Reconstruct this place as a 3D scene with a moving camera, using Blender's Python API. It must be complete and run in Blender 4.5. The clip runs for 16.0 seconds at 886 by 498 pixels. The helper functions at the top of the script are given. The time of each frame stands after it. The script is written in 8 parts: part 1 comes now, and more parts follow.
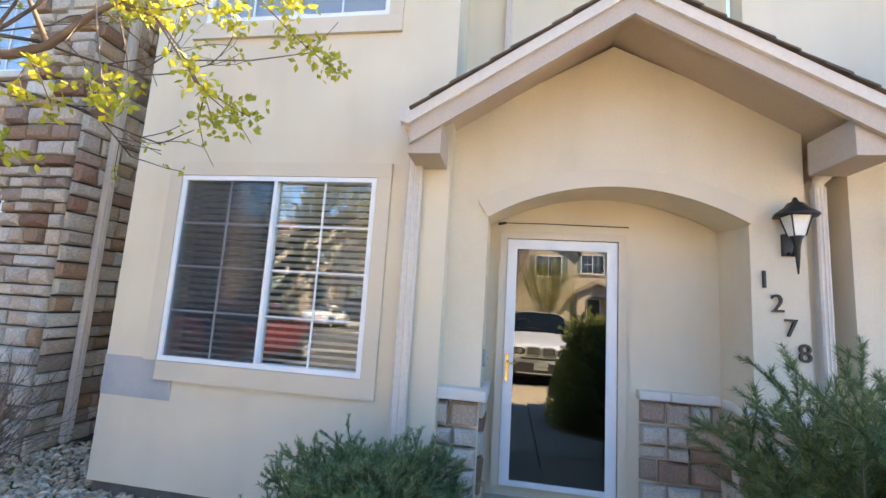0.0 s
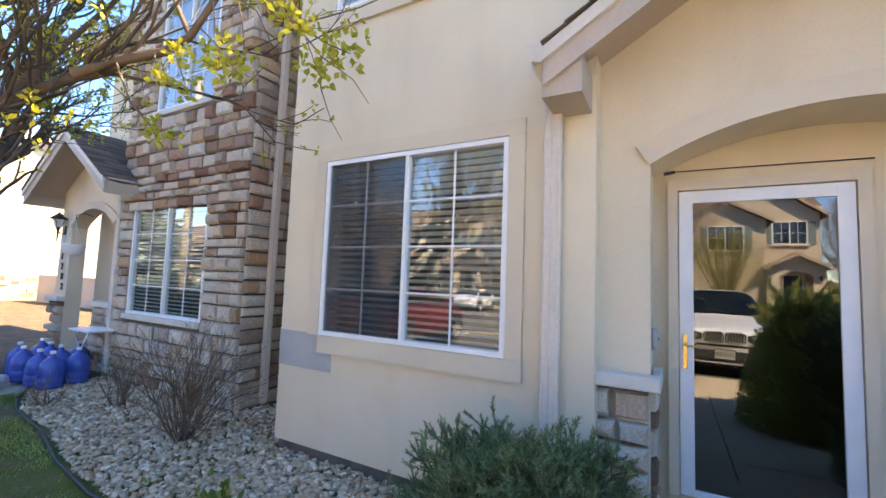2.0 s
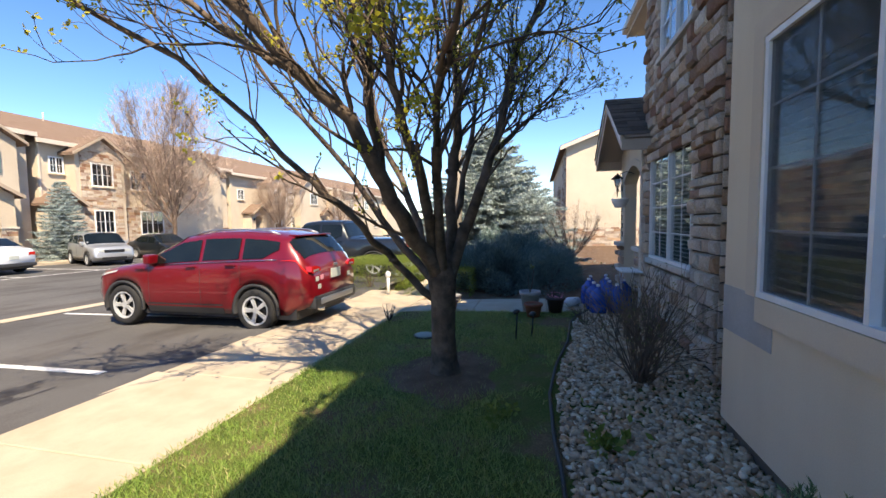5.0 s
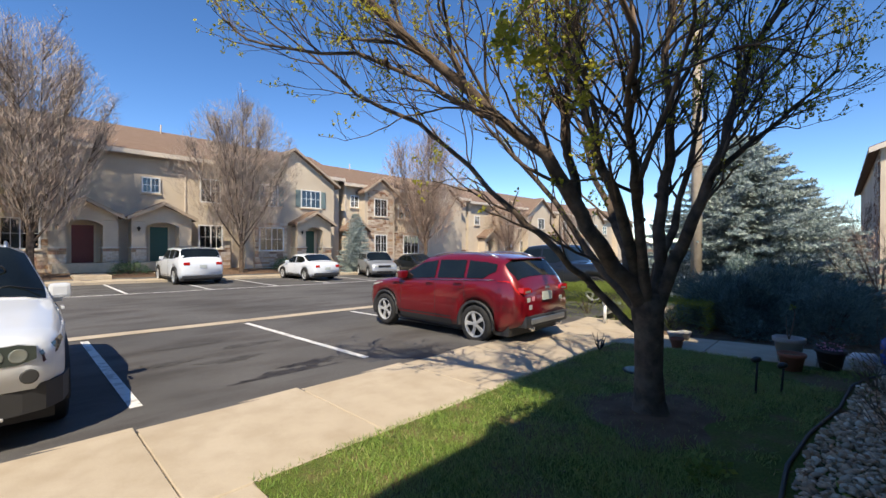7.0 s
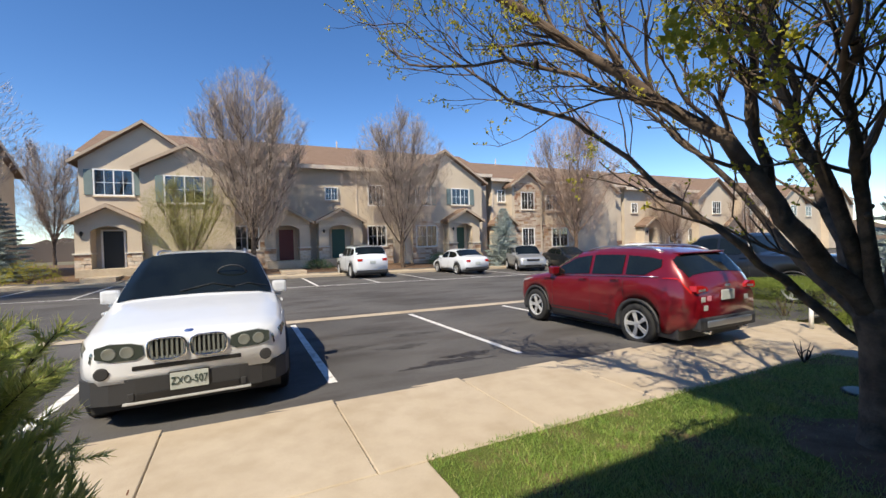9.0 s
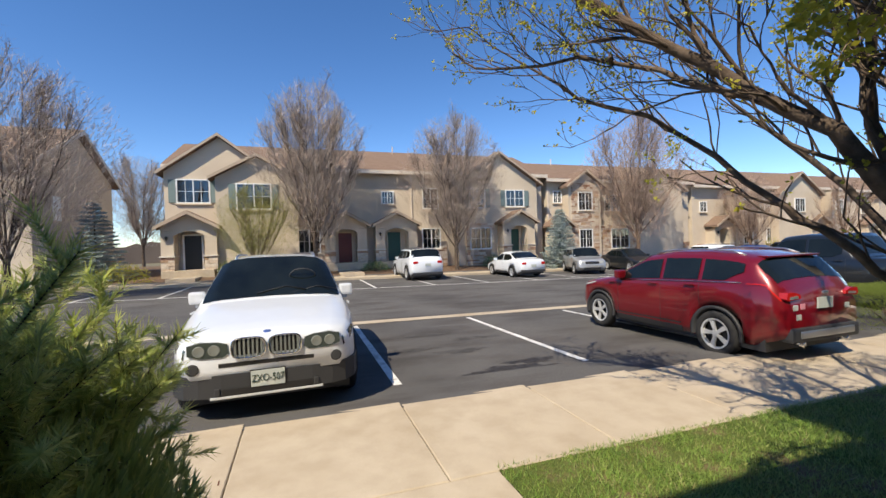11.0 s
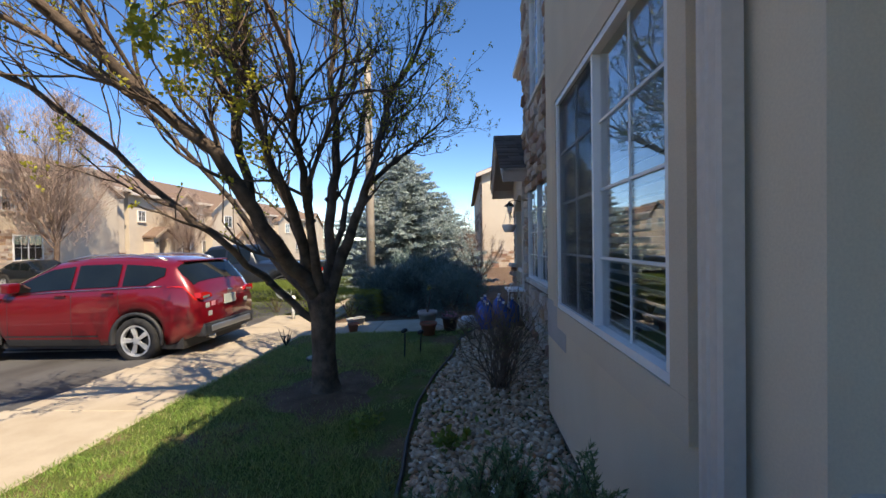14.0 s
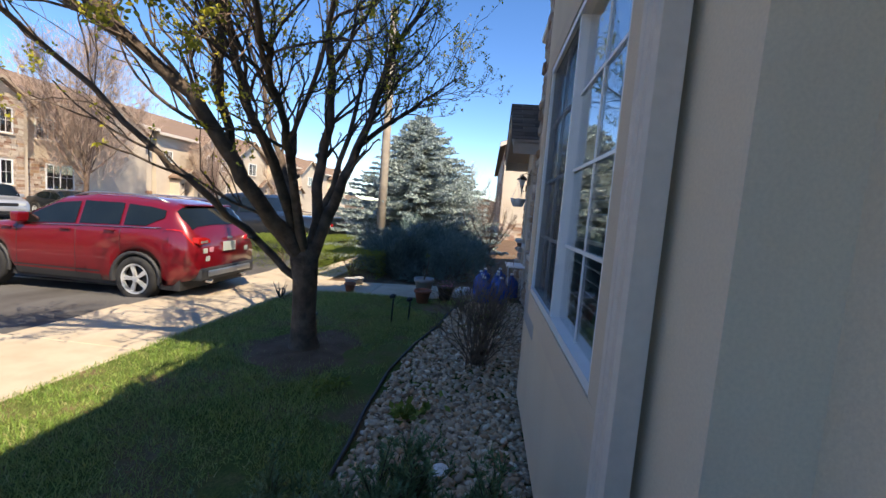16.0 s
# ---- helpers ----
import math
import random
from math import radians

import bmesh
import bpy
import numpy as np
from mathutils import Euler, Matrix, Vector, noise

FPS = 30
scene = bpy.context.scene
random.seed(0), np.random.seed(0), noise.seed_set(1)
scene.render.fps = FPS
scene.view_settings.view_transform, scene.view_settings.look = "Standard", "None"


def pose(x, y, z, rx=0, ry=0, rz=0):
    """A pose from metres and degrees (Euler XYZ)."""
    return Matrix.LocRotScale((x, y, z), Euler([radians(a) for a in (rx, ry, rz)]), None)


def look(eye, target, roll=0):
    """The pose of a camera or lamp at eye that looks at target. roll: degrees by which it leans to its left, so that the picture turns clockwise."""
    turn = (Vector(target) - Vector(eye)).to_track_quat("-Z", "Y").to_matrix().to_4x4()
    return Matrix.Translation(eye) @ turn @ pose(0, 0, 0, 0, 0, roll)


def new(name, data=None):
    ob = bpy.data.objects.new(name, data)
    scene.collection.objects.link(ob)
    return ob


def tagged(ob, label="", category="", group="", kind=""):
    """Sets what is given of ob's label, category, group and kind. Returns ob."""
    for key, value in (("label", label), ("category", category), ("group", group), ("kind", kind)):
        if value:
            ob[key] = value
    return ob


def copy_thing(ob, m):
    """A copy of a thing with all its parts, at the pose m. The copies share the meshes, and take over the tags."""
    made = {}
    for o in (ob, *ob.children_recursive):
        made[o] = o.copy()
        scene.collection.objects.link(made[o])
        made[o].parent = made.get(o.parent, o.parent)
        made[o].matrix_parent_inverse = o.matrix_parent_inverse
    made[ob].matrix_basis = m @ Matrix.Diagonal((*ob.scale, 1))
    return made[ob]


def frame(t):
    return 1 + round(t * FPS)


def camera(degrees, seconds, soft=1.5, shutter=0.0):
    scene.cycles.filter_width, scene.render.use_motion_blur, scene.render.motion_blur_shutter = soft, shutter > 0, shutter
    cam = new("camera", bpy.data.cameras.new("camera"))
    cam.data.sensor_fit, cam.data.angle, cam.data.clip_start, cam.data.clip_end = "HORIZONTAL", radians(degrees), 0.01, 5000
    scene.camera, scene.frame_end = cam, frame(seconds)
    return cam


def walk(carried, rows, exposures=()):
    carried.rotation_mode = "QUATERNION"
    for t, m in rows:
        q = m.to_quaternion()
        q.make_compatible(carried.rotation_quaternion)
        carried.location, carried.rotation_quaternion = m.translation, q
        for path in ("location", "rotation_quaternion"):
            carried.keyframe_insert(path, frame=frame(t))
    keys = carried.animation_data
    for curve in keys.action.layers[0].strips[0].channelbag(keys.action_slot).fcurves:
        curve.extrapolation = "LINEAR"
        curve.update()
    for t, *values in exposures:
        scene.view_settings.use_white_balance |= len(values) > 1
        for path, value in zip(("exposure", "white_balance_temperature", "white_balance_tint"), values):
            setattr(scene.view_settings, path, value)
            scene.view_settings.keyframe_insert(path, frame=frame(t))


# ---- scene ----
cam = camera(93.9, 16.0)
PATH = [
    (0, (0.162, 0.154, 1.61), (-0.157, 2.111, 1.87), 3.6),
    (0.5, (0.164, 0.132, 1.659), (-0.143, 2.071, 2.042), 3.5),
    (1, (0.165, 0.146, 1.628), (-0.247, 2.072, 1.977), 3.3),
    (1.5, (0.127, 0.286, 1.553), (-0.528, 2.158, 1.808), 2.8),
    (2, (0.103, 0.486, 1.533), (-0.865, 2.23, 1.684), 2.1),
    (2.5, (0.122, 0.713, 1.527), (-1.167, 2.242, 1.563), 1.7),
    (3, (0.186, 0.991, 1.516), (-1.395, 2.214, 1.441), 1.1),
    (3.5, (0.202, 1.272, 1.484), (-1.613, 2.099, 1.34), 0.5),
    (4, (0.179, 1.512, 1.48), (-1.777, 1.894, 1.311), 0.1),
    (4.5, (0.205, 1.732, 1.497), (-1.788, 1.679, 1.336), -0.5),
    (5, (0.25, 1.822, 1.505), (-1.696, 1.377, 1.371), -0.7),
    (5.2, (0.278, 1.844, 1.513), (-1.632, 1.263, 1.392), -0.9),
    (7.3, (0.4, 2.206, 1.531), (-0.969, 0.749, 1.501), -0.5),
    (7.5, (0.421, 2.215, 1.588), (-0.897, 0.712, 1.542), -1.1),
    (8, (0.444, 2.235, 1.62), (-0.742, 0.626, 1.574), -1.2),
    (8.5, (0.461, 2.22, 1.61), (-0.583, 0.514, 1.568), -1.3),
    (9, (0.473, 2.208, 1.598), (-0.41, 0.414, 1.559), -1.6),
    (9.5, (0.518, 2.206, 1.617), (-0.191, 0.336, 1.578), -1.8),
    (9.7, (0.544, 2.204, 1.623), (-0.094, 0.309, 1.588), -1.9),
    (11.8, (0.625, 2.094, 1.628), (-0.072, 0.219, 1.622), -1.7),
    (12, (0.645, 2.178, 1.618), (-0.165, 0.35, 1.605), -1.6),
    (12.5, (0.652, 2.272, 1.59), (-0.481, 0.624, 1.556), -1.2),
    (13, (0.662, 2.212, 1.579), (-0.856, 0.91, 1.527), -0.9),
    (13.3, (0.647, 2.185, 1.579), (-1.108, 1.226, 1.54), -0.5),
    (13.5, (0.604, 2.233, 1.575), (-1.277, 1.554, 1.54), -0.9),
    (14, (0.527, 2.411, 1.517), (-1.47, 2.304, 1.489), -0.9),
    (14.5, (0.448, 2.671, 1.562), (-1.52, 2.319, 1.508), 0.8),
    (15, (0.499, 2.773, 1.593), (-1.404, 2.168, 1.484), 2.7),
    (15.5, (0.461, 2.766, 1.608), (-1.436, 2.158, 1.431), 3.4),
    (16, (0.353, 2.732, 1.555), (-1.628, 2.536, 1.364), 4.5),
]
walk(cam, [(t, look(eye, target, roll)) for t, eye, target, roll in PATH],
     [(0, 3.28, 10100, 10), (0.7, 2.95, 10100, 10), (1.5, 2.95, 10200, 12), (2.5, 3.1, 10200, 13), (3.5, 2.7, 9700, 12), (4.5, 1.85, 8900, 11), (5.2, 1.38, 8250, 10), (7.5, 0.86, 7650, 8), (9.7, 0.82, 7650, 8), (13, 0.85, 7900, 9), (14, 1.12, 8100, 10), (16, 1.36, 8100, 10)])

# ---- world and sun ----
SUN_EL, SUN_AZ = 50.0, 51.0          # height, and direction it comes from: degrees from +y towards +x
world = bpy.data.worlds.new("sky")
scene.world = world
world.use_nodes = True
wn = world.node_tree.nodes
sky = wn.new("ShaderNodeTexSky")
sky.sky_type = "NISHITA"
sky.sun_disc = False
sky.sun_elevation, sky.sun_rotation = radians(SUN_EL), radians(SUN_AZ)
sky.altitude = 1600
sky.air_density, sky.dust_density, sky.ozone_density = 0.85, 0.0, 3.0
deepen = wn.new("ShaderNodeHueSaturation")
deepen.inputs["Saturation"].default_value, deepen.inputs["Value"].default_value = 1.24, 0.90
deepen.inputs["Hue"].default_value = 0.507
world.node_tree.links.new(sky.outputs[0], deepen.inputs["Color"])
world.node_tree.links.new(deepen.outputs[0], wn["Background"].inputs[0])
wn["Background"].inputs[1].default_value = 0.15
sun = new("sun", bpy.data.lights.new("sun", "SUN"))
sun.data.energy, sun.data.angle, sun.data.color = 3.6, radians(0.53), (1.0, 0.95, 0.87)
sa, se = radians(SUN_AZ), radians(SUN_EL)
SUN_FROM = Vector((math.sin(sa) * math.cos(se), math.cos(sa) * math.cos(se), math.sin(se)))
sun.matrix_world = look(SUN_FROM * 50, (0, 0, 0))
scene.view_settings.exposure = 0.0

# ---- materials ----
class Mat:
    """A small node builder."""
    def __init__(self, name, rough=0.8, metal=0.0, spec=0.5):
        self.m = bpy.data.materials.new(name)
        self.m.use_nodes = True
        self.n, self.l = self.m.node_tree.nodes, self.m.node_tree.links
        self.b = self.n["Principled BSDF"]
        self.b.inputs["Roughness"].default_value = rough
        self.b.inputs["Metallic"].default_value = metal
        self.b.inputs["Specular IOR Level"].default_value = spec
        self.co = self.n.new("ShaderNodeTexCoord").outputs["Object"]

    def scaled(self, s):
        mp = self.n.new("ShaderNodeMapping")
        mp.inputs["Scale"].default_value = s
        self.l.new(self.co, mp.inputs[0])
        return mp.outputs[0]

    def noise(self, scale, detail=4, vec=None, rough=0.55):
        t = self.n.new("ShaderNodeTexNoise")
        t.inputs["Scale"].default_value, t.inputs["Detail"].default_value, t.inputs["Roughness"].default_value = scale, detail, rough
        self.l.new(vec or self.co, t.inputs["Vector"])
        return t.outputs["Fac"]

    def ramp(self, fac, stops):
        r = self.n.new("ShaderNodeValToRGB")
        e = r.color_ramp.elements
        while len(e) < len(stops):
            e.new(0.5)
        for i, (p, c) in enumerate(stops):
            e[i].position, e[i].color = p, (*c, 1)
        self.l.new(fac, r.inputs[0])
        return r.outputs[0]

    def mix(self, a, b, fac, kind="MIX"):
        x = self.n.new("ShaderNodeMix")
        x.data_type, x.blend_type = "RGBA", kind
        for sock, v in ((x.inputs[0], fac), (x.inputs[6], a), (x.inputs[7], b)):
            if isinstance(v, (int, float)):
                sock.default_value = v
            elif isinstance(v, tuple):
                sock.default_value = (*v, 1)
            else:
                self.l.new(v, sock)
        return x.outputs[2]

    def random(self):
        return self.n.new("ShaderNodeObjectInfo").outputs["Random"]

    def island(self):
        return self.n.new("ShaderNodeNewGeometry").outputs["Random Per Island"]

    def color(self, c):
        if isinstance(c, tuple):
            self.b.inputs["Base Color"].default_value = (*c, 1)
        else:
            self.l.new(c, self.b.inputs["Base Color"])
        return self

    def bump(self, h, strength=0.3, dist=0.01):
        b = self.n.new("ShaderNodeBump")
        b.inputs["Strength"].default_value, b.inputs["Distance"].default_value = strength, dist
        self.l.new(h, b.inputs["Height"])
        self.l.new(b.outputs[0], self.b.inputs["Normal"])
        return self

    def roughness(self, s):
        self.l.new(s, self.b.inputs["Roughness"])
        return self


def two_tone(name, a, b, scale, rough=0.85, fine=None, bump=0.25, dist=0.004, spec=0.3, lo=0.35, hi=0.65, streak=None):
    """Two colours by coarse noise, a fine grain over them, and a relief."""
    k = Mat(name, rough, spec=spec)
    c = k.ramp(k.noise(scale), [(lo, a), (hi, b)])
    f = k.noise(fine or scale * 25, 3)
    g = k.ramp(f, [(0.3, (0.86,) * 3), (0.7, (1.0,) * 3)])
    c = k.mix(c, g, 0.7, "MULTIPLY")
    if streak:
        s = k.ramp(k.noise(1.0, 4, k.scaled(streak)), [(0.45, (1, 1, 1)), (0.75, (0.86, 0.84, 0.8))])
        c = k.mix(c, s, 0.5, "MULTIPLY")
    k.color(c).bump(f, bump, dist)
    return k.m


def plain(name, c, rough=0.5, metal=0.0, spec=0.5, vary=0.08, scale=6.0, coat=0.0):
    k = Mat(name, rough, metal, spec)
    lo = tuple(max(0.0, v * (1 - vary)) for v in c)
    k.color(k.ramp(k.noise(scale), [(0.3, lo), (0.7, c)]))
    k.b.inputs["Coat Weight"].default_value = coat
    k.b.inputs["Coat Roughness"].default_value = 0.04
    return k.m


def glass_mat(name, tint, through_amount, rough=0.0):
    """Clear glazing: mirror gloss by Fresnel over a tinted see-through."""
    m = bpy.data.materials.new(name)
    m.use_nodes = True
    n, l = m.node_tree.nodes, m.node_tree.links
    n.remove(n["Principled BSDF"])
    tr, gl, mx = n.new("ShaderNodeBsdfTransparent"), n.new("ShaderNodeBsdfGlossy"), n.new("ShaderNodeMixShader")
    tr.inputs[0].default_value = (*tint, 1)
    gl.inputs["Roughness"].default_value = rough
    gl.inputs["Color"].default_value = (0.95, 0.97, 1, 1)
    lw = n.new("ShaderNodeLayerWeight")
    lw.inputs[0].default_value = 0.5
    pw, ml = n.new("ShaderNodeMath"), n.new("ShaderNodeMath")
    pw.operation, ml.operation = "POWER", "MULTIPLY_ADD"
    pw.inputs[1].default_value = 4.0
    ml.inputs[1].default_value, ml.inputs[2].default_value = 1 - through_amount, through_amount
    l.new(lw.outputs["Facing"], pw.inputs[0])
    l.new(pw.outputs[0], ml.inputs[0])
    nz = n.new("ShaderNodeTexNoise")
    nz.inputs["Scale"].default_value = 0.9
    nz.inputs["Detail"].default_value = 1
    co = n.new("ShaderNodeTexCoord")
    l.new(co.outputs["Object"], nz.inputs["Vector"])
    bp = n.new("ShaderNodeBump")
    bp.inputs["Strength"].default_value, bp.inputs["Distance"].default_value = 0.12, 0.01
    l.new(nz.outputs[0], bp.inputs["Height"])
    l.new(bp.outputs[0], gl.inputs["Normal"])
    l.new(ml.outputs[0], mx.inputs[0])
    l.new(tr.outputs[0], mx.inputs[1])
    l.new(gl.outputs[0], mx.inputs[2])
    l.new(mx.outputs[0], n["Material Output"].inputs[0])
    return m


STUCCO = two_tone("stucco_tan", (0.68, 0.575, 0.43), (0.74, 0.635, 0.48), 1.1, 0.95, fine=140, bump=0.35, dist=0.002, spec=0.1, streak=(2.5, 2.5, 0.3))
STUCCO_TRIM = two_tone("stucco_trim", (0.64, 0.535, 0.405), (0.69, 0.585, 0.45), 1.5, 0.95, fine=160, bump=0.3, dist=0.002, spec=0.1)
PATCH = two_tone("bare_mortar", (0.36, 0.36, 0.35), (0.44, 0.43, 0.41), 3.0, 0.95, fine=90, bump=0.4, dist=0.003, spec=0.1)
FASCIA = two_tone("fascia_paint", (0.46, 0.37, 0.30), (0.5, 0.41, 0.33), 2.0, 0.6, fine=60, bump=0.15, dist=0.001)
GUTTER = two_tone("gutter_paint", (0.62, 0.54, 0.46), (0.67, 0.585, 0.495), 2.0, 0.45, fine=30, bump=0.1, dist=0.001)
VINYL = plain("white_vinyl", (0.80, 0.80, 0.79), 0.4)
DOORWHITE = plain("door_white", (0.76, 0.76, 0.75), 0.35)
BLIND = plain("blind_slat", (0.86, 0.85, 0.82), 0.5)
# dark tone that stands for the gloom of rooms behind glass
ROOMDARK = plain("unlit_room_tone", (0.20, 0.18, 0.16), 0.9)
BLACK = plain("black_metal", (0.012, 0.012, 0.013), 0.45)
BRASS = plain("brass", (0.75, 0.52, 0.2), 0.25, 1.0)
GLASS = glass_mat("window_glass", (0.84, 0.87, 0.86), 0.11)
GLASS_DARK = glass_mat("storm_glass", (0.30, 0.31, 0.31), 0.13)


def screen_mat():
    """Fine dark mesh that lets part of the light through."""
    m = bpy.data.materials.new("insect_mesh")
    m.use_nodes = True
    n, l = m.node_tree.nodes, m.node_tree.links
    n["Principled BSDF"].inputs["Base Color"].default_value = (0.035, 0.037, 0.04, 1)
    n["Principled BSDF"].inputs["Roughness"].default_value = 0.8
    tr, mx = n.new("ShaderNodeBsdfTransparent"), n.new("ShaderNodeMixShader")
    mx.inputs[0].default_value = 0.34
    l.new(tr.outputs[0], mx.inputs[1])
    l.new(n["Principled BSDF"].outputs[0], mx.inputs[2])
    l.new(mx.outputs[0], n["Material Output"].inputs[0])
    return m


SCREEN = screen_mat()
FROST = plain("lantern_glass", (0.8, 0.8, 0.76), 0.3)
CAST = two_tone("cast_stone_cap", (0.60, 0.55, 0.48), (0.68, 0.63, 0.56), 4, 0.9, bump=0.3, dist=0.003)
MORTAR = two_tone("mortar", (0.12, 0.10, 0.082), (0.17, 0.145, 0.12), 6, 0.95, bump=0.5, dist=0.006)


def stone_mat(name, by_island=False):
    k = Mat(name, 0.93, spec=0.2)
    r = k.island() if by_island else k.random()
    c = k.ramp(r, [(0.0, (0.66, 0.59, 0.50)), (0.2, (0.56, 0.44, 0.34)), (0.38, (0.70, 0.64, 0.55)), (0.52, (0.36, 0.20, 0.14)),
                   (0.66, (0.62, 0.56, 0.48)), (0.80, (0.26, 0.145, 0.10)), (0.9, (0.50, 0.34, 0.22)), (1.0, (0.72, 0.67, 0.58))])
    f = k.noise(9, 6)
    c = k.mix(c, k.ramp(f, [(0.3, (0.62, 0.55, 0.5)), (0.65, (1.05, 1.03, 1.0))]), 0.75, "MULTIPLY")
    k.color(c).bump(k.noise(22, 6), 0.7, 0.012)
    return k.m


STONE, STONE_FAR = stone_mat("ledge_stone"), stone_mat("ledge_stone_far", True)


def shingle_mat():
    k = Mat("asphalt_shingle", 0.95, spec=0.15)
    c = k.ramp(k.island(), [(0, (0.105, 0.075, 0.058)), (0.5, (0.15, 0.11, 0.085)), (1, (0.19, 0.14, 0.11))])
    c = k.mix(c, k.ramp(k.noise(300, 2), [(0.3, (0.7,) * 3), (0.7, (1.1,) * 3)]), 0.8, "MULTIPLY")
    k.color(c).bump(k.noise(200, 2), 0.5, 0.003)
    return k.m


SHINGLE = shingle_mat()


def concrete_mat():
    k = Mat("sidewalk_concrete", 0.92, spec=0.25)
    c = k.ramp(k.noise(0.8, 5), [(0.3, (0.43, 0.35, 0.255)), (0.7, (0.52, 0.44, 0.34))])
    c = k.mix(c, k.ramp(k.noise(4, 6), [(0.35, (0.85, 0.83, 0.8)), (0.6, (1, 1, 1))]), 0.7, "MULTIPLY")
    f = k.noise(180, 3)
    c = k.mix(c, k.ramp(f, [(0.3, (0.82,) * 3), (0.6, (1.0,) * 3)]), 0.6, "MULTIPLY")
    k.color(c).bump(f, 0.3, 0.002)
    return k.m


CONCRETE = concrete_mat()


def asphalt_mat():
    k = Mat("parking_asphalt", 0.9, spec=0.3)
    c = k.ramp(k.noise(0.35, 5), [(0.3, (0.080, 0.077, 0.076)), (0.7, (0.125, 0.119, 0.115))])
    oil = k.ramp(k.noise(0.75, 7, k.scaled((0.8, 1.9, 1.0))), [(0.48, (1, 1, 1)), (0.60, (0.72, 0.69, 0.67)), (0.72, (0.5, 0.47, 0.45))])
    c = k.mix(c, oil, 0.8, "MULTIPLY")
    f = k.noise(160, 3)
    c = k.mix(c, k.ramp(f, [(0.35, (0.65,) * 3), (0.7, (1.35,) * 3)]), 0.8, "MULTIPLY")
    k.color(c).bump(f, 0.5, 0.004)
    return k.m


ASPHALT = asphalt_mat()
PAINTLINE = two_tone("road_paint", (0.45, 0.44, 0.42), (0.72, 0.71, 0.68), 9, 0.8, fine=60, lo=0.38, hi=0.5)


def soil_mat():
    k = Mat("lawn_soil", 1.0, spec=0.1)
    c = k.ramp(k.noise(1.7, 6), [(0.36, (0.085, 0.12, 0.028)), (0.5, (0.12, 0.14, 0.04)), (0.6, (0.19, 0.13, 0.075))])
    c = k.mix(c, k.ramp(k.noise(60, 4), [(0.3, (0.55,) * 3), (0.7, (1.3,) * 3)]), 0.8, "MULTIPLY")
    k.color(c).bump(k.noise(70, 4), 0.8, 0.02)
    return k.m


LAWN = soil_mat()
DIRT = two_tone("bare_dirt", (0.105, 0.062, 0.038), (0.185, 0.12, 0.078), 5, 1.0, fine=80, bump=0.8, dist=0.015)
GROUND = two_tone("distant_ground", (0.13, 0.12, 0.075), (0.22, 0.19, 0.13), 0.05, 1.0, fine=3)


def leaf_mat(name, stops, rough=0.6, trans=0.25):
    k = Mat(name, rough, spec=0.3)
    k.color(k.ramp(k.island(), stops))
    n, l = k.n, k.l
    tr, mx = n.new("ShaderNodeBsdfTranslucent"), n.new("ShaderNodeMixShader")
    tr.inputs[0].default_value = (*[min(1, 1.6 * v) for v in stops[-1][1]], 1)
    mx.inputs[0].default_value = trans
    l.new(k.b.outputs[0], mx.inputs[1])
    l.new(tr.outputs[0], mx.inputs[2])
    l.new(mx.outputs[0], n["Material Output"].inputs[0])
    return k.m


GRASSM = leaf_mat("grass_blades", [(0, (0.09, 0.18, 0.03)), (0.55, (0.17, 0.30, 0.05)), (0.85, (0.29, 0.38, 0.10)), (1, (0.42, 0.36, 0.19))])
BUDLEAF = leaf_mat("spring_leaf", [(0, (0.34, 0.31, 0.03)), (0.6, (0.46, 0.42, 0.05)), (1, (0.28, 0.27, 0.04))], trans=0.4)
JUNIPER = leaf_mat("juniper_needles", [(0, (0.06, 0.11, 0.045)), (0.6, (0.12, 0.19, 0.085)), (1, (0.22, 0.30, 0.15))], trans=0.15)
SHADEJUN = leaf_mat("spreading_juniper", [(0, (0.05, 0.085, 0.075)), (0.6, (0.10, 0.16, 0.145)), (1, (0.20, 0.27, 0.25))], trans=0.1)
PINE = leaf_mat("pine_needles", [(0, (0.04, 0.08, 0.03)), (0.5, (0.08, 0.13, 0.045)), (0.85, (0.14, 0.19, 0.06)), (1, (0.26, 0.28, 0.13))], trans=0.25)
BLUESPRUCE = leaf_mat("blue_spruce_needles", [(0, (0.15, 0.20, 0.19)), (0.6, (0.30, 0.36, 0.35)), (1, (0.46, 0.52, 0.50))], trans=0.1)
BOXWOOD = leaf_mat("hedge_leaf", [(0, (0.07, 0.11, 0.02)), (0.6, (0.14, 0.19, 0.035)), (1, (0.24, 0.27, 0.06))])
BARK = two_tone("tree_bark", (0.065, 0.047, 0.036), (0.17, 0.125, 0.095), 7, 0.95, fine=40, bump=0.8, dist=0.012)
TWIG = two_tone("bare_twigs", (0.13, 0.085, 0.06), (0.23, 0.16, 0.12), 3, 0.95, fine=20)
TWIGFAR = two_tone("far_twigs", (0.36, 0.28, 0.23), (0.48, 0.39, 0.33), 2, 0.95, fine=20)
TYRE = plain("tyre_rubber", (0.018, 0.018, 0.019), 0.85)
ALLOY = plain("alloy_wheel", (0.55, 0.56, 0.57), 0.3, 0.9)
CHROME = plain("chrome", (0.8, 0.8, 0.82), 0.12, 1.0)
TRIMBLACK = plain("black_plastic", (0.03, 0.03, 0.032), 0.6)
CARGLASS = plain("car_glass", (0.010, 0.014, 0.014), 0.03, spec=0.4, vary=0.6, scale=2.0)
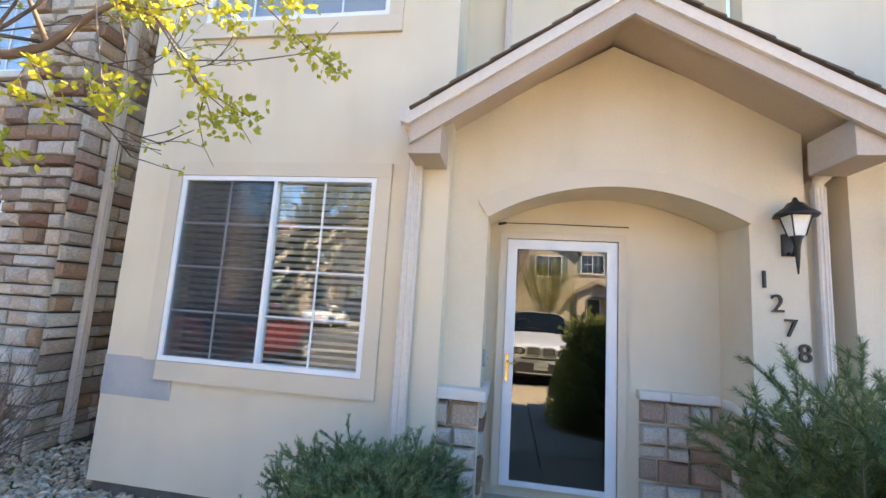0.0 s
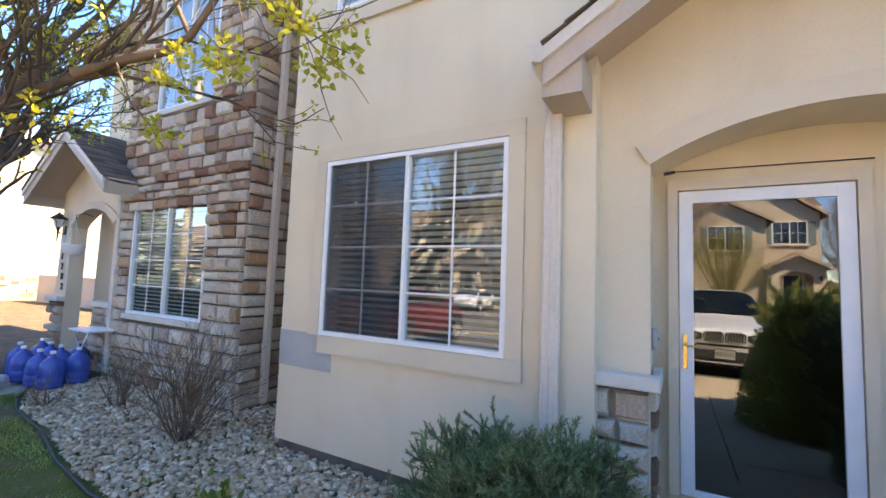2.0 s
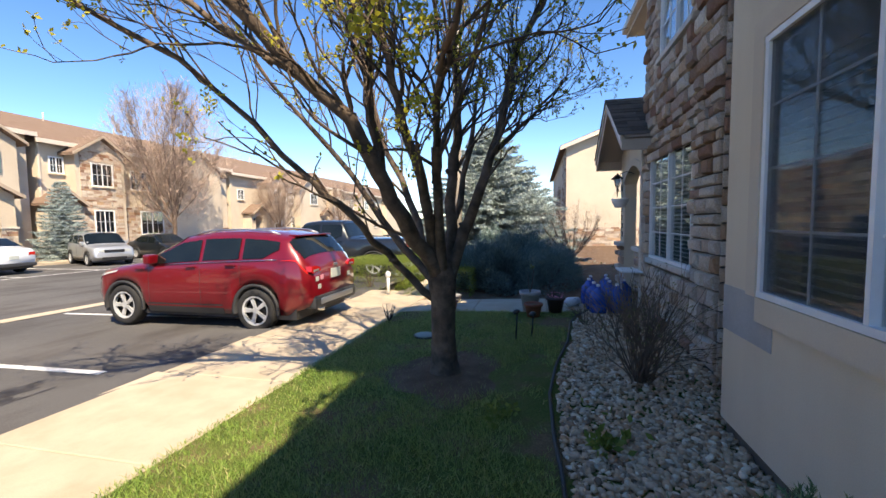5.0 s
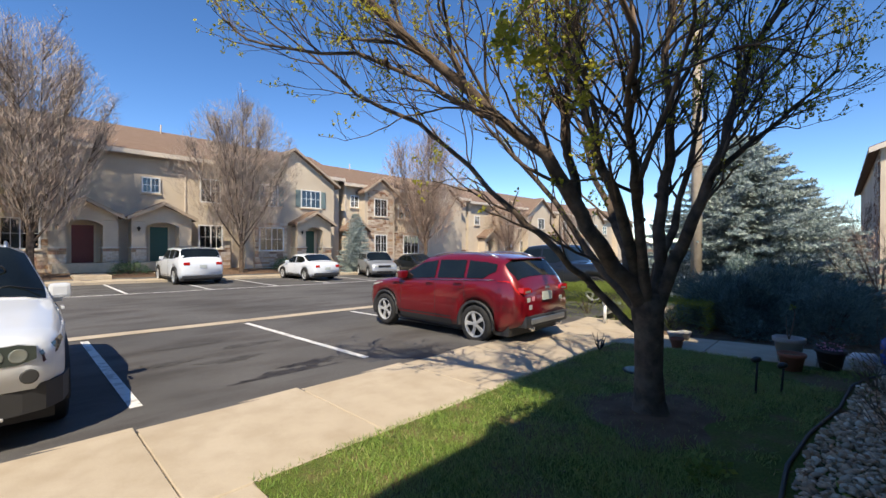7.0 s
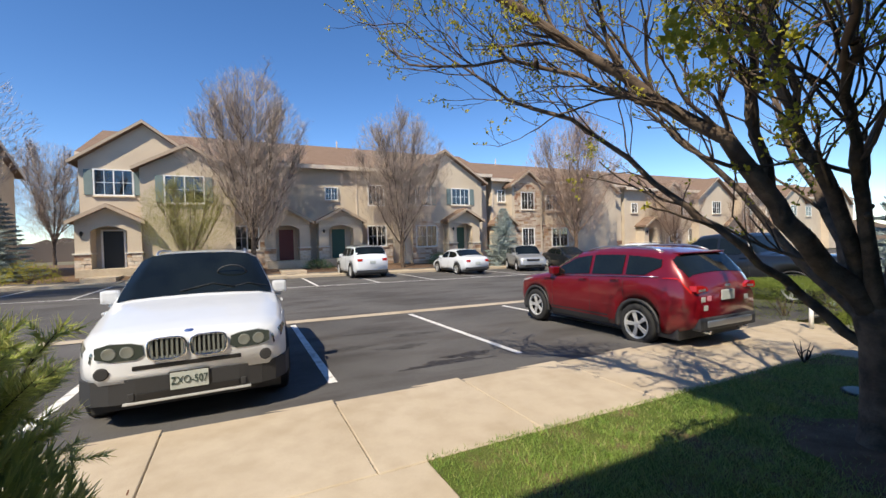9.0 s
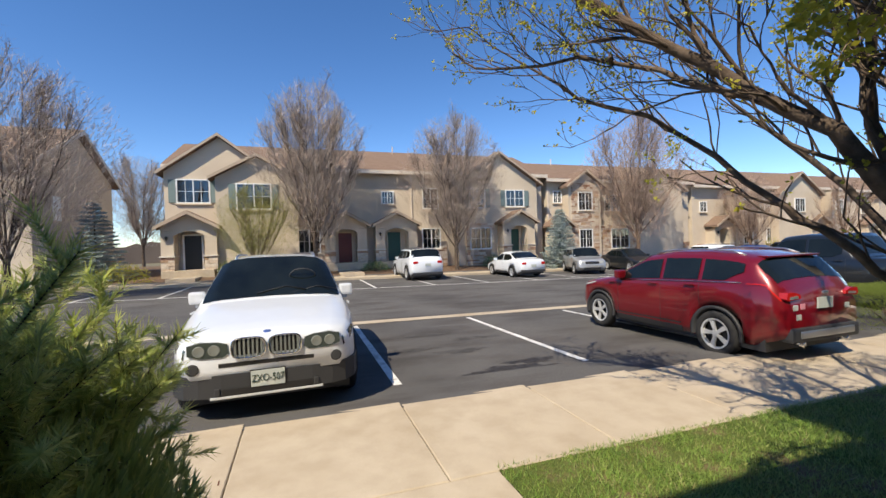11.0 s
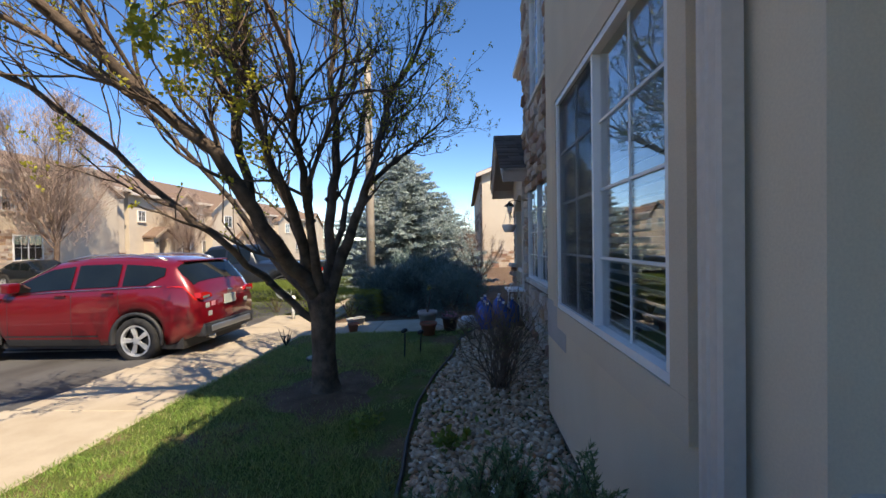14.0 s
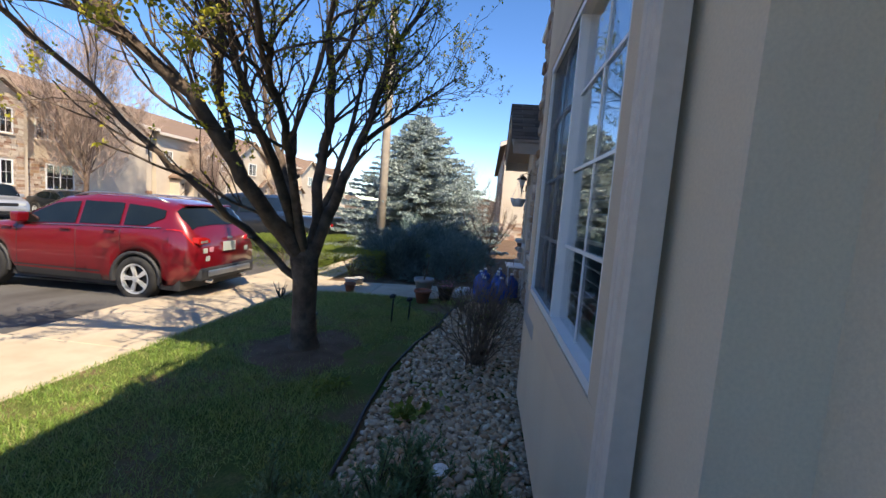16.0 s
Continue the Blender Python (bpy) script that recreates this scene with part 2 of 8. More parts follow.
REDLENS = plain("red_lens", (0.45, 0.015, 0.015), 0.15, coat=0.5)
CLEARLENS = plain("headlight_lens", (0.45, 0.47, 0.45), 0.12, spec=0.8, coat=0.5)


# ---- geometry helpers ----
def part(name, bm, material, parent=None, label="", smooth=False):
    me = bpy.data.meshes.new(name)
    if smooth:
        for f in bm.faces:
            f.smooth = True
    bm.to_mesh(me)
    bm.free()
    me.materials.append(material)
    ob = new(name, me)
    if parent is not None:
        ob.parent = parent
    return tagged(ob, label)


def empty(name, x=0, y=0, z=0, rz=0, label="", category="", group="", kind=""):
    ob = new(name)
    ob.empty_display_size = 0.1
    ob.matrix_basis = pose(x, y, z, 0, 0, rz)
    return tagged(ob, label, category, group, kind)


def box_bm(bm, x0, x1, y0, y1, z0, z1, m=None):
    vs = [bm.verts.new((x, y, z)) for x in (x0, x1) for y in (y0, y1) for z in (z0, z1)]
    for f in ((0, 1, 3, 2), (4, 6, 7, 5), (0, 4, 5, 1), (2, 3, 7, 6), (0, 2, 6, 4), (1, 5, 7, 3)):
        bm.faces.new([vs[i] for i in f])
    if m:
        bmesh.ops.transform(bm, matrix=m, verts=vs)
    return vs


def box(name, x0, x1, y0, y1, z0, z1, mat, parent=None, label="", bevel=0.0, m=None):
    bm = bmesh.new()
    box_bm(bm, x0, x1, y0, y1, z0, z1, m)
    if bevel:
        bmesh.ops.bevel(bm, geom=bm.edges[:], offset=bevel, segments=2, affect="EDGES", profile=0.6)
    return part(name, bm, mat, parent, label)


def prism_bm(bm, pts, axis, a, b):
    """A closed outline pts (u, v) pushed along an axis from a to b. axis y: u=x, v=z; x: u=y, v=z; z: u=x, v=y."""
    def at(u, v, w):
        return {"y": (u, w, v), "x": (w, u, v), "z": (u, v, w)}[axis]
    lo, hi = [bm.verts.new(at(u, v, a)) for u, v in pts], [bm.verts.new(at(u, v, b)) for u, v in pts]
    n = len(pts)
    for i in range(n):
        bm.faces.new((lo[i], lo[(i + 1) % n], hi[(i + 1) % n], hi[i]))
    fs = [bm.faces.new(lo[::-1]), bm.faces.new(hi)]
    return lo + hi, fs


def prism(name, pts, axis, a, b, mat, parent=None, label="", bevel=0.0):
    bm = bmesh.new()
    vs, fs = prism_bm(bm, pts, axis, a, b)
    bmesh.ops.triangulate(bm, faces=[f for f in fs if len(f.verts) > 4])
    bmesh.ops.recalc_face_normals(bm, faces=bm.faces[:])
    return part(name, bm, mat, parent, label)


def tube_bm(bm, pts, radii, sides=8, cap=True):
    """A round tube along points."""
    rings = []
    n = len(pts)
    up = None
    for i, p in enumerate(pts):
        d = (Vector(pts[min(i + 1, n - 1)]) - Vector(pts[max(i - 1, 0)]))
        if d.length < 1e-9:
            d = Vector((0, 0, 1))
        d.normalize()
        if up is None:
            up = Vector((1, 0, 0)) if abs(d.x) < 0.8 else Vector((0, 1, 0))
        u = (up - d * up.dot(d))
        u = u.normalized() if u.length > 1e-6 else d.orthogonal().normalized()
        up = u
        v = d.cross(u)
        r = radii[i] if isinstance(radii, (list, tuple)) else radii
        rings.append([bm.verts.new(Vector(p) + (u * math.cos(a) + v * math.sin(a)) * r) for a in (2 * math.pi * k / sides for k in range(sides))])
    for a, b in zip(rings, rings[1:]):
        for k in range(sides):
            bm.faces.new((a[k], a[(k + 1) % sides], b[(k + 1) % sides], b[k]))
    if cap and sides > 2:
        bm.faces.new(rings[0][::-1])
        bm.faces.new(rings[-1])
    return rings


def tube(name, pts, radii, mat, parent=None, label="", sides=10):
    bm = bmesh.new()
    tube_bm(bm, pts, radii, sides)
    return part(name, bm, mat, parent, label, smooth=True)


def lathe(name, prof, mat, parent=None, label="", sides=24, m=None, smooth=True):
    """Profile (r, z) turned round z."""
    bm = bmesh.new()
    rings = []
    for r, z in prof:
        rings.append([bm.verts.new((r * math.cos(2 * math.pi * k / sides), r * math.sin(2 * math.pi * k / sides), z)) for k in range(sides)])
    for a, b in zip(rings, rings[1:]):
        for k in range(sides):
            bm.faces.new((a[k], a[(k + 1) % sides], b[(k + 1) % sides], b[k]))
    bm.faces.new(rings[0][::-1])
    bm.faces.new(rings[-1])
    if m:
        bmesh.ops.transform(bm, matrix=m, verts=bm.verts[:])
    bmesh.ops.recalc_face_normals(bm, faces=bm.faces[:])
    return part(name, bm, mat, parent, label, smooth=smooth)


def mesh_part(name, verts, faces, mat, parent=None, label="", smooth=False, kind=""):
    me = bpy.data.meshes.new(name)
    me.from_pydata(verts, [], faces)
    me.materials.append(mat)
    if smooth:
        me.shade_smooth()
    ob = new(name, me)
    if parent is not None:
        ob.parent = parent
    return tagged(ob, label, kind=kind)


# ---- ground ----
def xdrop(x):
    return 0.016 * (max(-26.0, min(12.0, x)) + 1)


def ground_z(x, y):
    """Height of the finished ground: house line, lawn, walk, lot falling to the pan, far side."""
    e = xdrop(x)
    if y >= -0.6:
        k = max(0.0, min(1.0, (y + 0.6) / 3.4))
        return (-0.05 + e) * (1 - k) + (0.01 + 0.35 * e) * k
    if y >= -2.15:
        return -0.05 + e
    z = -0.10 + e + 0.02 * max(y + 2.2, -6.0)
    if y < -8.2:
        z += 0.0 * (y + 8.2)
    if y < -22:
        z += min(1.0, (-22 - y) / 5) * 0.42
    return z


def sheet(name, xs, ys, mat, dz=0.0, parent=None, thick=0.0, label=""):
    """A piece of ground that follows the falls, on a grid."""
    verts = [(x, y, ground_z(x, y) + dz) for y in ys for x in xs]
    nx = len(xs)
    faces = [(j * nx + i, j * nx + i + 1, (j + 1) * nx + i + 1, (j + 1) * nx + i) for j in range(len(ys) - 1) for i in range(nx - 1)]
    return mesh_part(name, verts, faces, mat, parent, label, kind="structure")


def steps(a, b, n):
    return [a + (b - a) * i / n for i in range(n + 1)]


# ---- ground pieces ----
GX = [-60, -45, -36, -30] + steps(-26, 12, 38) + [16, 22, 30, 45]
big = 1200
far = mesh_part("ground", [(-big, -big, -1.2), (big, -big, -1.2), (big, big, -1.2), (-big, big, -1.2)], [(0, 1, 2, 3)], GROUND)
tagged(far, "dry tan earth stretching to the horizon", "ground", kind="structure")
lot = sheet("parking_lot", GX, [-24.0] + steps(-22, -8, 7) + steps(-7, -2.05, 5), ASPHALT)
tagged(lot, "worn dark asphalt parking lot with oil stains", "parking lot")
far_yard = sheet("far_yard", GX, steps(-46, -24, 11), DIRT, 0.0)
tagged(far_yard, "bare brown planting ground before the far houses", "ground")
lawn = sheet("lawn", steps(-6.93, -0.742, 12), steps(-0.622, 3.4, 8), LAWN, -0.004)
tagged(lawn, "thin green lawn with bare patches", "lawn")


def slab(name, x0, x1, y0, y1, parent, up=0.0, depth=0.10):
    """One concrete slab with eased edges that follows the falls."""
    bm = bmesh.new()
    top = {}
    c = 0.008
    for k, (a, b, d, e, dz) in enumerate(((x0, x1, y0, y1, -c), (x0 + c, x1 - c, y0 + c, y1 - c, 0.0), (x0, x1, y0, y1, -depth))):
        top[k] = [bm.verts.new((x, y, ground_z(x, min(max(y, -2.14), 9)) + up + dz)) for x, y in ((a, d), (b, d), (b, e), (a, e))]
    bm.faces.new(top[1])
    for i in range(4):
        j = (i + 1) % 4
        bm.faces.new((top[0][i], top[0][j], top[1][j], top[1][i]))
        bm.faces.new((top[2][i], top[2][j], top[0][j], top[0][i]))
    bmesh.ops.recalc_face_normals(bm, faces=bm.faces[:])
    return part("slab", bm, CONCRETE, parent)


yard = sheet("yard", GX, [-0.63, 0.0, 1.0, 2.0, 3.0, 4.5, 7.0, 12.0], DIRT, -0.035)
tagged(yard, "bare brown planting soil along the houses", "ground")
walk_ob = empty("pavement", kind="structure", label="pale tan concrete pavement of jointed slabs", category="pavement")
for i in range(-16, 8):
    xa = -0.36 + i * 1.5
    slab("slab", xa + 0.004, xa + 1.496, -2.14 if i > -7 else -1.42, -0.62, walk_ob)
for i in range(3):      # path to the porch
    slab("slab", -0.74, 0.56, -0.61 + i * 1.42, 0.80 + i * 1.42, walk_ob)
    slab("slab", 0.568, 1.86, -0.61 + i * 1.42, 0.80 + i * 1.42, walk_ob)
for i in range(3):      # path of the next house
    slab("slab", -8.2, -6.95, -0.61 + i * 1.3, 0.68 + i * 1.3, walk_ob)


def stripe(x0, y0, x1, y1, w=0.11, mat=PAINTLINE, name="parking_line", up=0.005, label="worn white painted parking line"):
    d = Vector((x1 - x0, y1 - y0, 0))
    n = Vector((-d.y, d.x, 0)).normalized() * w / 2
    k = max(1, int(d.length / 0.5))
    verts = []
    for i in range(k + 1):
        p = Vector((x0, y0, 0)) + d * i / k
        for s in (-1, 1):
            q = p + n * s
            verts.append((q.x, q.y, ground_z(q.x, q.y) + up))
    ob = mesh_part(name, verts, [(2 * i, 2 * i + 1, 2 * i + 3, 2 * i + 2) for i in range(k)], mat)
    return tagged(ob, label, "road marking", "parking lines", "structure")


for i in range(-3, 4):
    stripe(-0.5 + 2.82 * i, -2.3, -0.55 + 2.82 * i, -7.6)
for i in range(-14, 5):
    stripe(-2.6 + 2.82 * i, -16.6, -2.6 + 2.82 * i, -21.9)
stripe(-44, -16.6, 14, -16.6, 0.12)
pan = stripe(-44, -8.0, 20, -8.0, 0.42, CONCRETE, "drainage_pan", 0.012, "pale concrete drainage strip across the lot")

# ---- our house ----
def facade_wall(name, x0, x1, y, z0, z1, holes, mat, parent, thick=0.2, arch=None):
    """A wall facing -y with rectangular holes (xa, xb, za, zb) cut through it, built of blocks."""
    xs = sorted({x0, x1, *[v for h in holes for v in h[:2]]})
    zs = sorted({z0, z1, *[v for h in holes for v in h[2:]]})
    bm = bmesh.new()
    grid = {}
    def inside(a, b, c, d):
        return any(h[0] <= a and b <= h[1] and h[2] <= c and d <= h[3] for h in holes)
    def v(x, yy, z):
        k = (round(x, 4), round(yy, 4), round(z, 4))
        if k not in grid:
            grid[k] = bm.verts.new(k)
        return grid[k]
    cells = {(i, j) for i in range(len(xs) - 1) for j in range(len(zs) - 1) if not inside(xs[i], xs[i + 1], zs[j], zs[j + 1])}
    for i, j in cells:
        a, b, c, d = xs[i], xs[i + 1], zs[j], zs[j + 1]
        bm.faces.new((v(a, y, c), v(b, y, c), v(b, y, d), v(a, y, d)))
        bm.faces.new((v(a, y + thick, c), v(a, y + thick, d), v(b, y + thick, d), v(b, y + thick, c)))
        for di, dj, p, q in ((-1, 0, (a, c), (a, d)), (1, 0, (b, d), (b, c)), (0, -1, (b, c), (a, c)), (0, 1, (a, d), (b, d))):
            if (i + di, j + dj) not in cells:
                bm.faces.new((v(p[0], y, p[1]), v(q[0], y, q[1]), v(q[0], y + thick, q[1]), v(p[0], y + thick, p[1])))
    bmesh.ops.recalc_face_normals(bm, faces=bm.faces[:])
    return part(name, bm, mat, parent)


def window(x0, x1, z0, z1, y, cols=(2, 2), rows=4, parent=None, name="window", blinds=True, glass=None, screen=False):
    """A sliding vinyl window set in a wall that faces -y: frame, two sashes with glazing bars, panes, blinds."""
    w = empty(name, x0, y, z0, label="white vinyl sliding window with glazing bars" + (" and lowered blinds" if blinds else ""))
    if parent is not None:
        w.parent = parent
    W, H = x1 - x0, z1 - z0
    f = 0.036
    bm = bmesh.new()
    for a in ((0, W, -0.025, 0.06, 0, f), (0, W, -0.025, 0.06, H - f, H), (0, f, -0.022, 0.058, f, H - f), (W - f, W, -0.022, 0.058, f, H - f)):
        box_bm(bm, *a)
    part("frame", bm, VINYL, w)
    box("mullion", W / 2 - 0.014, W / 2 + 0.014, -0.018, 0.055, f, H - f, VINYL, w)
    for s in (0, 1):
        a, b = (f, W / 2 - 0.014) if s == 0 else (W / 2 + 0.014, W - f)
        yy = 0.012 if s == 0 else 0.022
        t = 0.007
        n = cols[s]
        for i in range(1, n):
            c = a + (b - a) * i / n
            box("glazing_bar", c - t, c + t, yy - 0.008, yy - 0.002, f, H - f, VINYL, w)
        for i in range(1, rows):
            c = f + (H - 2 * f) * i / rows
            box("glazing_bar", a, b, yy - 0.0088, yy - 0.0025, c - t, c + t, VINYL, w)
        g = box("pane", a, b, yy, yy + 0.004, f, H - f, glass or GLASS, w)
        g.visible_shadow = False
    if screen:
        g = box("insect_screen", f, W / 2 - 0.01, -0.006, -0.004, f, H - f, SCREEN, w, "dark insect screen over one sash")
        g.visible_shadow = False
    if blinds:
        bm = bmesh.new()
        n = int((H - 2 * f) / 0.052)
        for i in range(n):
            z = f + (i + 0.5) * 0.052
            box_bm(bm, f, W - f, 0.045, 0.092, -0.0015, 0.0015, pose(0, 0, z) @ pose(0, 0.068, 0, -32) @ pose(0, -0.068, 0))
        b = tagged(part("blind", bm, BLIND, w, "lowered pale horizontal slat blind"), kind="stuff")
    # added box in a dark colour, in place of the unlit interior
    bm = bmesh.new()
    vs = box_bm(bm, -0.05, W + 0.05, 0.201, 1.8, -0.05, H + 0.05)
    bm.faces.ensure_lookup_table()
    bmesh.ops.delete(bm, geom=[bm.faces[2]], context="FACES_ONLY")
    part("room_box", bm, ROOMDARK, w, "dark-coloured box standing in for the unlit room")
    return w


def frame_trim(x0, x1, z0, z1, y, t=0.115, proud=0.03, parent=None, sill=True, left=True):
    """A raised stucco band round an opening."""
    b = empty("window_trim", label="raised stucco band round the window")
    b.parent = parent
    box("band", x0 - t, x1 + t, y - proud, y + 0.01, z1 + 0.004, z1 + t, STUCCO_TRIM, b)
    box("band", x0 - t if left else x0, x1 + t, y - proud, y + 0.01, z0 - t - 0.03, z0 - 0.004, STUCCO_TRIM, b)
    box("band", x1 + 0.004, x1 + t, y - proud, y + 0.01, z0 - 0.003, z1 + 0.003, STUCCO_TRIM, b)
    box("band", x0 - t, x0 - 0.004, y - proud, y + 0.01, z0 - 0.003, z1 + 0.003, STUCCO_TRIM, b)
    return b


def arch_outline(xa, xb, zs, zt, n=20):
    """Points of a segmental arch from xa to xb, springing at zs, top at zt."""
    h, c = zt - zs, (xb - xa) / 2
    r = (c * c + h * h) / (2 * h)
    out = []
    a0 = math.asin(c / r)
    for i in range(n + 1):
        a = -a0 + 2 * a0 * i / n
        out.append(((xa + xb) / 2 + r * math.sin(a), zt - r + r * math.cos(a)))
    return out


def wall_with_arch(name, x0, x1, y, top, xa, xb, zs, zt, thick, mat, parent, z0=-0.1):
    """A gabled wall (top: list of (x, z) from x0 to x1) with an arched opening from z0."""
    arc = arch_outline(xa, xb, zs, zt)
    bm = bmesh.new()
    def topz(x):
        for (a, b), (c, d) in zip(top, top[1:]):
            if a <= x <= c:
                return b + (d - b) * (x - a) / (c - a)
        return top[-1][1]
    def col(xl, xr, bl, br):
        vs = [bm.verts.new(p) for p in ((xl, y, bl), (xr, y, br), (xr, y, topz(xr)), (xl, y, topz(xl)),
                                        (xl, y + thick, bl), (xr, y + thick, br), (xr, y + thick, topz(xr)), (xl, y + thick, topz(xl)))]
        for q in ((0, 1, 2, 3), (5, 4, 7, 6), (0, 4, 5, 1), (3, 2, 6, 7)):
            bm.faces.new([vs[i] for i in q])
        return vs
    mid = top[len(top) // 2][0] if len(top) > 2 else None
    a = col(x0, xa, z0, z0)
    bm.faces.new([a[i] for i in (0, 3, 7, 4)])
    bm.faces.new((bm.verts.new((xa, y, z0)), bm.verts.new((xa, y + thick, z0)), bm.verts.new((xa, y + thick, zs)), bm.verts.new((xa, y, zs))))
    for (xl, zl), (xr, zr) in zip(arc, arc[1:]):
        col(xl, xr, zl, zr)
    b = col(xb, x1, z0, z0)
    bm.faces.new([b[i] for i in (1, 5, 6, 2)])
    bm.faces.new((bm.verts.new((xb, y, z0)), bm.verts.new((xb, y, zs)), bm.verts.new((xb, y + thick, zs)), bm.verts.new((xb, y + thick, z0))))
    bmesh.ops.remove_doubles(bm, verts=bm.verts[:], dist=0.0005)
    return part(name, bm, mat, parent)


def gable_roof(cx, half, eave_z, ridge_z, y0, y1, parent, rows=None, name="roof", thick=0.05, fascia=0.17):
    """A small gable roof with its ridge along y: shingle courses, raked fascia boards, soffits."""
    r = empty(name, label="brown shingled gable roof with painted fascia boards", category="roof")
    r.parent = parent
    slope = math.atan2(ridge_z - eave_z, half)
    L = half / math.cos(slope)
    for s in (-1, 1):
        bm = bmesh.new()
        n = max(3, int(L / 0.14))
        for i in range(n):
            a, b = L * i / n, L * (i + 1) / n + 0.012
            w = 0.30
            k = max(1, int((y1 - y0) / w))
            off = (i % 2) * 0.5
            for j in range(k + 1):
                ya = max(y0 - 0.075, y0 - 0.075 + (j - off) * (y1 - y0) / k)
                yb = min(y1, y0 - 0.075 + (j + 1 - off) * (y1 - y0) / k)
                if yb - ya < 0.02:
                    continue
                t = 0.008 + 0.004 * ((i * 7 + j * 3) % 3)
                vs = box_bm(bm, a, b, ya, yb - 0.004, 0, t)
                for v in vs:
                    d, h = v.co.x, v.co.z + (0.010 if v.co.x < (a + b) / 2 else 0.0)
                    v.co.x = cx + s * (half - d * math.cos(slope)) - s * 0 
                    v.co.z = eave_z + d * math.sin(slope) + h + thick
        bmesh.ops.recalc_face_normals(bm, faces=bm.faces[:])
        tagged(part("shingles", bm, SHINGLE, r), kind="stuff")
        for nm, mat, ya, yb, d0, d1 in (("deck", FASCIA, y0 + 0.006, y1, -0.004, 0.046), ):
            pts = [(cx + s * half, eave_z + d0), (cx, ridge_z + d0), (cx, ridge_z + d1), (cx + s * half, eave_z + d1)]
            prism(nm, pts, "y", ya, yb, mat, r)
        e = 0.012 * s
        prism("rake_board", [(cx + s * (half - 0.01), eave_z + 0.03), (cx, ridge_z + 0.03), (cx, ridge_z - fascia), (cx + s * (half - 0.01), eave_z - fascia)], "y", y0 - 0.03, y0, FASCIA, r)
        prism("rake_trim", [(cx + s * half, eave_z + 0.042), (cx, ridge_z + 0.042), (cx, ridge_z - 0.04), (cx + s * half, eave_z - 0.04)], "y", y0 - 0.055, y0 - 0.031, GUTTER, r)
        box("eave_board", *sorted((cx + s * half, cx + s * (half - 0.03))), y0, y1, eave_z - fascia, eave_z + 0.02, FASCIA, r)
    return r


house = empty("house", kind="structure", label="two-storey tan stucco townhouse with white windows and gabled porch", category="house")
FY = 3.10
WIN = (-2.51, -0.855, 1.04, 2.52)
UPW = (-2.51, -0.87, 3.88, 5.2)
EAVE = 5.75
facade_wall("wall_south", -2.985, -0.30, FY, 0.10, 6.0, [WIN, UPW], STUCCO, house)
box("foundation", -2.96, -0.32, FY + 0.03, FY + 0.2, -0.3, 0.10, MORTAR, house)
box("wall_west", -2.985, -2.785, FY + 0.2, 12, -0.2, 6.0, STUCCO, house)
box("wall_return", -0.54, -0.34, FY + 0.2, 4.0, -0.2, 6.0, STUCCO, house)
window(*WIN, FY, parent=house, name="window_1", screen=True)
window(*UPW, FY, rows=3, parent=house, name="window_2")
frame_trim(*WIN, FY, parent=house, left=False)
frame_trim(*UPW, FY, parent=house)
box("mortar_patch", -2.987, -2.37, FY - 0.004, FY + 0.01, 0.74, 1.045, PATCH, house, "bare grey mortar patch on the stucco")
U2 = (0.57, 1.32, 4.84, 5.6)
facade_wall("wall_upper", -0.34, 2.05, 4.0, 0.0, 6.3, [U2], STUCCO, house)
window(*U2, 4.0, rows=3, cols=(2, 2), parent=house, name="window_3")
frame_trim(*U2, 4.0, parent=house)
box("wall_upper_right", 2.05, 6.5, 3.75, 3.95, 0.0, 6.3, STUCCO, house)
# porch
PY = 3.262
CX, HALF = 0.89, 1.43
wall_with_arch("porch_wall", -0.345, 2.14, PY, [(-0.345, 3.0), (CX, 3.65), (2.14, 3.0)], -0.01, 1.79, 2.28, 2.53, 0.22, STUCCO, house)
arc = arch_outline(-0.01, 1.79, 2.28, 2.53)
outer = arch_outline(-0.09, 1.87, 2.40, 2.66)
prism("arch_band", arc + outer[::-1], "y", PY - 0.03, PY + 0.004, STUCCO_TRIM, house)
box("porch_back_left", -0.34, 0.145, 3.696, 3.9, -0.1, 3.1, STUCCO, house)
facade_wall("porch_back", -0.34, 2.15, 3.70, -0.1, 3.2, [(0.14, 1.03, 0.22, 2.19)], STUCCO, house)
box("porch_side_left", -0.345, -0.01, PY + 0.22, 3.7, -0.1, 3.0, STUCCO, house)
box("porch_side_right", 1.79, 2.14, PY + 0.22, 3.7, -0.1, 3.0, STUCCO, house)
vault = [(x, z) for x, z in arch_outline(-0.01, 1.79, 2.30, 2.55)]
prism("porch_ceiling", vault + [(1.84, 3.0), (-0.06, 3.0)], "y", PY + 0.221, 3.699, STUCCO, house)
box("porch_floor", -0.3, 2.05, 3.0, 3.7, -0.1, 0.14, CONCRETE, house)
gable_roof(CX, HALF, 2.83, 3.70, 2.76, 4.0, house, name="roof")
for sx in (-1, 1):
    xa, xb = sorted((CX + sx * 1.215, CX + sx * 1.44))
    box("cornice_return", xa, xb, 2.765, 3.16, 2.60, 2.825, FASCIA, house, bevel=0.004)
    prism("gutter", [(CX + sx * 1.43, 2.80), (CX + sx * 1.50, 2.82), (CX + sx * 1.53, 2.93), (CX + sx * 1.43, 2.93)], "y", 2.74, 4.0, GUTTER, house)


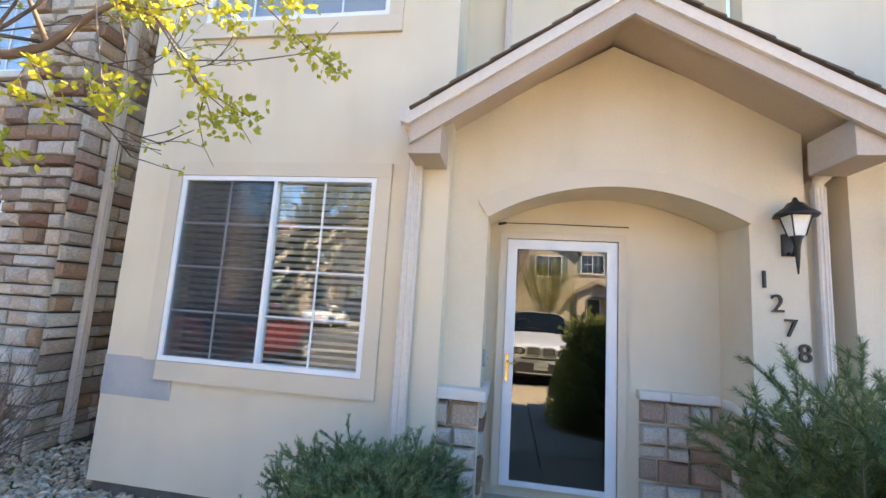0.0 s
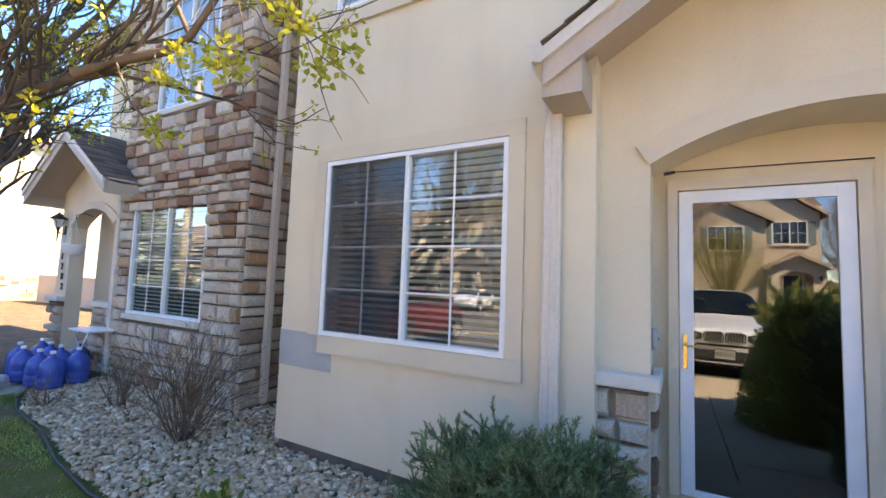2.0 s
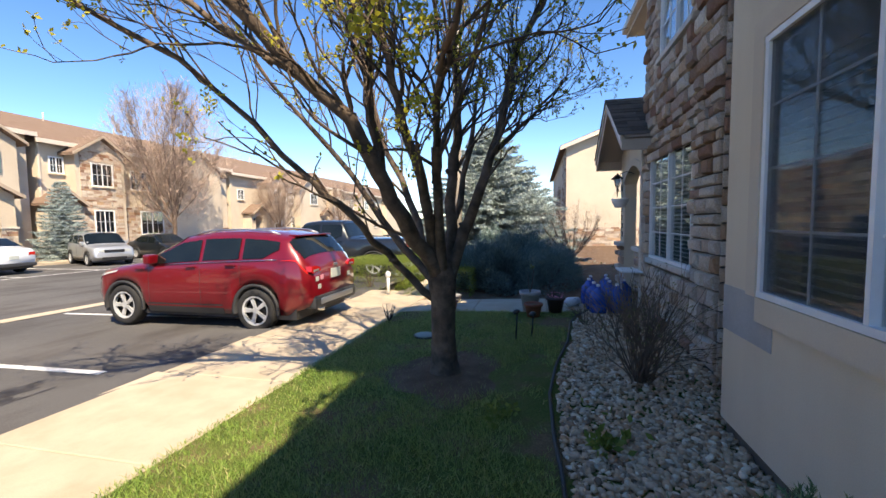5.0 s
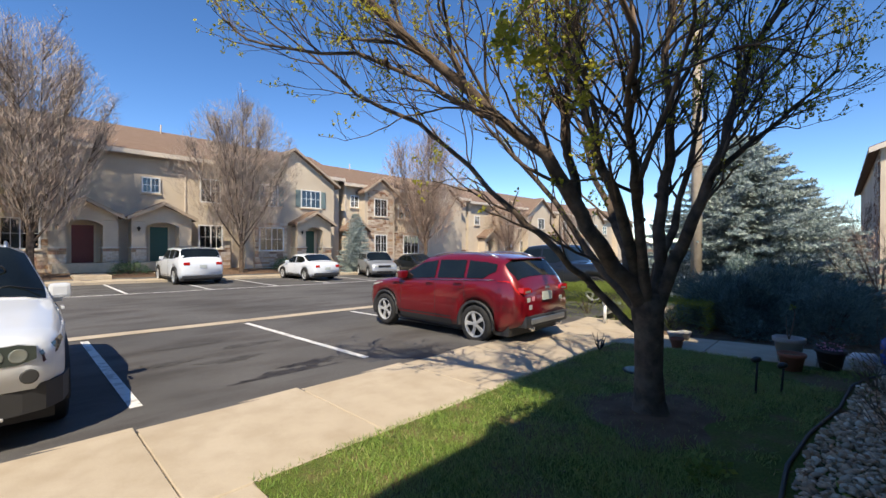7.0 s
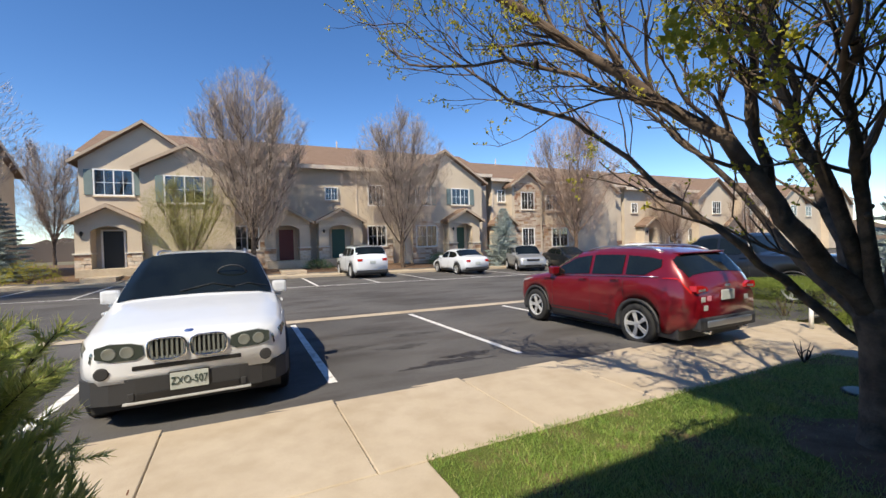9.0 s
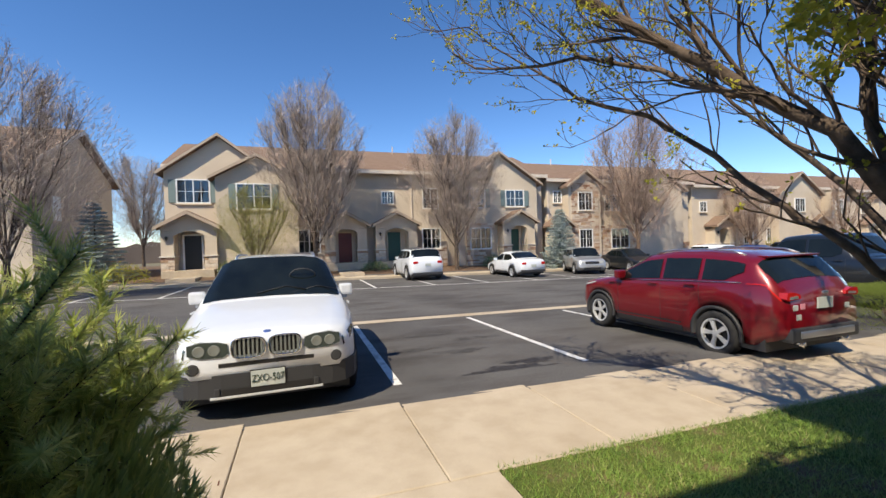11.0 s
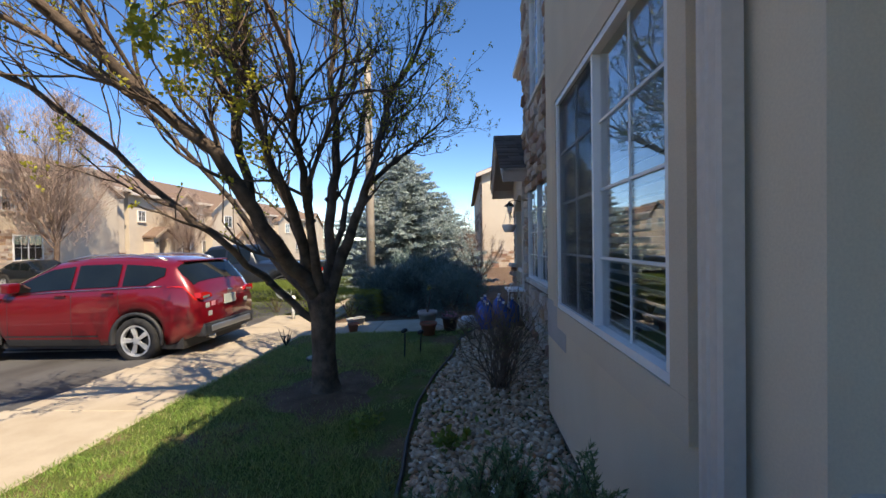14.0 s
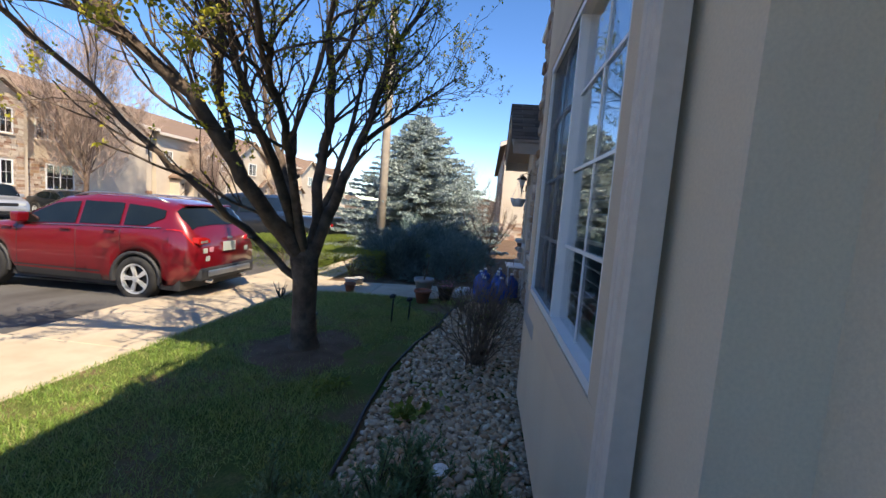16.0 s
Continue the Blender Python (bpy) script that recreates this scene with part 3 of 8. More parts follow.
def door_unit(x0, x1, z0, z1, y, parent, glass=None, panel=None):
    d = empty("door_1", x0, y, z0, label="white storm door with a full dark glass panel and brass handle")
    d.parent = parent
    W, H = x1 - x0, z1 - z0
    bm = bmesh.new()
    for a in ((-0.06, 0, -0.03, 0.05, 0, H + 0.06), (W, W + 0.06, -0.03, 0.05, 0, H + 0.06), (0, W, -0.03, 0.05, H, H + 0.06)):
        box_bm(bm, *a)
    part("door_frame", bm, STUCCO_TRIM, d, "painted outer door casing")
    bm = bmesh.new()
    f = 0.085
    for a in ((0.006, f, -0.015, 0.02, 0.01, H - 0.006), (W - f, W - 0.006, -0.015, 0.02, 0.01, H - 0.006),
              (f, W - f, -0.013, 0.018, H - f, H - 0.006), (f, W - f, -0.013, 0.018, 0.01, 0.05)):
        box_bm(bm, *a)
    part("storm_frame", bm, DOORWHITE, d)
    box("pane", f, W - f, 0.0, 0.005, 0.05, H - f, glass or GLASS_DARK, d)
    box("handle_plate", 0.022, 0.05, -0.022, -0.014, 0.80, 1.02, BRASS, d, bevel=0.003)
    tube("handle", [(0.036, -0.02, 0.96), (0.036, -0.05, 0.955), (0.06, -0.055, 0.95), (0.1, -0.052, 0.95)], 0.007, BRASS, d, "brass lever handle")
    box("inner_door", 0.02, W - 0.02, 0.14, 0.17, 0.01, H - 0.01, panel or BLACK, d)
    return d


door_unit(0.14, 1.03, 0.22, 2.19, 3.67, house)

# ---- next house: stone front ----
house_b = empty("house_b", kind="structure", label="two-storey townhouse with ledge-stone bay and gabled porch", category="house")
SY = 3.52
SW, SU = (-6.67, -4.89, 0.915, 2.42), (-6.3, -4.95, 3.75, 5.4)
facade_wall("stone_wall", -7.02, -4.15, SY, -0.2, 7.3, [SW, SU], MORTAR, house_b)
box("stone_return", -4.35, -4.15, SY + 0.2, 6, -0.2, 7.3, MORTAR, house_b)
box("gap_back", -4.15, -2.985, 4.9, 5.0, -0.2, 6.3, STUCCO, house_b)
window(*SW, SY, parent=house_b, name="window_4", rows=4)
window(*SU, SY, parent=house_b, name="window_5", rows=4)
facade_wall("porch_wall_b", -9.75, -7.02, 4.3, -0.2, 6.0, [], STUCCO, house_b)


def eave(name, x0, x1, y_wall, z, over, parent, ends=True):
    """A boxed eave along x with soffit, fascia board and gutter."""
    e = empty(name, label="boxed roof eave with painted fascia and gutter")
    e.parent = parent
    box("soffit", x0, x1, y_wall - over, y_wall + 0.02, z, z + 0.04, FASCIA, e)
    box("fascia_board", x0, x1, y_wall - over - 0.025, y_wall - over - 0.001, z - 0.02, z + 0.18, FASCIA, e)
    prism("gutter", [(y_wall - over - 0.13, z + 0.17), (y_wall - over - 0.12, z + 0.07), (y_wall - over - 0.027, z + 0.05), (y_wall - over - 0.027, z + 0.17)], "x", x0, x1, GUTTER, e)
    prism("roof_slab", [(y_wall - over - 0.05, z + 0.19), (y_wall + 5.0, z + 2.8), (y_wall + 5.0, z + 2.9), (y_wall - over - 0.05, z + 0.26)], "x", x0, x1, SHINGLE, e)
    return e


eave("eave_1", -3.4, 0.1, FY, 5.72, 0.5, house)
eave("eave_2", 0.101, 6.5, 4.0, 6.05, 0.5, house)
eave("eave_3", -7.2, -3.75, SY, 7.35, 0.4, house_b)
eave("eave_4", -10.1, -7.03, 4.3, 5.6, 0.5, house_b)
box("stone_return_west", -7.02, -6.82, SY + 0.2, 6, -0.2, 7.3, STUCCO, house_b)
box("wall_west_b", -9.75, -9.55, 4.5, 12, -0.2, 5.9, STUCCO, house_b)


def downspout(x, y, z0, z1, parent, w=0.07, bend=None):
    """A ribbed rectangular downspout with straps."""
    d = empty("downspout", x, y, z0, label="painted metal downspout against the wall")
    d.parent = parent
    H = z1 - z0
    h = w / 2
    pr = [(-h, 0), (-h, -0.052), (-h + 0.012, -0.06), (-h + 0.02, -0.056), (-0.006, -0.056), (0, -0.062), (0.006, -0.056), (h - 0.02, -0.056), (h - 0.012, -0.06), (h, -0.052), (h, 0)]
    prism("pipe", pr, "z", 0, H, GUTTER, d)
    if bend:
        tube("elbow", [(0, -0.03, H - 0.01), (0, -0.03, H + 0.04), (bend[0], bend[1], H + bend[2])], 0.036, GUTTER, d, sides=8)
    return d


downspout(-0.55, FY - 0.022, 0.05, 2.72, house, w=0.105, bend=(-0.04, -0.28, 0.10))
downspout(2.22, PY + 0.02, 0.1, 2.55, house, w=0.07, bend=(0.1, -0.22, 0.2))
downspout(0.06, 4.0, 3.1, 6.2, house)
d = downspout(0, 0, 0.0, 6.2, house_b, w=0.085)
d.matrix_basis = pose(-4.07, 3.80, 0.05, 0, 0, 90)
downspout(-7.02, SY - 0.02, 0.05, 2.75, house_b, w=0.085, bend=(0.02, -0.2, 0.1))

# neighbour to the right
house_c = empty("house_c", kind="structure", label="adjoining tan stucco townhouse with its own gabled porch", category="house")
facade_wall("porch_wall_c", 2.42, 3.0, PY + 0.02, -0.1, 2.9, [], STUCCO, house_c)
box("recess_c", 2.141, 2.419, 3.55, 3.74, -0.1, 3.74, STUCCO, house_c)
box("porch_side_c", 2.42, 2.6, PY + 0.23, 3.74, -0.1, 3.2, STUCCO, house_c)
wall_with_arch("porch_front_c", 3.001, 5.2, PY + 0.02, [(3.0, 3.1), (3.9, 3.62), (5.2, 2.9)], 3.1, 4.8, 2.28, 2.53, 0.22, STUCCO, house_c)
box("porch_back_c", 2.42, 5.3, 3.75, 3.95, -0.1, 3.3, STUCCO, house_c)
gable_roof(3.85, 1.43, 2.83, 3.70, 2.76, 3.74, house_c, name="roof")
facade_wall("wall_c", 5.3, 8.5, FY, -0.1, 6.0, [(5.8, 7.4, 1.04, 2.52)], STUCCO, house_c)
window(5.8, 7.4, 1.04, 2.52, FY, parent=house_c, name="window_6")

# house b: porch
PBY = 3.52
wall_with_arch("porch_front_b", -9.25, -7.03, PBY + 0.04, [(-9.25, 2.88), (-8.0, 3.52), (-7.03, 2.95)], -8.85, -7.35, 2.2, 2.48, 0.22, STUCCO, house_b)
arc_b, out_b = arch_outline(-8.85, -7.35, 2.2, 2.48), arch_outline(-8.95, -7.25, 2.32, 2.6)
prism("arch_band_b", arc_b + out_b[::-1], "y", PBY + 0.01, PBY + 0.044, STUCCO_TRIM, house_b)
box("porch_inside_b", -9.2, -7.05, 4.1, 4.29, -0.1, 3.2, STUCCO, house_b)
gable_roof(-8.0, 1.42, 2.72, 3.62, 3.10, 4.3, house_b, name="roof")
box("green_door", -8.5, -7.6, 4.06, 4.099, 0.15, 2.15, plain("red_brown_door", (0.12, 0.03, 0.02), 0.4), house_b)


def wall_lantern(x, y, z, parent_label="black metal wall lantern with frosted panes"):
    a = empty("wall_lantern", x, y, z, label=parent_label, category="wall lamp", group="porch lanterns")
    box("back_plate", -0.04, 0.04, -0.02, 0, -0.17, -0.02, BLACK, a, bevel=0.006)
    tube("arm", [(0, -0.01, -0.15), (0, -0.06, -0.17), (0, -0.1, -0.10), (0, -0.1, -0.05)], 0.012, BLACK, a)
    lathe("finial_tail", [(0.004, -0.30), (0.012, -0.22), (0.018, -0.12), (0.03, -0.07), (0.045, -0.05), (0.004, -0.048)], BLACK, a, sides=8, m=pose(0, -0.1, 0))
    prismy = lathe("glass", [(0.045, -0.045), (0.085, 0.09), (0.003, 0.092)], FROST, a, "frosted lantern panes", sides=4, m=pose(0, -0.1, 0, 0, 0, 45), smooth=False)
    for k in range(4):
        ang = math.pi / 2 * k
        c, s = math.cos(ang), math.sin(ang)
        tube("corner_bar", [(0.047 * c, -0.1 + 0.047 * s, -0.05), (0.088 * c, -0.1 + 0.088 * s, 0.095)], 0.005, BLACK, a, sides=4).matrix_basis = Matrix.Translation((0, -0.1, 0)) @ Matrix.Rotation(radians(45), 4, "Z") @ Matrix.Translation((0, 0.1, 0))
    lathe("hood", [(0.13, 0.085), (0.125, 0.10), (0.07, 0.14), (0.05, 0.17), (0.02, 0.185), (0.012, 0.21), (0.003, 0.215)], BLACK, a, sides=8, m=pose(0, -0.1, 0))
    return a


wall_lantern(2.02, PY, 2.24)
wall_lantern(2.78, PY + 0.02, 2.18)
wall_lantern(-9.08, PBY + 0.03, 2.25)
bulb = new("lantern_light", bpy.data.lights.new("lantern_light", "POINT"))
bulb.data.energy, bulb.data.color, bulb.data.shadow_soft_size = 1.5, (1.0, 0.75, 0.45), 0.03
bulb.location = (2.02, PY - 0.10, 2.275)


def house_number(chars, x, z, dx, dz, y, size=0.15):
    n = empty("house_number", x, y, z, label="black metal house numbers set on a slant", category="house number")
    for i, ch in enumerate(chars):
        text_mesh("numeral", ch, size, pose(dx * i, -0.012, dz * i, 90, 0, 0), BLACK, n, depth=0.008)



# ---- cars ----
RIM = plain("cast_wheel_rim", (0.58, 0.59, 0.60), 0.4, 0.35)


def lerp_table(tab, u):
    if u <= tab[0][0]:
        return tab[0][1]
    for (a, b), (c, d) in zip(tab, tab[1:]):
        if u <= c:
            k = (u - a) / (c - a)
            return b + (d - b) * k
    return tab[-1][1]


class CarShape:
    """Body surface: u runs from the nose (0) to the tail (L), v from the sill (0) over the side to the roof's middle (8)."""
    def __init__(self, L, W, top, belt, low, wheels, r, tumble=0.26, plan=None):
        self.L, self.W, self.top, self.belt, self.low, self.wheels, self.r, self.tumble = L, W / 2, top, belt, low, wheels, r, tumble
        self.plan = plan or [(0, 0.80), (0.04, 0.86), (0.15, 0.92), (0.4, 0.965), (1.0, 1.0), (L - 0.9, 1.0), (L - 0.35, 0.95), (L - 0.08, 0.88), (L, 0.80)]

    def ring(self, u):
        w = self.W * lerp_table(self.plan, u)
        top, belt, zb = lerp_table(self.top, u), lerp_table(self.belt, u), lerp_table(self.low, u)
        belt = min(belt, top - 0.02)
        ar = self.r + 0.07
        for c in self.wheels:
            if abs(u - c) < ar:
                zb = max(zb, self.r + math.sqrt(ar * ar - (u - c) ** 2))
        zb = min(zb, belt - 0.1)
        g = top - belt
        if g > 0.2:
            t5, t6 = (w * 0.955 - self.tumble * (g - 0.10), top - 0.10), (w * 0.955 - self.tumble * g - 0.10, top - 0.025)
        else:
            t5, t6 = (w * 0.90, belt + g * 0.55), (w * 0.72, belt + g * 0.86)
        mid = zb + (belt - zb) * 0.5
        return [(w * 0.93, zb), (w * 0.99, zb + min(0.12, (belt - zb) * 0.3)), (w * 1.0, mid), (w * 0.99, belt - 0.06), (w * 0.955, belt), t5, t6, (w * 0.40, top), (0, top + 0.008)]

    def at(self, u, v, out=0.0):
        rg = self.ring(u)
        i = min(7, int(v))
        k = v - i
        y, z = rg[i][0] * (1 - k) + rg[i + 1][0] * k, rg[i][1] * (1 - k) + rg[i + 1][1] * k
        dy, dz = rg[i + 1][1] - rg[i][1], rg[i][0] - rg[i + 1][0]
        n = math.hypot(dy, dz) or 1
        return Vector((self.L / 2 - u, y + out * dy / n, z + out * dz / n))


def car_patch(sh, name, us, vs, out, mat, parent, label="", both=True, thick=0.01):
    """A panel laid on the body between lengths us and heights vs, a hair proud."""
    bm = bmesh.new()
    centre = max(q[2] for q in us) > 7.9
    fine = []
    for p, q in zip(us, us[1:]):
        m = max(1, int(abs(q[0] - p[0]) / 0.07))
        fine += [tuple(p[k] + (q[k] - p[k]) * i / m for k in range(3)) for i in range(m)]
    us = fine + [us[-1]]
    lo = min(q[1] for q in us)
    if centre:
        grid_v = sorted({0.0, *[(k - lo) / (8 - lo) for k in (6, 7) if k > lo], *[i / 6 for i in range(1, 6)], 1.0})
        vs = len(grid_v) - 1
    else:
        grid_v = [j / vs for j in range(vs + 1)]
    for s in ((1, -1) if both else (1,)):
        g = []
        for (u, va, vb) in us:
            row = []
            n = vs
            for j in range(n + 1):
                p = sh.at(u, va + (vb - va) * grid_v[j], out)
                row.append(bm.verts.new((p.x, p.y * s, p.z)))
            g.append(row)
        for a, b in zip(g, g[1:]):
            for j in range(vs):
                f = (a[j], a[j + 1], b[j + 1], b[j])
                bm.faces.new(f if s > 0 else f[::-1])
        if not centre and both and s > 0:
            part(name, bm, mat, parent, label, smooth=True)
            bm = bmesh.new()
    if centre:
        bmesh.ops.remove_doubles(bm, verts=bm.verts[:], dist=0.001)
    return part(name, bm, mat, parent, label, smooth=True)


def wheel(parent, x, y, r, side, spokes=5, width=0.21):
    w = tagged(new("wheel"), "")
    w.parent = parent
    w.matrix_basis = pose(x, y, r) @ pose(0, 0, 0, -90 * side)
    h = width / 2
    lathe("tyre", [(r * 0.66, -h), (r * 0.93, -h), (r * 0.985, -h * 0.75), (r, -h * 0.3), (r, h * 0.3), (r * 0.985, h * 0.75), (r * 0.93, h), (r * 0.68, h), (r * 0.64, h * 0.6), (r * 0.64, -h)], TYRE, w, sides=28)
    bm = bmesh.new()
    for k in range(spokes):
        a = 2 * math.pi * k / spokes
        for d in (-0.10, 0.10):
            vs = box_bm(bm, r * 0.10, r * 0.64, -r * 0.045, r * 0.045, h * 0.55, h * 0.82)
            bmesh.ops.transform(bm, matrix=Matrix.Rotation(a + d, 4, "Z"), verts=vs)
    rings = []
    for rr, z in ((r * 0.60, h * 0.95), (r * 0.68, h * 1.0), (r * 0.66, h * 0.6), (r * 0.60, h * 0.5)):
        rings.append([bm.verts.new((rr * math.cos(2 * math.pi * k / 24), rr * math.sin(2 * math.pi * k / 24), z)) for k in range(24)])
    for i in range(4):
        a, b = rings[i], rings[(i + 1) % 4]
        for k in range(24):
            bm.faces.new((a[k], a[(k + 1) % 24], b[(k + 1) % 24], b[k]))
    box_bm(bm, -r * 0.13, r * 0.13, -r * 0.13, r * 0.13, h * 0.5, h * 0.86)
    part("rim", bm, RIM, w)
    lathe("brake_disc", [(0.01, 0), (r * 0.6, 0), (r * 0.6, 0.02), (0.01, 0.02)], TRIMBLACK, w, sides=16)
    return w


def car(name, shape, paint, pos, rz, label, wheels_x, side_glass, screen, rear, detail, lower=TRIMBLACK, group="parked cars", rails=True, doors=(), spokes=5):
    sh = shape
    c = empty(name, *pos, rz, label=label, category="car", group=group)
    L = sh.L
    us = set()
    for w in sh.wheels:
        for i in range(13):
            a = math.pi * i / 12
            us.add(round(w - (sh.r + 0.07) * math.cos(a), 3))
    for t in (sh.top, sh.belt, sh.low, sh.plan):
        us |= {round(p[0], 3) for p in t}
    us |= {round(L * i / 26, 3) for i in range(27)}
    us = [u for u in sorted(us) if 0 <= u <= L]
    us = [u for i, u in enumerate(us) if i == 0 or u - us[i - 1] > 0.012]
    bm = bmesh.new()
    rows = []
    for u in us:
        rg = sh.ring(u)
        row = [bm.verts.new((L / 2 - u, -y, z)) for y, z in rg] + [bm.verts.new((L / 2 - u, y, z)) for y, z in rg[-2::-1]]
        rows.append(row)
    for a, b in zip(rows, rows[1:]):
        for j in range(len(a) - 1):
            bm.faces.new((a[j], b[j], b[j + 1], a[j + 1]))
        bm.faces.new((a[-1], b[-1], b[0], a[0]))
    bm.faces.new(rows[0])
    bm.faces.new(rows[-1][::-1])
    bmesh.ops.recalc_face_normals(bm, faces=bm.faces[:])
    part("body", bm, paint, c, smooth=True)
    # dark floor and wheel housings
    box("underbody", -L / 2 + 0.25, L / 2 - 0.3, -sh.W * 0.88, sh.W * 0.88, 0.2, 0.42, TRIMBLACK, c)
    for w in sh.wheels:
        for s in (1, -1):
            wheel(c, L / 2 - w, s * (sh.W - 0.105), sh.r, s, spokes)
            bm = bmesh.new()
            pr = []
            for i in range(15):
                a = math.pi * i / 14 * 1.1 - 0.157
                for rr, o in ((sh.r + 0.015, sh.W * 0.6), (sh.r + 0.03, sh.W * 0.992), (sh.r + 0.085, sh.W * 1.0), (sh.r + 0.075, sh.W * 0.95)):
                    pr.append(bm.verts.new((L / 2 - w + rr * math.cos(a), s * o, max(0.2, sh.r + rr * math.sin(a)))))
            for i in range(14):
                for j in range(3):
                    bm.faces.new((pr[4 * i + j], pr[4 * i + j + 1], pr[4 * i + 5 + j], pr[4 * i + 4 + j]))
            part("wheel_arch", bm, lower, c, "dark wheel arch lining", smooth=True)
    # sills and bumpers
    sill = [(u, 0.0, 1.15) for u in us if sh.wheels[0] + sh.r + 0.1 < u < sh.wheels[1] - sh.r - 0.1]
    if len(sill) > 1:
        car_patch(sh, "sill", sill, 2, 0.006, lower, c)
    for g in side_glass:
        car_patch(sh, "side_window", [(u, 4.12 if z is None else 4.0 + z, 4.93) for u, z in g], 2, 0.010, CARGLASS, c, "dark side window")
    car_patch(sh, "windscreen", [(screen[0] + (screen[1] - screen[0]) * i / 6, 5.15, 8) for i in range(7)], 6, 0.012, CARGLASS, c, "dark windscreen")
    car_patch(sh, "rear_window", [(rear[0] + (rear[1] - rear[0]) * i / 5, 5.3, 8) for i in range(6)], 6, 0.012, CARGLASS, c, "dark rear window")
    for u in doors:
        for s in (1, -1):
            pts = [sh.at(u, 0.6 + 3.3 * i / 8, 0.002) for i in range(9)]
            tube("door_gap", [(p.x, p.y * s, p.z) for p in pts], 0.004, TRIMBLACK, c, sides=4)
            p = sh.at(u - 0.16, 3.2, 0.03)
            box("door_handle", p.x - 0.09, p.x + 0.09, p.y * s - 0.012, p.y * s + 0.012, p.z - 0.012, p.z + 0.012, paint, c, bevel=0.005)
    if rails:
        for s in (1, -1):
            pts = [sh.at(rear[0] - 0.25 + (screen[1] + 0.35 - rear[0]) * i / 8, 6.1, 0.035 if 0 < i < 8 else 0.0) for i in range(9)]
            tube("roof_rail", [(p.x, p.y * s, p.z) for p in pts], 0.016, TRIMBLACK if rails == "black" else ALLOY, c, sides=6)
    for s in (1, -1):
        p = sh.at(screen[0] + 0.32, 4.05, 0.0)
        bm = bmesh.new()
        box_bm(bm, p.x - 0.06, p.x + 0.09, (p.y + 0.05) * s - 0.09, (p.y + 0.05) * s + 0.09, p.z + 0.03, p.z + 0.19)
        bmesh.ops.bevel(bm, geom=bm.edges[:], offset=0.035, segments=2, affect="EDGES", profile=0.6)
        box_bm(bm, p.x - 0.02, p.x + 0.03, p.y * s - 0.07, p.y * s + 0.07, p.z - 0.01, p.z + 0.05)
        part("wing_mirror", bm, paint, c, smooth=False)
    detail(c, sh)
    return c


def face_box(sh, name, x_front, y0, y1, z0, z1, mat, parent, proud=0.02, bevel=0.0, label="", both=False, deep=0.05):
    for s in ((1, -1) if both else (1,)):
        a, b = sorted((y0 * s, y1 * s))
        box(name, x_front - deep, x_front + proud, a, b, z0, z1, mat, parent, label, bevel)


def text_mesh(name, body, size, m, mat, parent=None, depth=0.004, label=""):
    cu = bpy.data.curves.new(name, "FONT")
    cu.body, cu.size, cu.extrude, cu.align_x, cu.align_y = body, size, depth, "CENTER", "CENTER"
    tmp = bpy.data.objects.new(name, cu)
    scene.collection.objects.link(tmp)
    me = bpy.data.meshes.new_from_object(tmp.evaluated_get(bpy.context.evaluated_depsgraph_get()))
    bpy.data.objects.remove(tmp)
    me.materials.clear()
    me.materials.append(mat)
    ob = new(name, me)
    if parent is not None:
        ob.parent = parent
    ob.matrix_basis = m
    return tagged(ob, label)


WHITEPAINT = plain("white_car_paint", (0.66, 0.69, 0.73), 0.3, coat=0.8, vary=0.04)
REDPAINT = plain("red_car_paint", (0.175, 0.003, 0.009), 0.30, 0.25, coat=1.0, vary=0.08)
SILVERPAINT = plain("silver_car_paint", (0.42, 0.43, 0.44), 0.32, 0.5, coat=0.7)
DARKPAINT = plain("dark_grey_car_paint", (0.014, 0.017, 0.021), 0.3, 0.3, coat=0.9)
LAMPGREY = plain("headlight_cover", (0.055, 0.066, 0.058), 0.06, coat=0.6)
LAMPRING = plain("headlight_ring", (0.27, 0.29, 0.27), 0.3, 0.4)
GREYPLASTIC = plain("grey_bumper_plastic", (0.030, 0.031, 0.034), 0.6)
PLATE = plain("licence_plate", (0.44, 0.47, 0.44), 0.4)
PLATEINK = plain("plate_ink", (0.03, 0.06, 0.05), 0.5)


def suv_shape(L, W, H, nose, hood, r, wheels, cowl, roof0, roof1, tail, beltz, clear=0.25):
    top = [(0, nose - 0.30), (0.05, nose - 0.08), (0.18, nose), (cowl, hood), (roof0, H - 0.03), (roof0 + 0.5, H), (roof1 - 0.5, H - 0.01), (roof1, H - 0.05), (tail, beltz + 0.12), (L - 0.06, beltz + 0.02), (L, beltz - 0.14)]
    belt = [(0, nose - 0.42), (0.2, nose - 0.10), (cowl, hood - 0.06), (L - 0.3, beltz + 0.06), (L, beltz - 0.1)]
    low = [(0, 0.42), (0.3, clear), (L - 0.4, clear + 0.02), (L, 0.44)]
    return CarShape(L, W, top, belt, low, wheels, r)


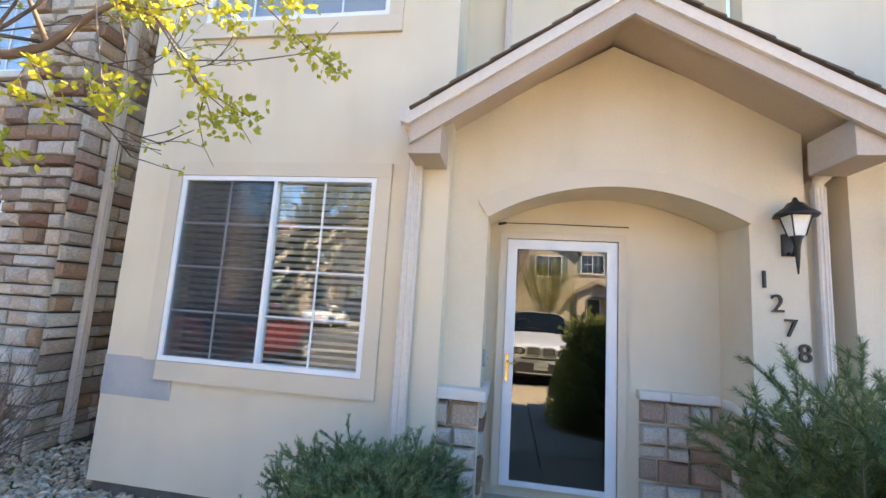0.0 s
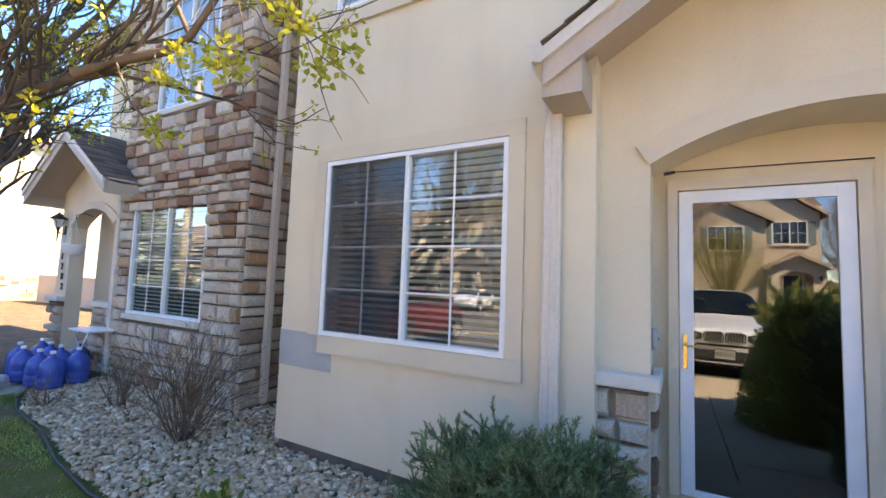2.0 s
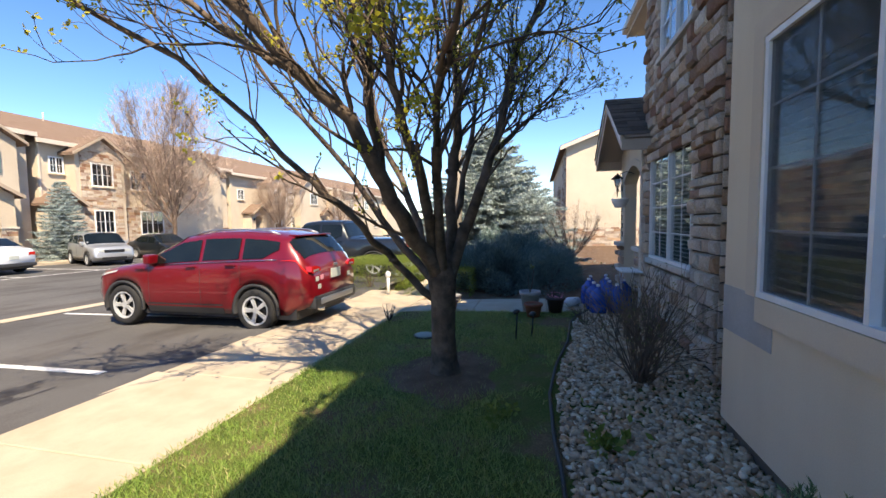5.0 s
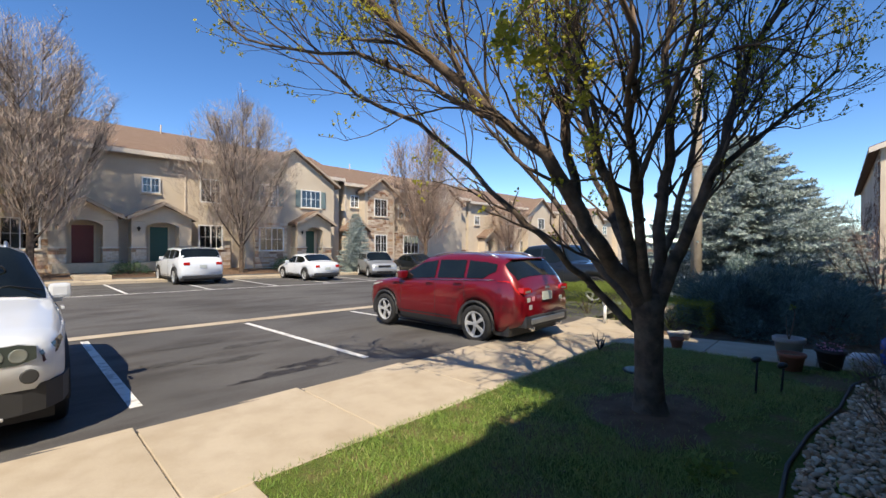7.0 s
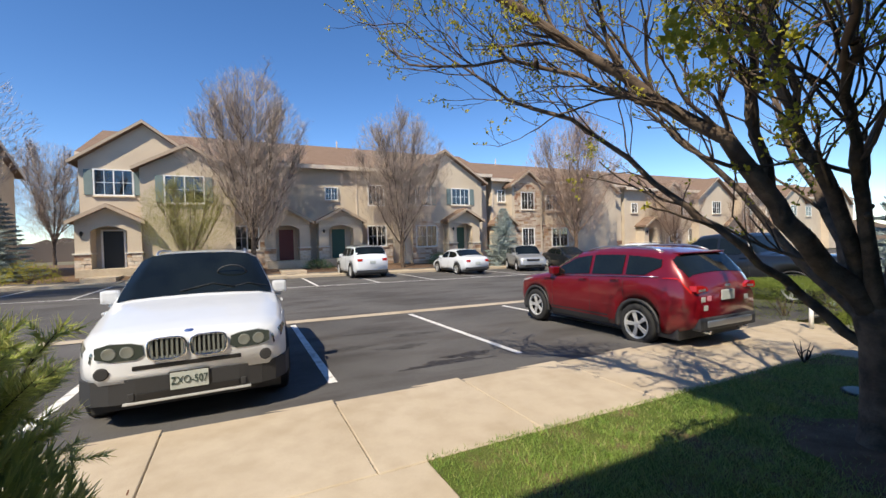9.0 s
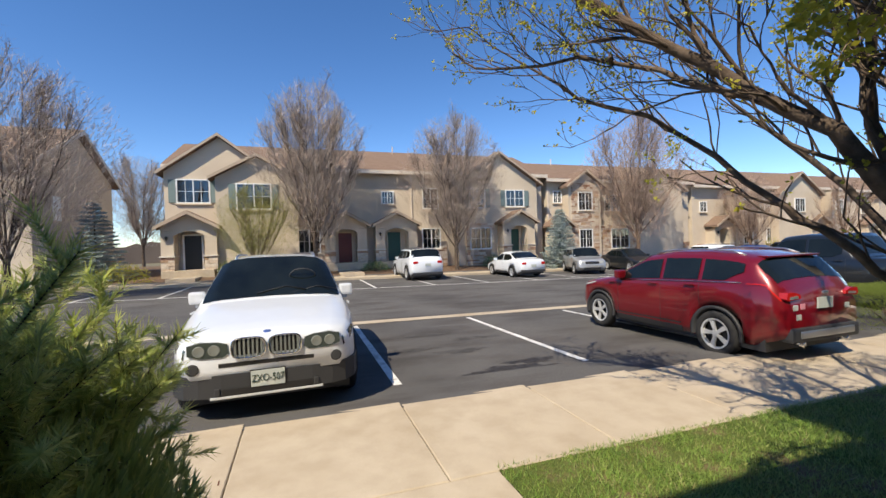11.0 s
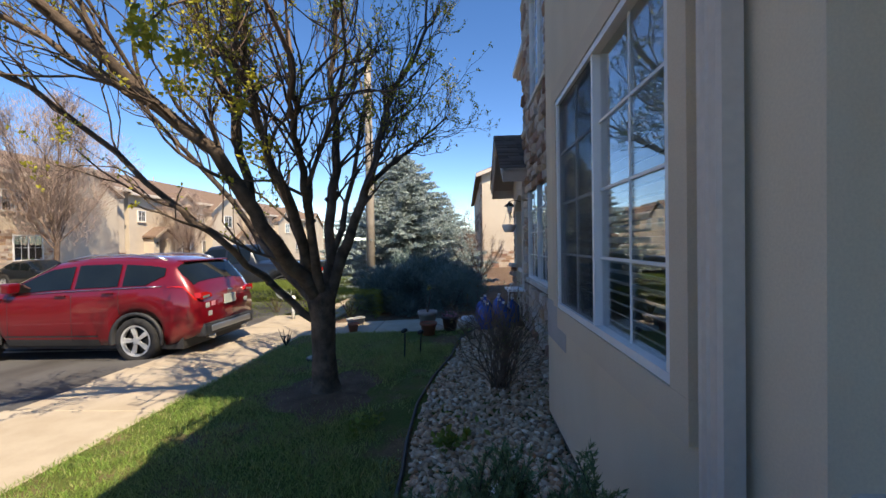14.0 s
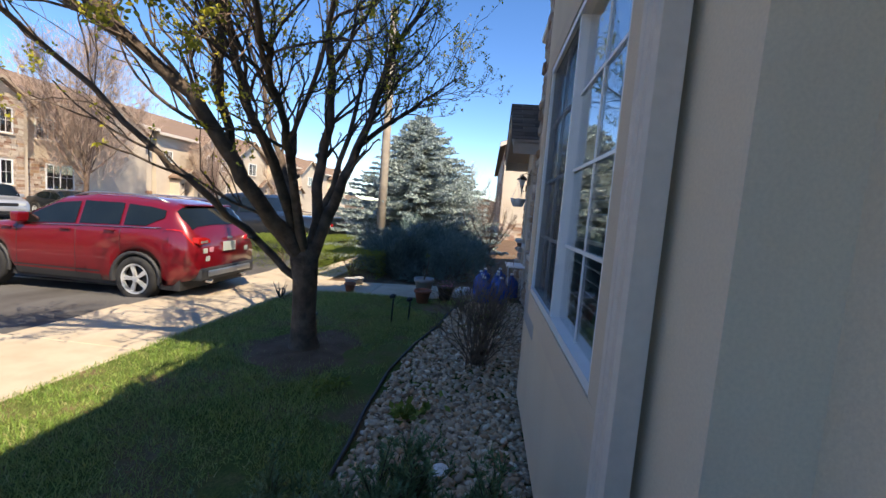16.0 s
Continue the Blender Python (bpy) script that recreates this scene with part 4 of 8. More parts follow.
def near_white_detail(c, sh):
    X = sh.L / 2
    for s in (1, -1):
        k = empty("kidney_grille", label="chrome ringed kidney grille")
        k.parent = c
        bm = bmesh.new()
        n = 20
        ring = []
        for rr, xx in ((1.0, 0.02), (0.90, 0.034), (0.88, -0.02)):
            ring.append([bm.verts.new((X + 0.004 + xx, s * 0.168 + rr * 0.160 * math.copysign(abs(math.cos(a)) ** 0.55, math.cos(a)), 0.80 + rr * 0.108 * math.copysign(abs(math.sin(a)) ** 0.6, math.sin(a)))) for a in (2 * math.pi * i / n for i in range(n))])
        for a, b in zip(ring, ring[1:]):
            for i in range(n):
                bm.faces.new((a[i], a[(i + 1) % n], b[(i + 1) % n], b[i]))
        part("surround", bm, CHROME, k, smooth=True)
        for i in range(7):
            y = s * 0.168 - 0.118 + 0.236 * i / 6
            box("grille_bar", X - 0.01, X + 0.026, y - 0.009, y + 0.009, 0.715, 0.888, LAMPRING, k)
        box("grille_back", X - 0.08, X + 0.006, *sorted((s * 0.028, s * 0.308)), 0.71, 0.89, BLACK, k, bevel=0.04)
        # head lamps
        h = empty("headlight", label="clear swept-back headlight")
        h.parent = c
        out = [(0.345, 0.76), (0.40, 0.725), (0.60, 0.73), (0.70, 0.765), (0.70, 0.86), (0.60, 0.885), (0.44, 0.875), (0.355, 0.85)]
        prism("lens", [(a * s, b) for a, b in out], "x", X - 0.22, X + 0.010, LAMPGREY, h)
        for yy in (0.47, 0.60):
            lathe("reflector", [(0.040, 0), (0.052, 0.0), (0.054, 0.004), (0.049, 0.007), (0.040, 0.003)], LAMPRING, h, sides=18, m=pose(X + 0.009, s * yy, 0.80, 0, 90, 0))
        lathe("fog_lamp", [(0.005, 0), (0.04, 0.0), (0.042, 0.012), (0.032, 0.018), (0.005, 0.018)], LAMPRING, c, sides=16, m=pose(X - 0.01, s * 0.66, 0.63, 0, 90, 0))
        lathe("fog_ring", [(0.042, 0), (0.056, 0.0), (0.056, 0.014), (0.042, 0.014)], GREYPLASTIC, c, sides=16, m=pose(X - 0.005, s * 0.66, 0.63, 0, 90, 0))
        box("bumper_vane", X - 0.10, X + 0.02, *sorted((s * 0.43, s * 0.48)), 0.355, 0.43, GREYPLASTIC, c, bevel=0.01)
        car_patch(sh, "headlight_wrap", [(0.03, 2.5, 3.7), (0.15, 2.75, 3.8), (0.32, 3.3, 3.85)], 2, 0.008, LAMPGREY, c) if s > 0 else None
    half = [(X + 0.012, 0.0), (X + 0.010, 0.42), (X - 0.015, 0.62), (X - 0.06, 0.755), (X - 0.20, 0.865), (X - 0.46, 0.925)]
    ring = half + [(X - 0.46, -0.925)] + [(a, -b) for a, b in half[::-1][1:-1]]
    prism("lower_bumper", ring, "z", 0.34, 0.555, GREYPLASTIC, c, "grey plastic lower bumper")
    box("air_intake", X - 0.1, X + 0.018, -0.42, 0.42, 0.355, 0.42, BLACK, c, bevel=0.01)
    box("skid_strip", X - 0.12, X + 0.02, -0.52, 0.52, 0.322, 0.348, RIM, c, bevel=0.01)
    box("upper_intake", X - 0.1, X + 0.006, -0.44, 0.44, 0.625, 0.665, BLACK, c, bevel=0.005)
    lathe("badge", [(0.005, 0), (0.04, 0), (0.042, 0.008), (0.005, 0.01)], plain("badge_blue", (0.05, 0.1, 0.3), 0.3), c, "small round blue and black badge", sides=20, m=pose(X - 0.075, 0, 0.918, 0, 25, 0))
    p = sh.at(1.62, 7.6, 0.012)
    tube("steering_wheel_rim", [(p.x + 0.03 * math.sin(a), 0.36 + 0.17 * math.cos(a), p.z - 0.02 + 0.10 * math.sin(a)) for a in [k * 0.2618 for k in range(13)]], 0.010, GREYPLASTIC, c, sides=6)
    for y0, a in ((0.05, 8), (0.45, 6)):
        p = sh.at(1.33, 8 - y0 * 4, 0.02)
        tube("wiper", [(p.x, y0 - 0.25, p.z + 0.005), (p.x - 0.10, y0 + 0.10, p.z + 0.07), (p.x - 0.03, y0 + 0.35, p.z + 0.02)], 0.007, BLACK, c, sides=4)
    p = empty("licence_plate", X + 0.022, 0, 0.49, label="white and green front licence plate")
    p.parent = c
    box("plate", 0, 0.006, -0.155, 0.155, -0.078, 0.078, PLATE, p, bevel=0.002)
    text_mesh("characters", "ZXO-507", 0.10, pose(0.009, 0, 0, 90, 0, 90) @ Matrix.Diagonal((0.75, 1, 1, 1)), PLATEINK, p)
    box("plate_frame", -0.004, 0.002, -0.165, 0.165, -0.088, 0.088, BLACK, p)


def red_detail(c, sh):
    X = -sh.L / 2
    for s in (1, -1):
        car_patch(sh, "tail_light", [(sh.L - 0.46, 3.78, 3.96), (sh.L - 0.22, 3.60, 3.98), (sh.L - 0.06, 3.5, 3.98)], 2, 0.012, REDLENS, c, "red wrap-round tail light") if s > 0 else None
        out = [(0.46, 0.955), (0.70, 0.93), (0.735, 0.96), (0.72, 1.04), (0.60, 1.045), (0.48, 1.01)]
        prism("light_lens", [(a * s, b) for a, b in out], "x", X - 0.010, X + 0.10, REDLENS, c)
        prism("reverse_lens", [(s * 0.52, 0.96), (s * 0.68, 0.95), (s * 0.68, 0.985), (s * 0.52, 0.995)], "x", X - 0.014, X + 0.05, LAMPRING, c)
        tube("exhaust", [(X + 0.1, s * 0.45, 0.34), (X - 0.03, s * 0.45, 0.34)], 0.04, CHROME, c)
        car_patch(sh, "headlight", [(0.16, 3.1, 3.9), (0.35, 3.4, 4.05), (0.7, 3.8, 4.1)], 2, 0.01, CLEARLENS, c) if s > 0 else None
    box("rear_bumper", X - 0.05, X + 0.16, -0.69, 0.69, 0.36, 0.56, GREYPLASTIC, c, "grey rear bumper", bevel=0.05)
    box("bumper_plate", X - 0.065, X + 0.05, -0.55, 0.55, 0.42, 0.52, ALLOY, c, "silver lower bumper panel", bevel=0.02)
    box("licence_plate", X - 0.03, X - 0.01, -0.155, 0.155, 0.80, 0.95, PLATE, c, bevel=0.003)
    box("badge", X - 0.03, X - 0.01, -0.06, 0.06, 1.00, 1.035, ALLOY, c, bevel=0.008)
    for yy, zz, m in ((0.50, 0.70, PLATE), (0.42, 0.84, plain("sticker_pink", (0.6, 0.25, 0.3), 0.5)), (0.56, 0.83, PLATE), (-0.5, 0.80, PLATE)):
        box("sticker", X - 0.006, X + 0.03, yy - 0.05, yy + 0.05, zz - 0.04, zz + 0.04, m, c, bevel=0.01)
    box("spoiler", X + 0.34, X + 0.50, -0.54, 0.54, 1.50, 1.53, REDPAINT, c, bevel=0.012)
    for s in (1, -1):
        pts = [sh.at(u, 4.04, 0.012) for u in (1.5, 2.0, 2.5, 3.0, 3.5, 3.85)]
        tube("window_trim_strip", [(p.x, p.y * s, p.z) for p in pts], 0.008, CHROME, c, "thin chrome strip", sides=4)
    tube("antenna", [(X + 0.9, 0, 1.66), (X + 0.78, 0, 1.76)], 0.006, TRIMBLACK, c, sides=5)


def rear_detail(c, sh):
    X = -sh.L / 2
    z = lerp_table(sh.belt, sh.L - 0.2)
    for s in (1, -1):
        box("tail_light", X - 0.01, X + 0.1, *sorted((s * sh.W * 0.55, s * sh.W * 0.82)), z - 0.20, z - 0.06, REDLENS, c, bevel=0.02)
        box("headlight", -X - 0.12, -X - 0.005, *sorted((s * sh.W * 0.45, s * sh.W * 0.74)), z - 0.34, z - 0.22, CLEARLENS, c, bevel=0.02)
    box("licence_plate", X - 0.02, X + 0.02, -0.155, 0.155, z - 0.34, z - 0.19, PLATE, c, bevel=0.003)
    box("rear_bumper", X - 0.03, X + 0.15, -sh.W * 0.86, sh.W * 0.86, 0.30, 0.46, GREYPLASTIC, c, bevel=0.04)
    box("grille", -X - 0.06, -X + 0.012, -0.4, 0.4, z - 0.36, z - 0.22, BLACK, c, bevel=0.01)
    box("front_intake", -X - 0.1, -X + 0.012, -0.5, 0.5, 0.32, 0.44, BLACK, c, bevel=0.02)


def black_roof_detail(c, sh):
    rear_detail(c, sh)
    car_patch(sh, "roof_panel", [(2.14, 5.6, 8), (3.0, 5.6, 8), (4.24, 5.6, 8)], 6, 0.009, TRIMBLACK, c, "gloss black roof panel")


def lot_z(x, y):
    return ground_z(x, y)


R = random.Random(7)
xw = suv_shape(4.57, 1.86, 1.67, 0.95, 1.06, 0.36, (0.86, 3.66), 1.28, 1.98, 3.9, 4.3, 1.0)
xw.top = [(0, 0.86), (0.03, 0.90), (0.12, 0.94), (0.3, 0.98), (0.8, 1.06), (1.28, 1.13), (1.98, 1.64), (2.5, 1.67), (3.4, 1.66), (3.9, 1.62), (4.3, 1.13), (4.51, 1.03), (4.57, 0.86)]
xw.tumble = 0.40
xw.belt = [(0, 0.80), (0.04, 0.83), (0.15, 0.87), (1.28, 1.03), (4.27, 1.08), (4.57, 0.84)]
xw.low = [(0, 0.53), (0.12, 0.50), (0.45, 0.27), (4.2, 0.28), (4.57, 0.44)]
xw.plan = [(0, 0.70), (0.03, 0.79), (0.10, 0.87), (0.3, 0.95), (0.9, 1.0), (3.7, 1.0), (4.2, 0.95), (4.5, 0.88), (4.57, 0.80)]
car("white_suv", xw, WHITEPAINT, (0.93, -4.62, lot_z(1, -4.6)), 90, "white compact SUV with dark grey lower bumper and twin chrome grille", (0.86, 3.66),
    [[(1.72, 0.25), (1.95, None), (2.5, None), (2.62, None)], [(2.70, None), (3.35, None), (3.42, None)], [(3.50, None), (3.9, None), (4.05, 0.5)]],
    (1.30, 1.97), (3.95, 4.28), near_white_detail, lower=GREYPLASTIC, doors=(1.55, 2.66, 3.44))
rs = suv_shape(4.38, 1.77, 1.61, 0.98, 1.08, 0.345, (0.84, 3.46), 1.15, 2.05, 3.95, 4.36, 1.04)
rs.top = [(0, 0.62), (0.04, 0.80), (0.15, 0.91), (0.45, 0.99), (1.15, 1.09), (2.0, 1.53), (2.5, 1.60), (3.1, 1.61), (3.6, 1.58), (3.97, 1.52), (4.26, 1.18), (4.33, 1.06), (4.38, 0.90)]
rs.belt = [(0, 0.55), (0.2, 0.85), (1.15, 1.01), (3.3, 1.11), (4.15, 1.15), (4.38, 0.87)]
rs.plan = [(0, 0.62), (0.04, 0.71), (0.12, 0.81), (0.3, 0.91), (0.6, 0.975), (1.0, 1.0), (3.5, 1.0), (4.0, 0.955), (4.26, 0.89), (4.38, 0.80)]
rs.tumble = 0.32
car("red_suv", rs, REDPAINT, (-6.26, -3.76, lot_z(-6, -3.8)), -91, "red compact SUV with silver five-spoke wheels, parked in the lot", (0.84, 3.46),
    [[(1.50, 0.15), (1.95, None), (2.36, None), (2.40, None)], [(2.47, None), (3.1, None), (3.16, None)], [(3.23, None), (3.6, None), (3.86, 0.55)]],
    (1.18, 1.98), (4.0, 4.24), red_detail, doors=(1.40, 2.44, 3.20))

# ---- parked across the lot ----
fs = suv_shape(4.85, 1.98, 1.78, 1.05, 1.14, 0.39, (0.95, 3.87), 1.35, 2.15, 4.2, 4.65, 1.12)
car("far_white_suv", fs, WHITEPAINT, (-5.9, -21.7, lot_z(-6, -21)), -90, "large white SUV with a black roof, parked nose-in", (0.95, 3.87),
    [[(1.8, 0.2), (2.2, None), (2.8, None)], [(2.88, None), (3.6, None)], [(3.68, None), (4.3, 0.3)]], (1.4, 2.12), (4.25, 4.6), black_roof_detail, doors=(1.6, 2.84), rails=False)
sd_top = [(0, 0.55), (0.06, 0.66), (0.2, 0.72), (1.05, 0.93), (1.95, 1.44), (2.4, 1.48), (3.1, 1.44), (3.85, 1.08), (4.40, 1.02), (4.47, 0.85)]
sd = CarShape(4.47, 1.74, sd_top, [(0, 0.5), (0.2, 0.66), (1.05, 0.88), (4.2, 0.98), (4.47, 0.82)], [(0, 0.35), (0.3, 0.22), (4.0, 0.24), (4.47, 0.4)], (0.85, 3.45), 0.32)
car("far_white_sedan", sd, WHITEPAINT, (-11.7, -20.3, lot_z(-11.5, -20)), -90, "small white sedan parked nose-in", (0.85, 3.45),
    [[(1.55, 0.25), (1.9, None), (2.35, None)], [(2.43, None), (3.1, None), (3.4, 0.4)]], (1.12, 1.92), (3.15, 3.8), rear_detail, doors=(1.45, 2.4), rails=False)
bx = suv_shape(4.15, 1.80, 1.62, 0.92, 1.02, 0.33, (0.8, 3.38), 1.0, 1.7, 3.85, 4.02, 1.0)
car("silver_box_car", bx, SILVERPAINT, (-16.6, -20.2, lot_z(-16, -20)), 68, "silver boxy hatchback parked nose-out", (0.8, 3.38),
    [[(1.3, 0.2), (1.6, None), (2.2, None)], [(2.28, None), (3.0, None)], [(3.08, None), (3.7, None)]], (1.05, 1.67), (3.88, 4.0), rear_detail, doors=(1.25, 2.24), rails=False)
car("dark_sedan", sd, DARKPAINT, (-20.4, -20.3, lot_z(-19, -20)), 80, "dark sedan parked nose-out", (0.85, 3.45),
    [[(1.55, 0.25), (1.9, None), (2.35, None)], [(2.43, None), (3.1, None), (3.4, 0.4)]], (1.12, 1.92), (3.15, 3.8), rear_detail, doors=(1.45, 2.4), rails=False)
pk = CarShape(5.9, 2.0, [(0, 0.85), (0.08, 1.08), (0.3, 1.14), (1.55, 1.22), (2.15, 1.88), (2.6, 1.93), (3.55, 1.92), (3.85, 1.36), (3.9, 1.32), (5.8, 1.32), (5.9, 1.2)],
              [(0, 0.8), (0.3, 1.02), (1.55, 1.16), (3.8, 1.26), (5.9, 1.18)], [(0, 0.5), (0.3, 0.42), (5.6, 0.45), (5.9, 0.55)], (1.05, 4.75), 0.41)
car("pickup_truck", pk, DARKPAINT, (-13.6, -5.3, lot_z(-13, -5)), -90, "dark grey crew-cab pickup truck parked beyond the hedge", (1.05, 4.75),
    [[(1.95, 0.2), (2.3, None), (2.75, None)], [(2.83, None), (3.4, None), (3.6, 0.3)]], (1.6, 2.12), (3.6, 3.84), rear_detail, doors=(1.9, 2.79, 3.7), rails=False)
BLUEPAINT = plain("blue_car_paint", (0.02, 0.05, 0.2), 0.3, 0.3, coat=0.9)
for i, (x, y, rz, sh, pt, nm, lb) in enumerate((
        (-27.5, -20.4, -90, bx, WHITEPAINT, "white_hatchback", "white hatchback parked far down the lot"), (-31.5, -19.9, -90, sd, BLUEPAINT, "blue_sedan", "blue sedan parked far down the lot"),
        (-36.0, -20.2, -90, bx, DARKPAINT, "dark_hatchback", "dark hatchback parked far down the lot"), (-24.0, -4.5, -90, bx, SILVERPAINT, "silver_hatchback", "silver hatchback parked by the far hedge"),
        (-28.0, -4.6, -90, sd, WHITEPAINT, "white_sedan", "white sedan parked by the far hedge"), (-32.5, -4.8, -90, bx, BLUEPAINT, "blue_hatchback", "blue hatchback parked by the far hedge"))):
    car(nm, sh, pt, (x, y, lot_z(x, y)), rz, lb, (0, 0), [[(1.6, 0.2), (2.0, None), (3.0, None)]], (1.12, 1.66), (3.4, 3.8) if sh is sd else (3.88, 4.0), rear_detail, rails=False)

# ---- trees ----
def grow(bm, p, d, r, length, depth, rng, tips, spread=0.5, up=0.15, sides=6, taper=0.72, kids=(2, 3), bend=0.12):
    """A limb that bends on its way, then divides."""
    n = 4 if depth > 1 else 3
    pts, rad = [p.copy()], [r]
    q, dd = p.copy(), d.copy()
    for i in range(n):
        dd = (dd + Vector((rng.gauss(0, bend), rng.gauss(0, bend), rng.gauss(0, bend) + up * 0.35))).normalized()
        q = q + dd * length / n
        pts.append(q.copy())
        rad.append(r * (1 - (1 - taper) * (i + 1) / n))
    tube_bm(bm, pts, rad, sides if r > 0.012 else (4 if r > 0.006 else 3), cap=False)
    if depth <= 0:
        tips.append((pts[-1], dd, length))
        tips.append((pts[-2], dd, length))
        return
    for k in range(rng.randint(*kids) + (1 if depth == 1 else 0)):
        ax = dd.orthogonal().normalized()
        ax.rotate(Matrix.Rotation(rng.uniform(0, 6.28), 3, dd))
        nd = (dd + ax * rng.uniform(0.45, 1.0) * spread + Vector((0, 0, up))).normalized()
        t = rng.uniform(0.45, 1.0) if k else 1.0
        i = min(n - 1, int(t * n))
        base = pts[i].lerp(pts[i + 1], t * n - i) if t < 1 else pts[-1]
        grow(bm, base, nd, rad[-1] * rng.uniform(0.6, 0.85) if k else rad[-1] * 0.9, length * rng.uniform(0.62, 0.86), depth - 1, rng, tips, spread, up, sides, taper, kids, bend)


def leaf_bm(bm, p, size, rng, n=3):
    for _ in range(n):
        d = Vector((rng.gauss(0, 1), rng.gauss(0, 1), rng.gauss(0.2, 1))).normalized()
        s = d.orthogonal().normalized()
        s.rotate(Matrix.Rotation(rng.uniform(0, 3.1), 3, d))
        L, w = size * rng.uniform(0.7, 1.3), size * 0.32
        o = p + d * size * 0.15
        bm.faces.new([bm.verts.new(v) for v in (o, o + d * L * 0.5 + s * w, o + d * L, o + d * L * 0.5 - s * w)])


tree = empty("tree", -3.82, 0.90, -0.1, label="multi-limbed young street tree with bare twigs and opening yellow-green leaves", category="tree")
O = Vector((-3.82, 0.90, -0.1))
rt = random.Random(11)
bm = bmesh.new()
tips = []
tube_bm(bm, [(-0.02, 0, -0.1), (-0.01, 0, 0.03), (0.0, -0.01, 0.16), (0.02, -0.01, 0.45), (0.05, 0.0, 0.8), (0.10, 0.0, 1.04), (0.12, 0.01, 1.2)], [0.21, 0.175, 0.142, 0.122, 0.126, 0.142, 0.10], 16)
limbs = [   # centre line of each main limb from its fork, radius at the fork, length of the free end
    ([(0.08, -0.02, 0.98), (0.36, -0.09, 1.32), (0.58, -0.18, 1.53), (0.84, -0.25, 1.78), (0.96, -0.31, 2.0), (1.12, -0.38, 2.22), (1.4, -0.55, 2.5), (1.75, -0.8, 2.85), (2.1, -1.1, 3.2), (2.5, -1.4, 3.6)], 0.082),
    ([(1.4, -0.55, 2.5), (1.55, -0.9, 2.75), (1.72, -1.25, 3.02), (2.2, -1.6, 3.22), (2.6, -2.0, 3.25)], 0.028),
    ([(0.05, -0.06, 0.80), (0.20, -0.28, 1.05), (0.42, -0.44, 1.32), (0.80, -0.53, 1.58), (0.94, -0.65, 1.75), (1.07, -0.8, 1.92), (1.29, -1.15, 2.35), (1.6, -1.5, 2.75), (2.0, -1.9, 3.0)], 0.040),
    ([(0.93, -0.29, 1.95), (1.02, -0.34, 2.39), (1.03, -0.35, 2.7), (1.1, -0.3, 3.1), (1.2, -0.25, 3.6)], 0.042),
    ([(0.10, -0.01, 1.05), (0.38, -0.03, 1.48), (0.66, -0.01, 1.8), (0.95, 0.0, 2.1), (1.12, -0.05, 2.33), (1.2, -0.1, 2.6), (1.25, -0.15, 2.9), (1.4, -0.1, 3.4)], 0.055),
    ([(0.11, 0.02, 1.05), (0.42, 0.06, 1.5), (0.60, 0.09, 1.8), (0.70, 0.10, 2.02), (0.86, 0.14, 2.10), (0.93, 0.17, 2.24), (1.18, 0.23, 2.37), (1.57, 0.36, 2.5), (1.75, 0.44, 2.55)], 0.050),
    ([(0.08, 0.05, 1.08), (0.06, 0.08, 1.79), (-0.05, 0.09, 2.22), (-0.04, 0.14, 2.65), (0.0, 0.15, 3.0), (0.05, 0.12, 3.4), (0.1, 0.2, 3.9)], 0.060),
    ([(0.06, 0.06, 1.02), (0.05, 0.21, 1.5), (0.08, 0.31, 1.7), (0.05, 0.43, 2.04), (-0.01, 0.5, 2.3), (-0.13, 0.58, 2.73), (-0.21, 0.66, 3.07), (-0.43, 0.88, 3.65)], 0.062),
    ([(0.0, 0.48, 2.22), (-0.14, 0.68, 2.45), (-0.45, 0.83, 2.66), (-0.77, 0.97, 2.9), (-1.3, 1.25, 3.3)], 0.028),
    ([(0.04, -0.04, 1.05), (-0.3, -0.35, 1.6), (-0.5, -0.6, 2.1), (-0.75, -0.95, 2.7), (-0.9, -1.2, 3.3)], 0.050),
    ([(0.04, 0.0, 1.10), (-0.3, 0.12, 1.8), (-0.5, 0.2, 2.4), (-0.7, 0.25, 3.1)], 0.045),
    ([(0.04, -0.08, 0.98), (0.05, -0.42, 1.35), (0.02, -0.8, 1.85), (0.12, -1.15, 2.35), (0.3, -1.55, 2.85)], 0.046),
]
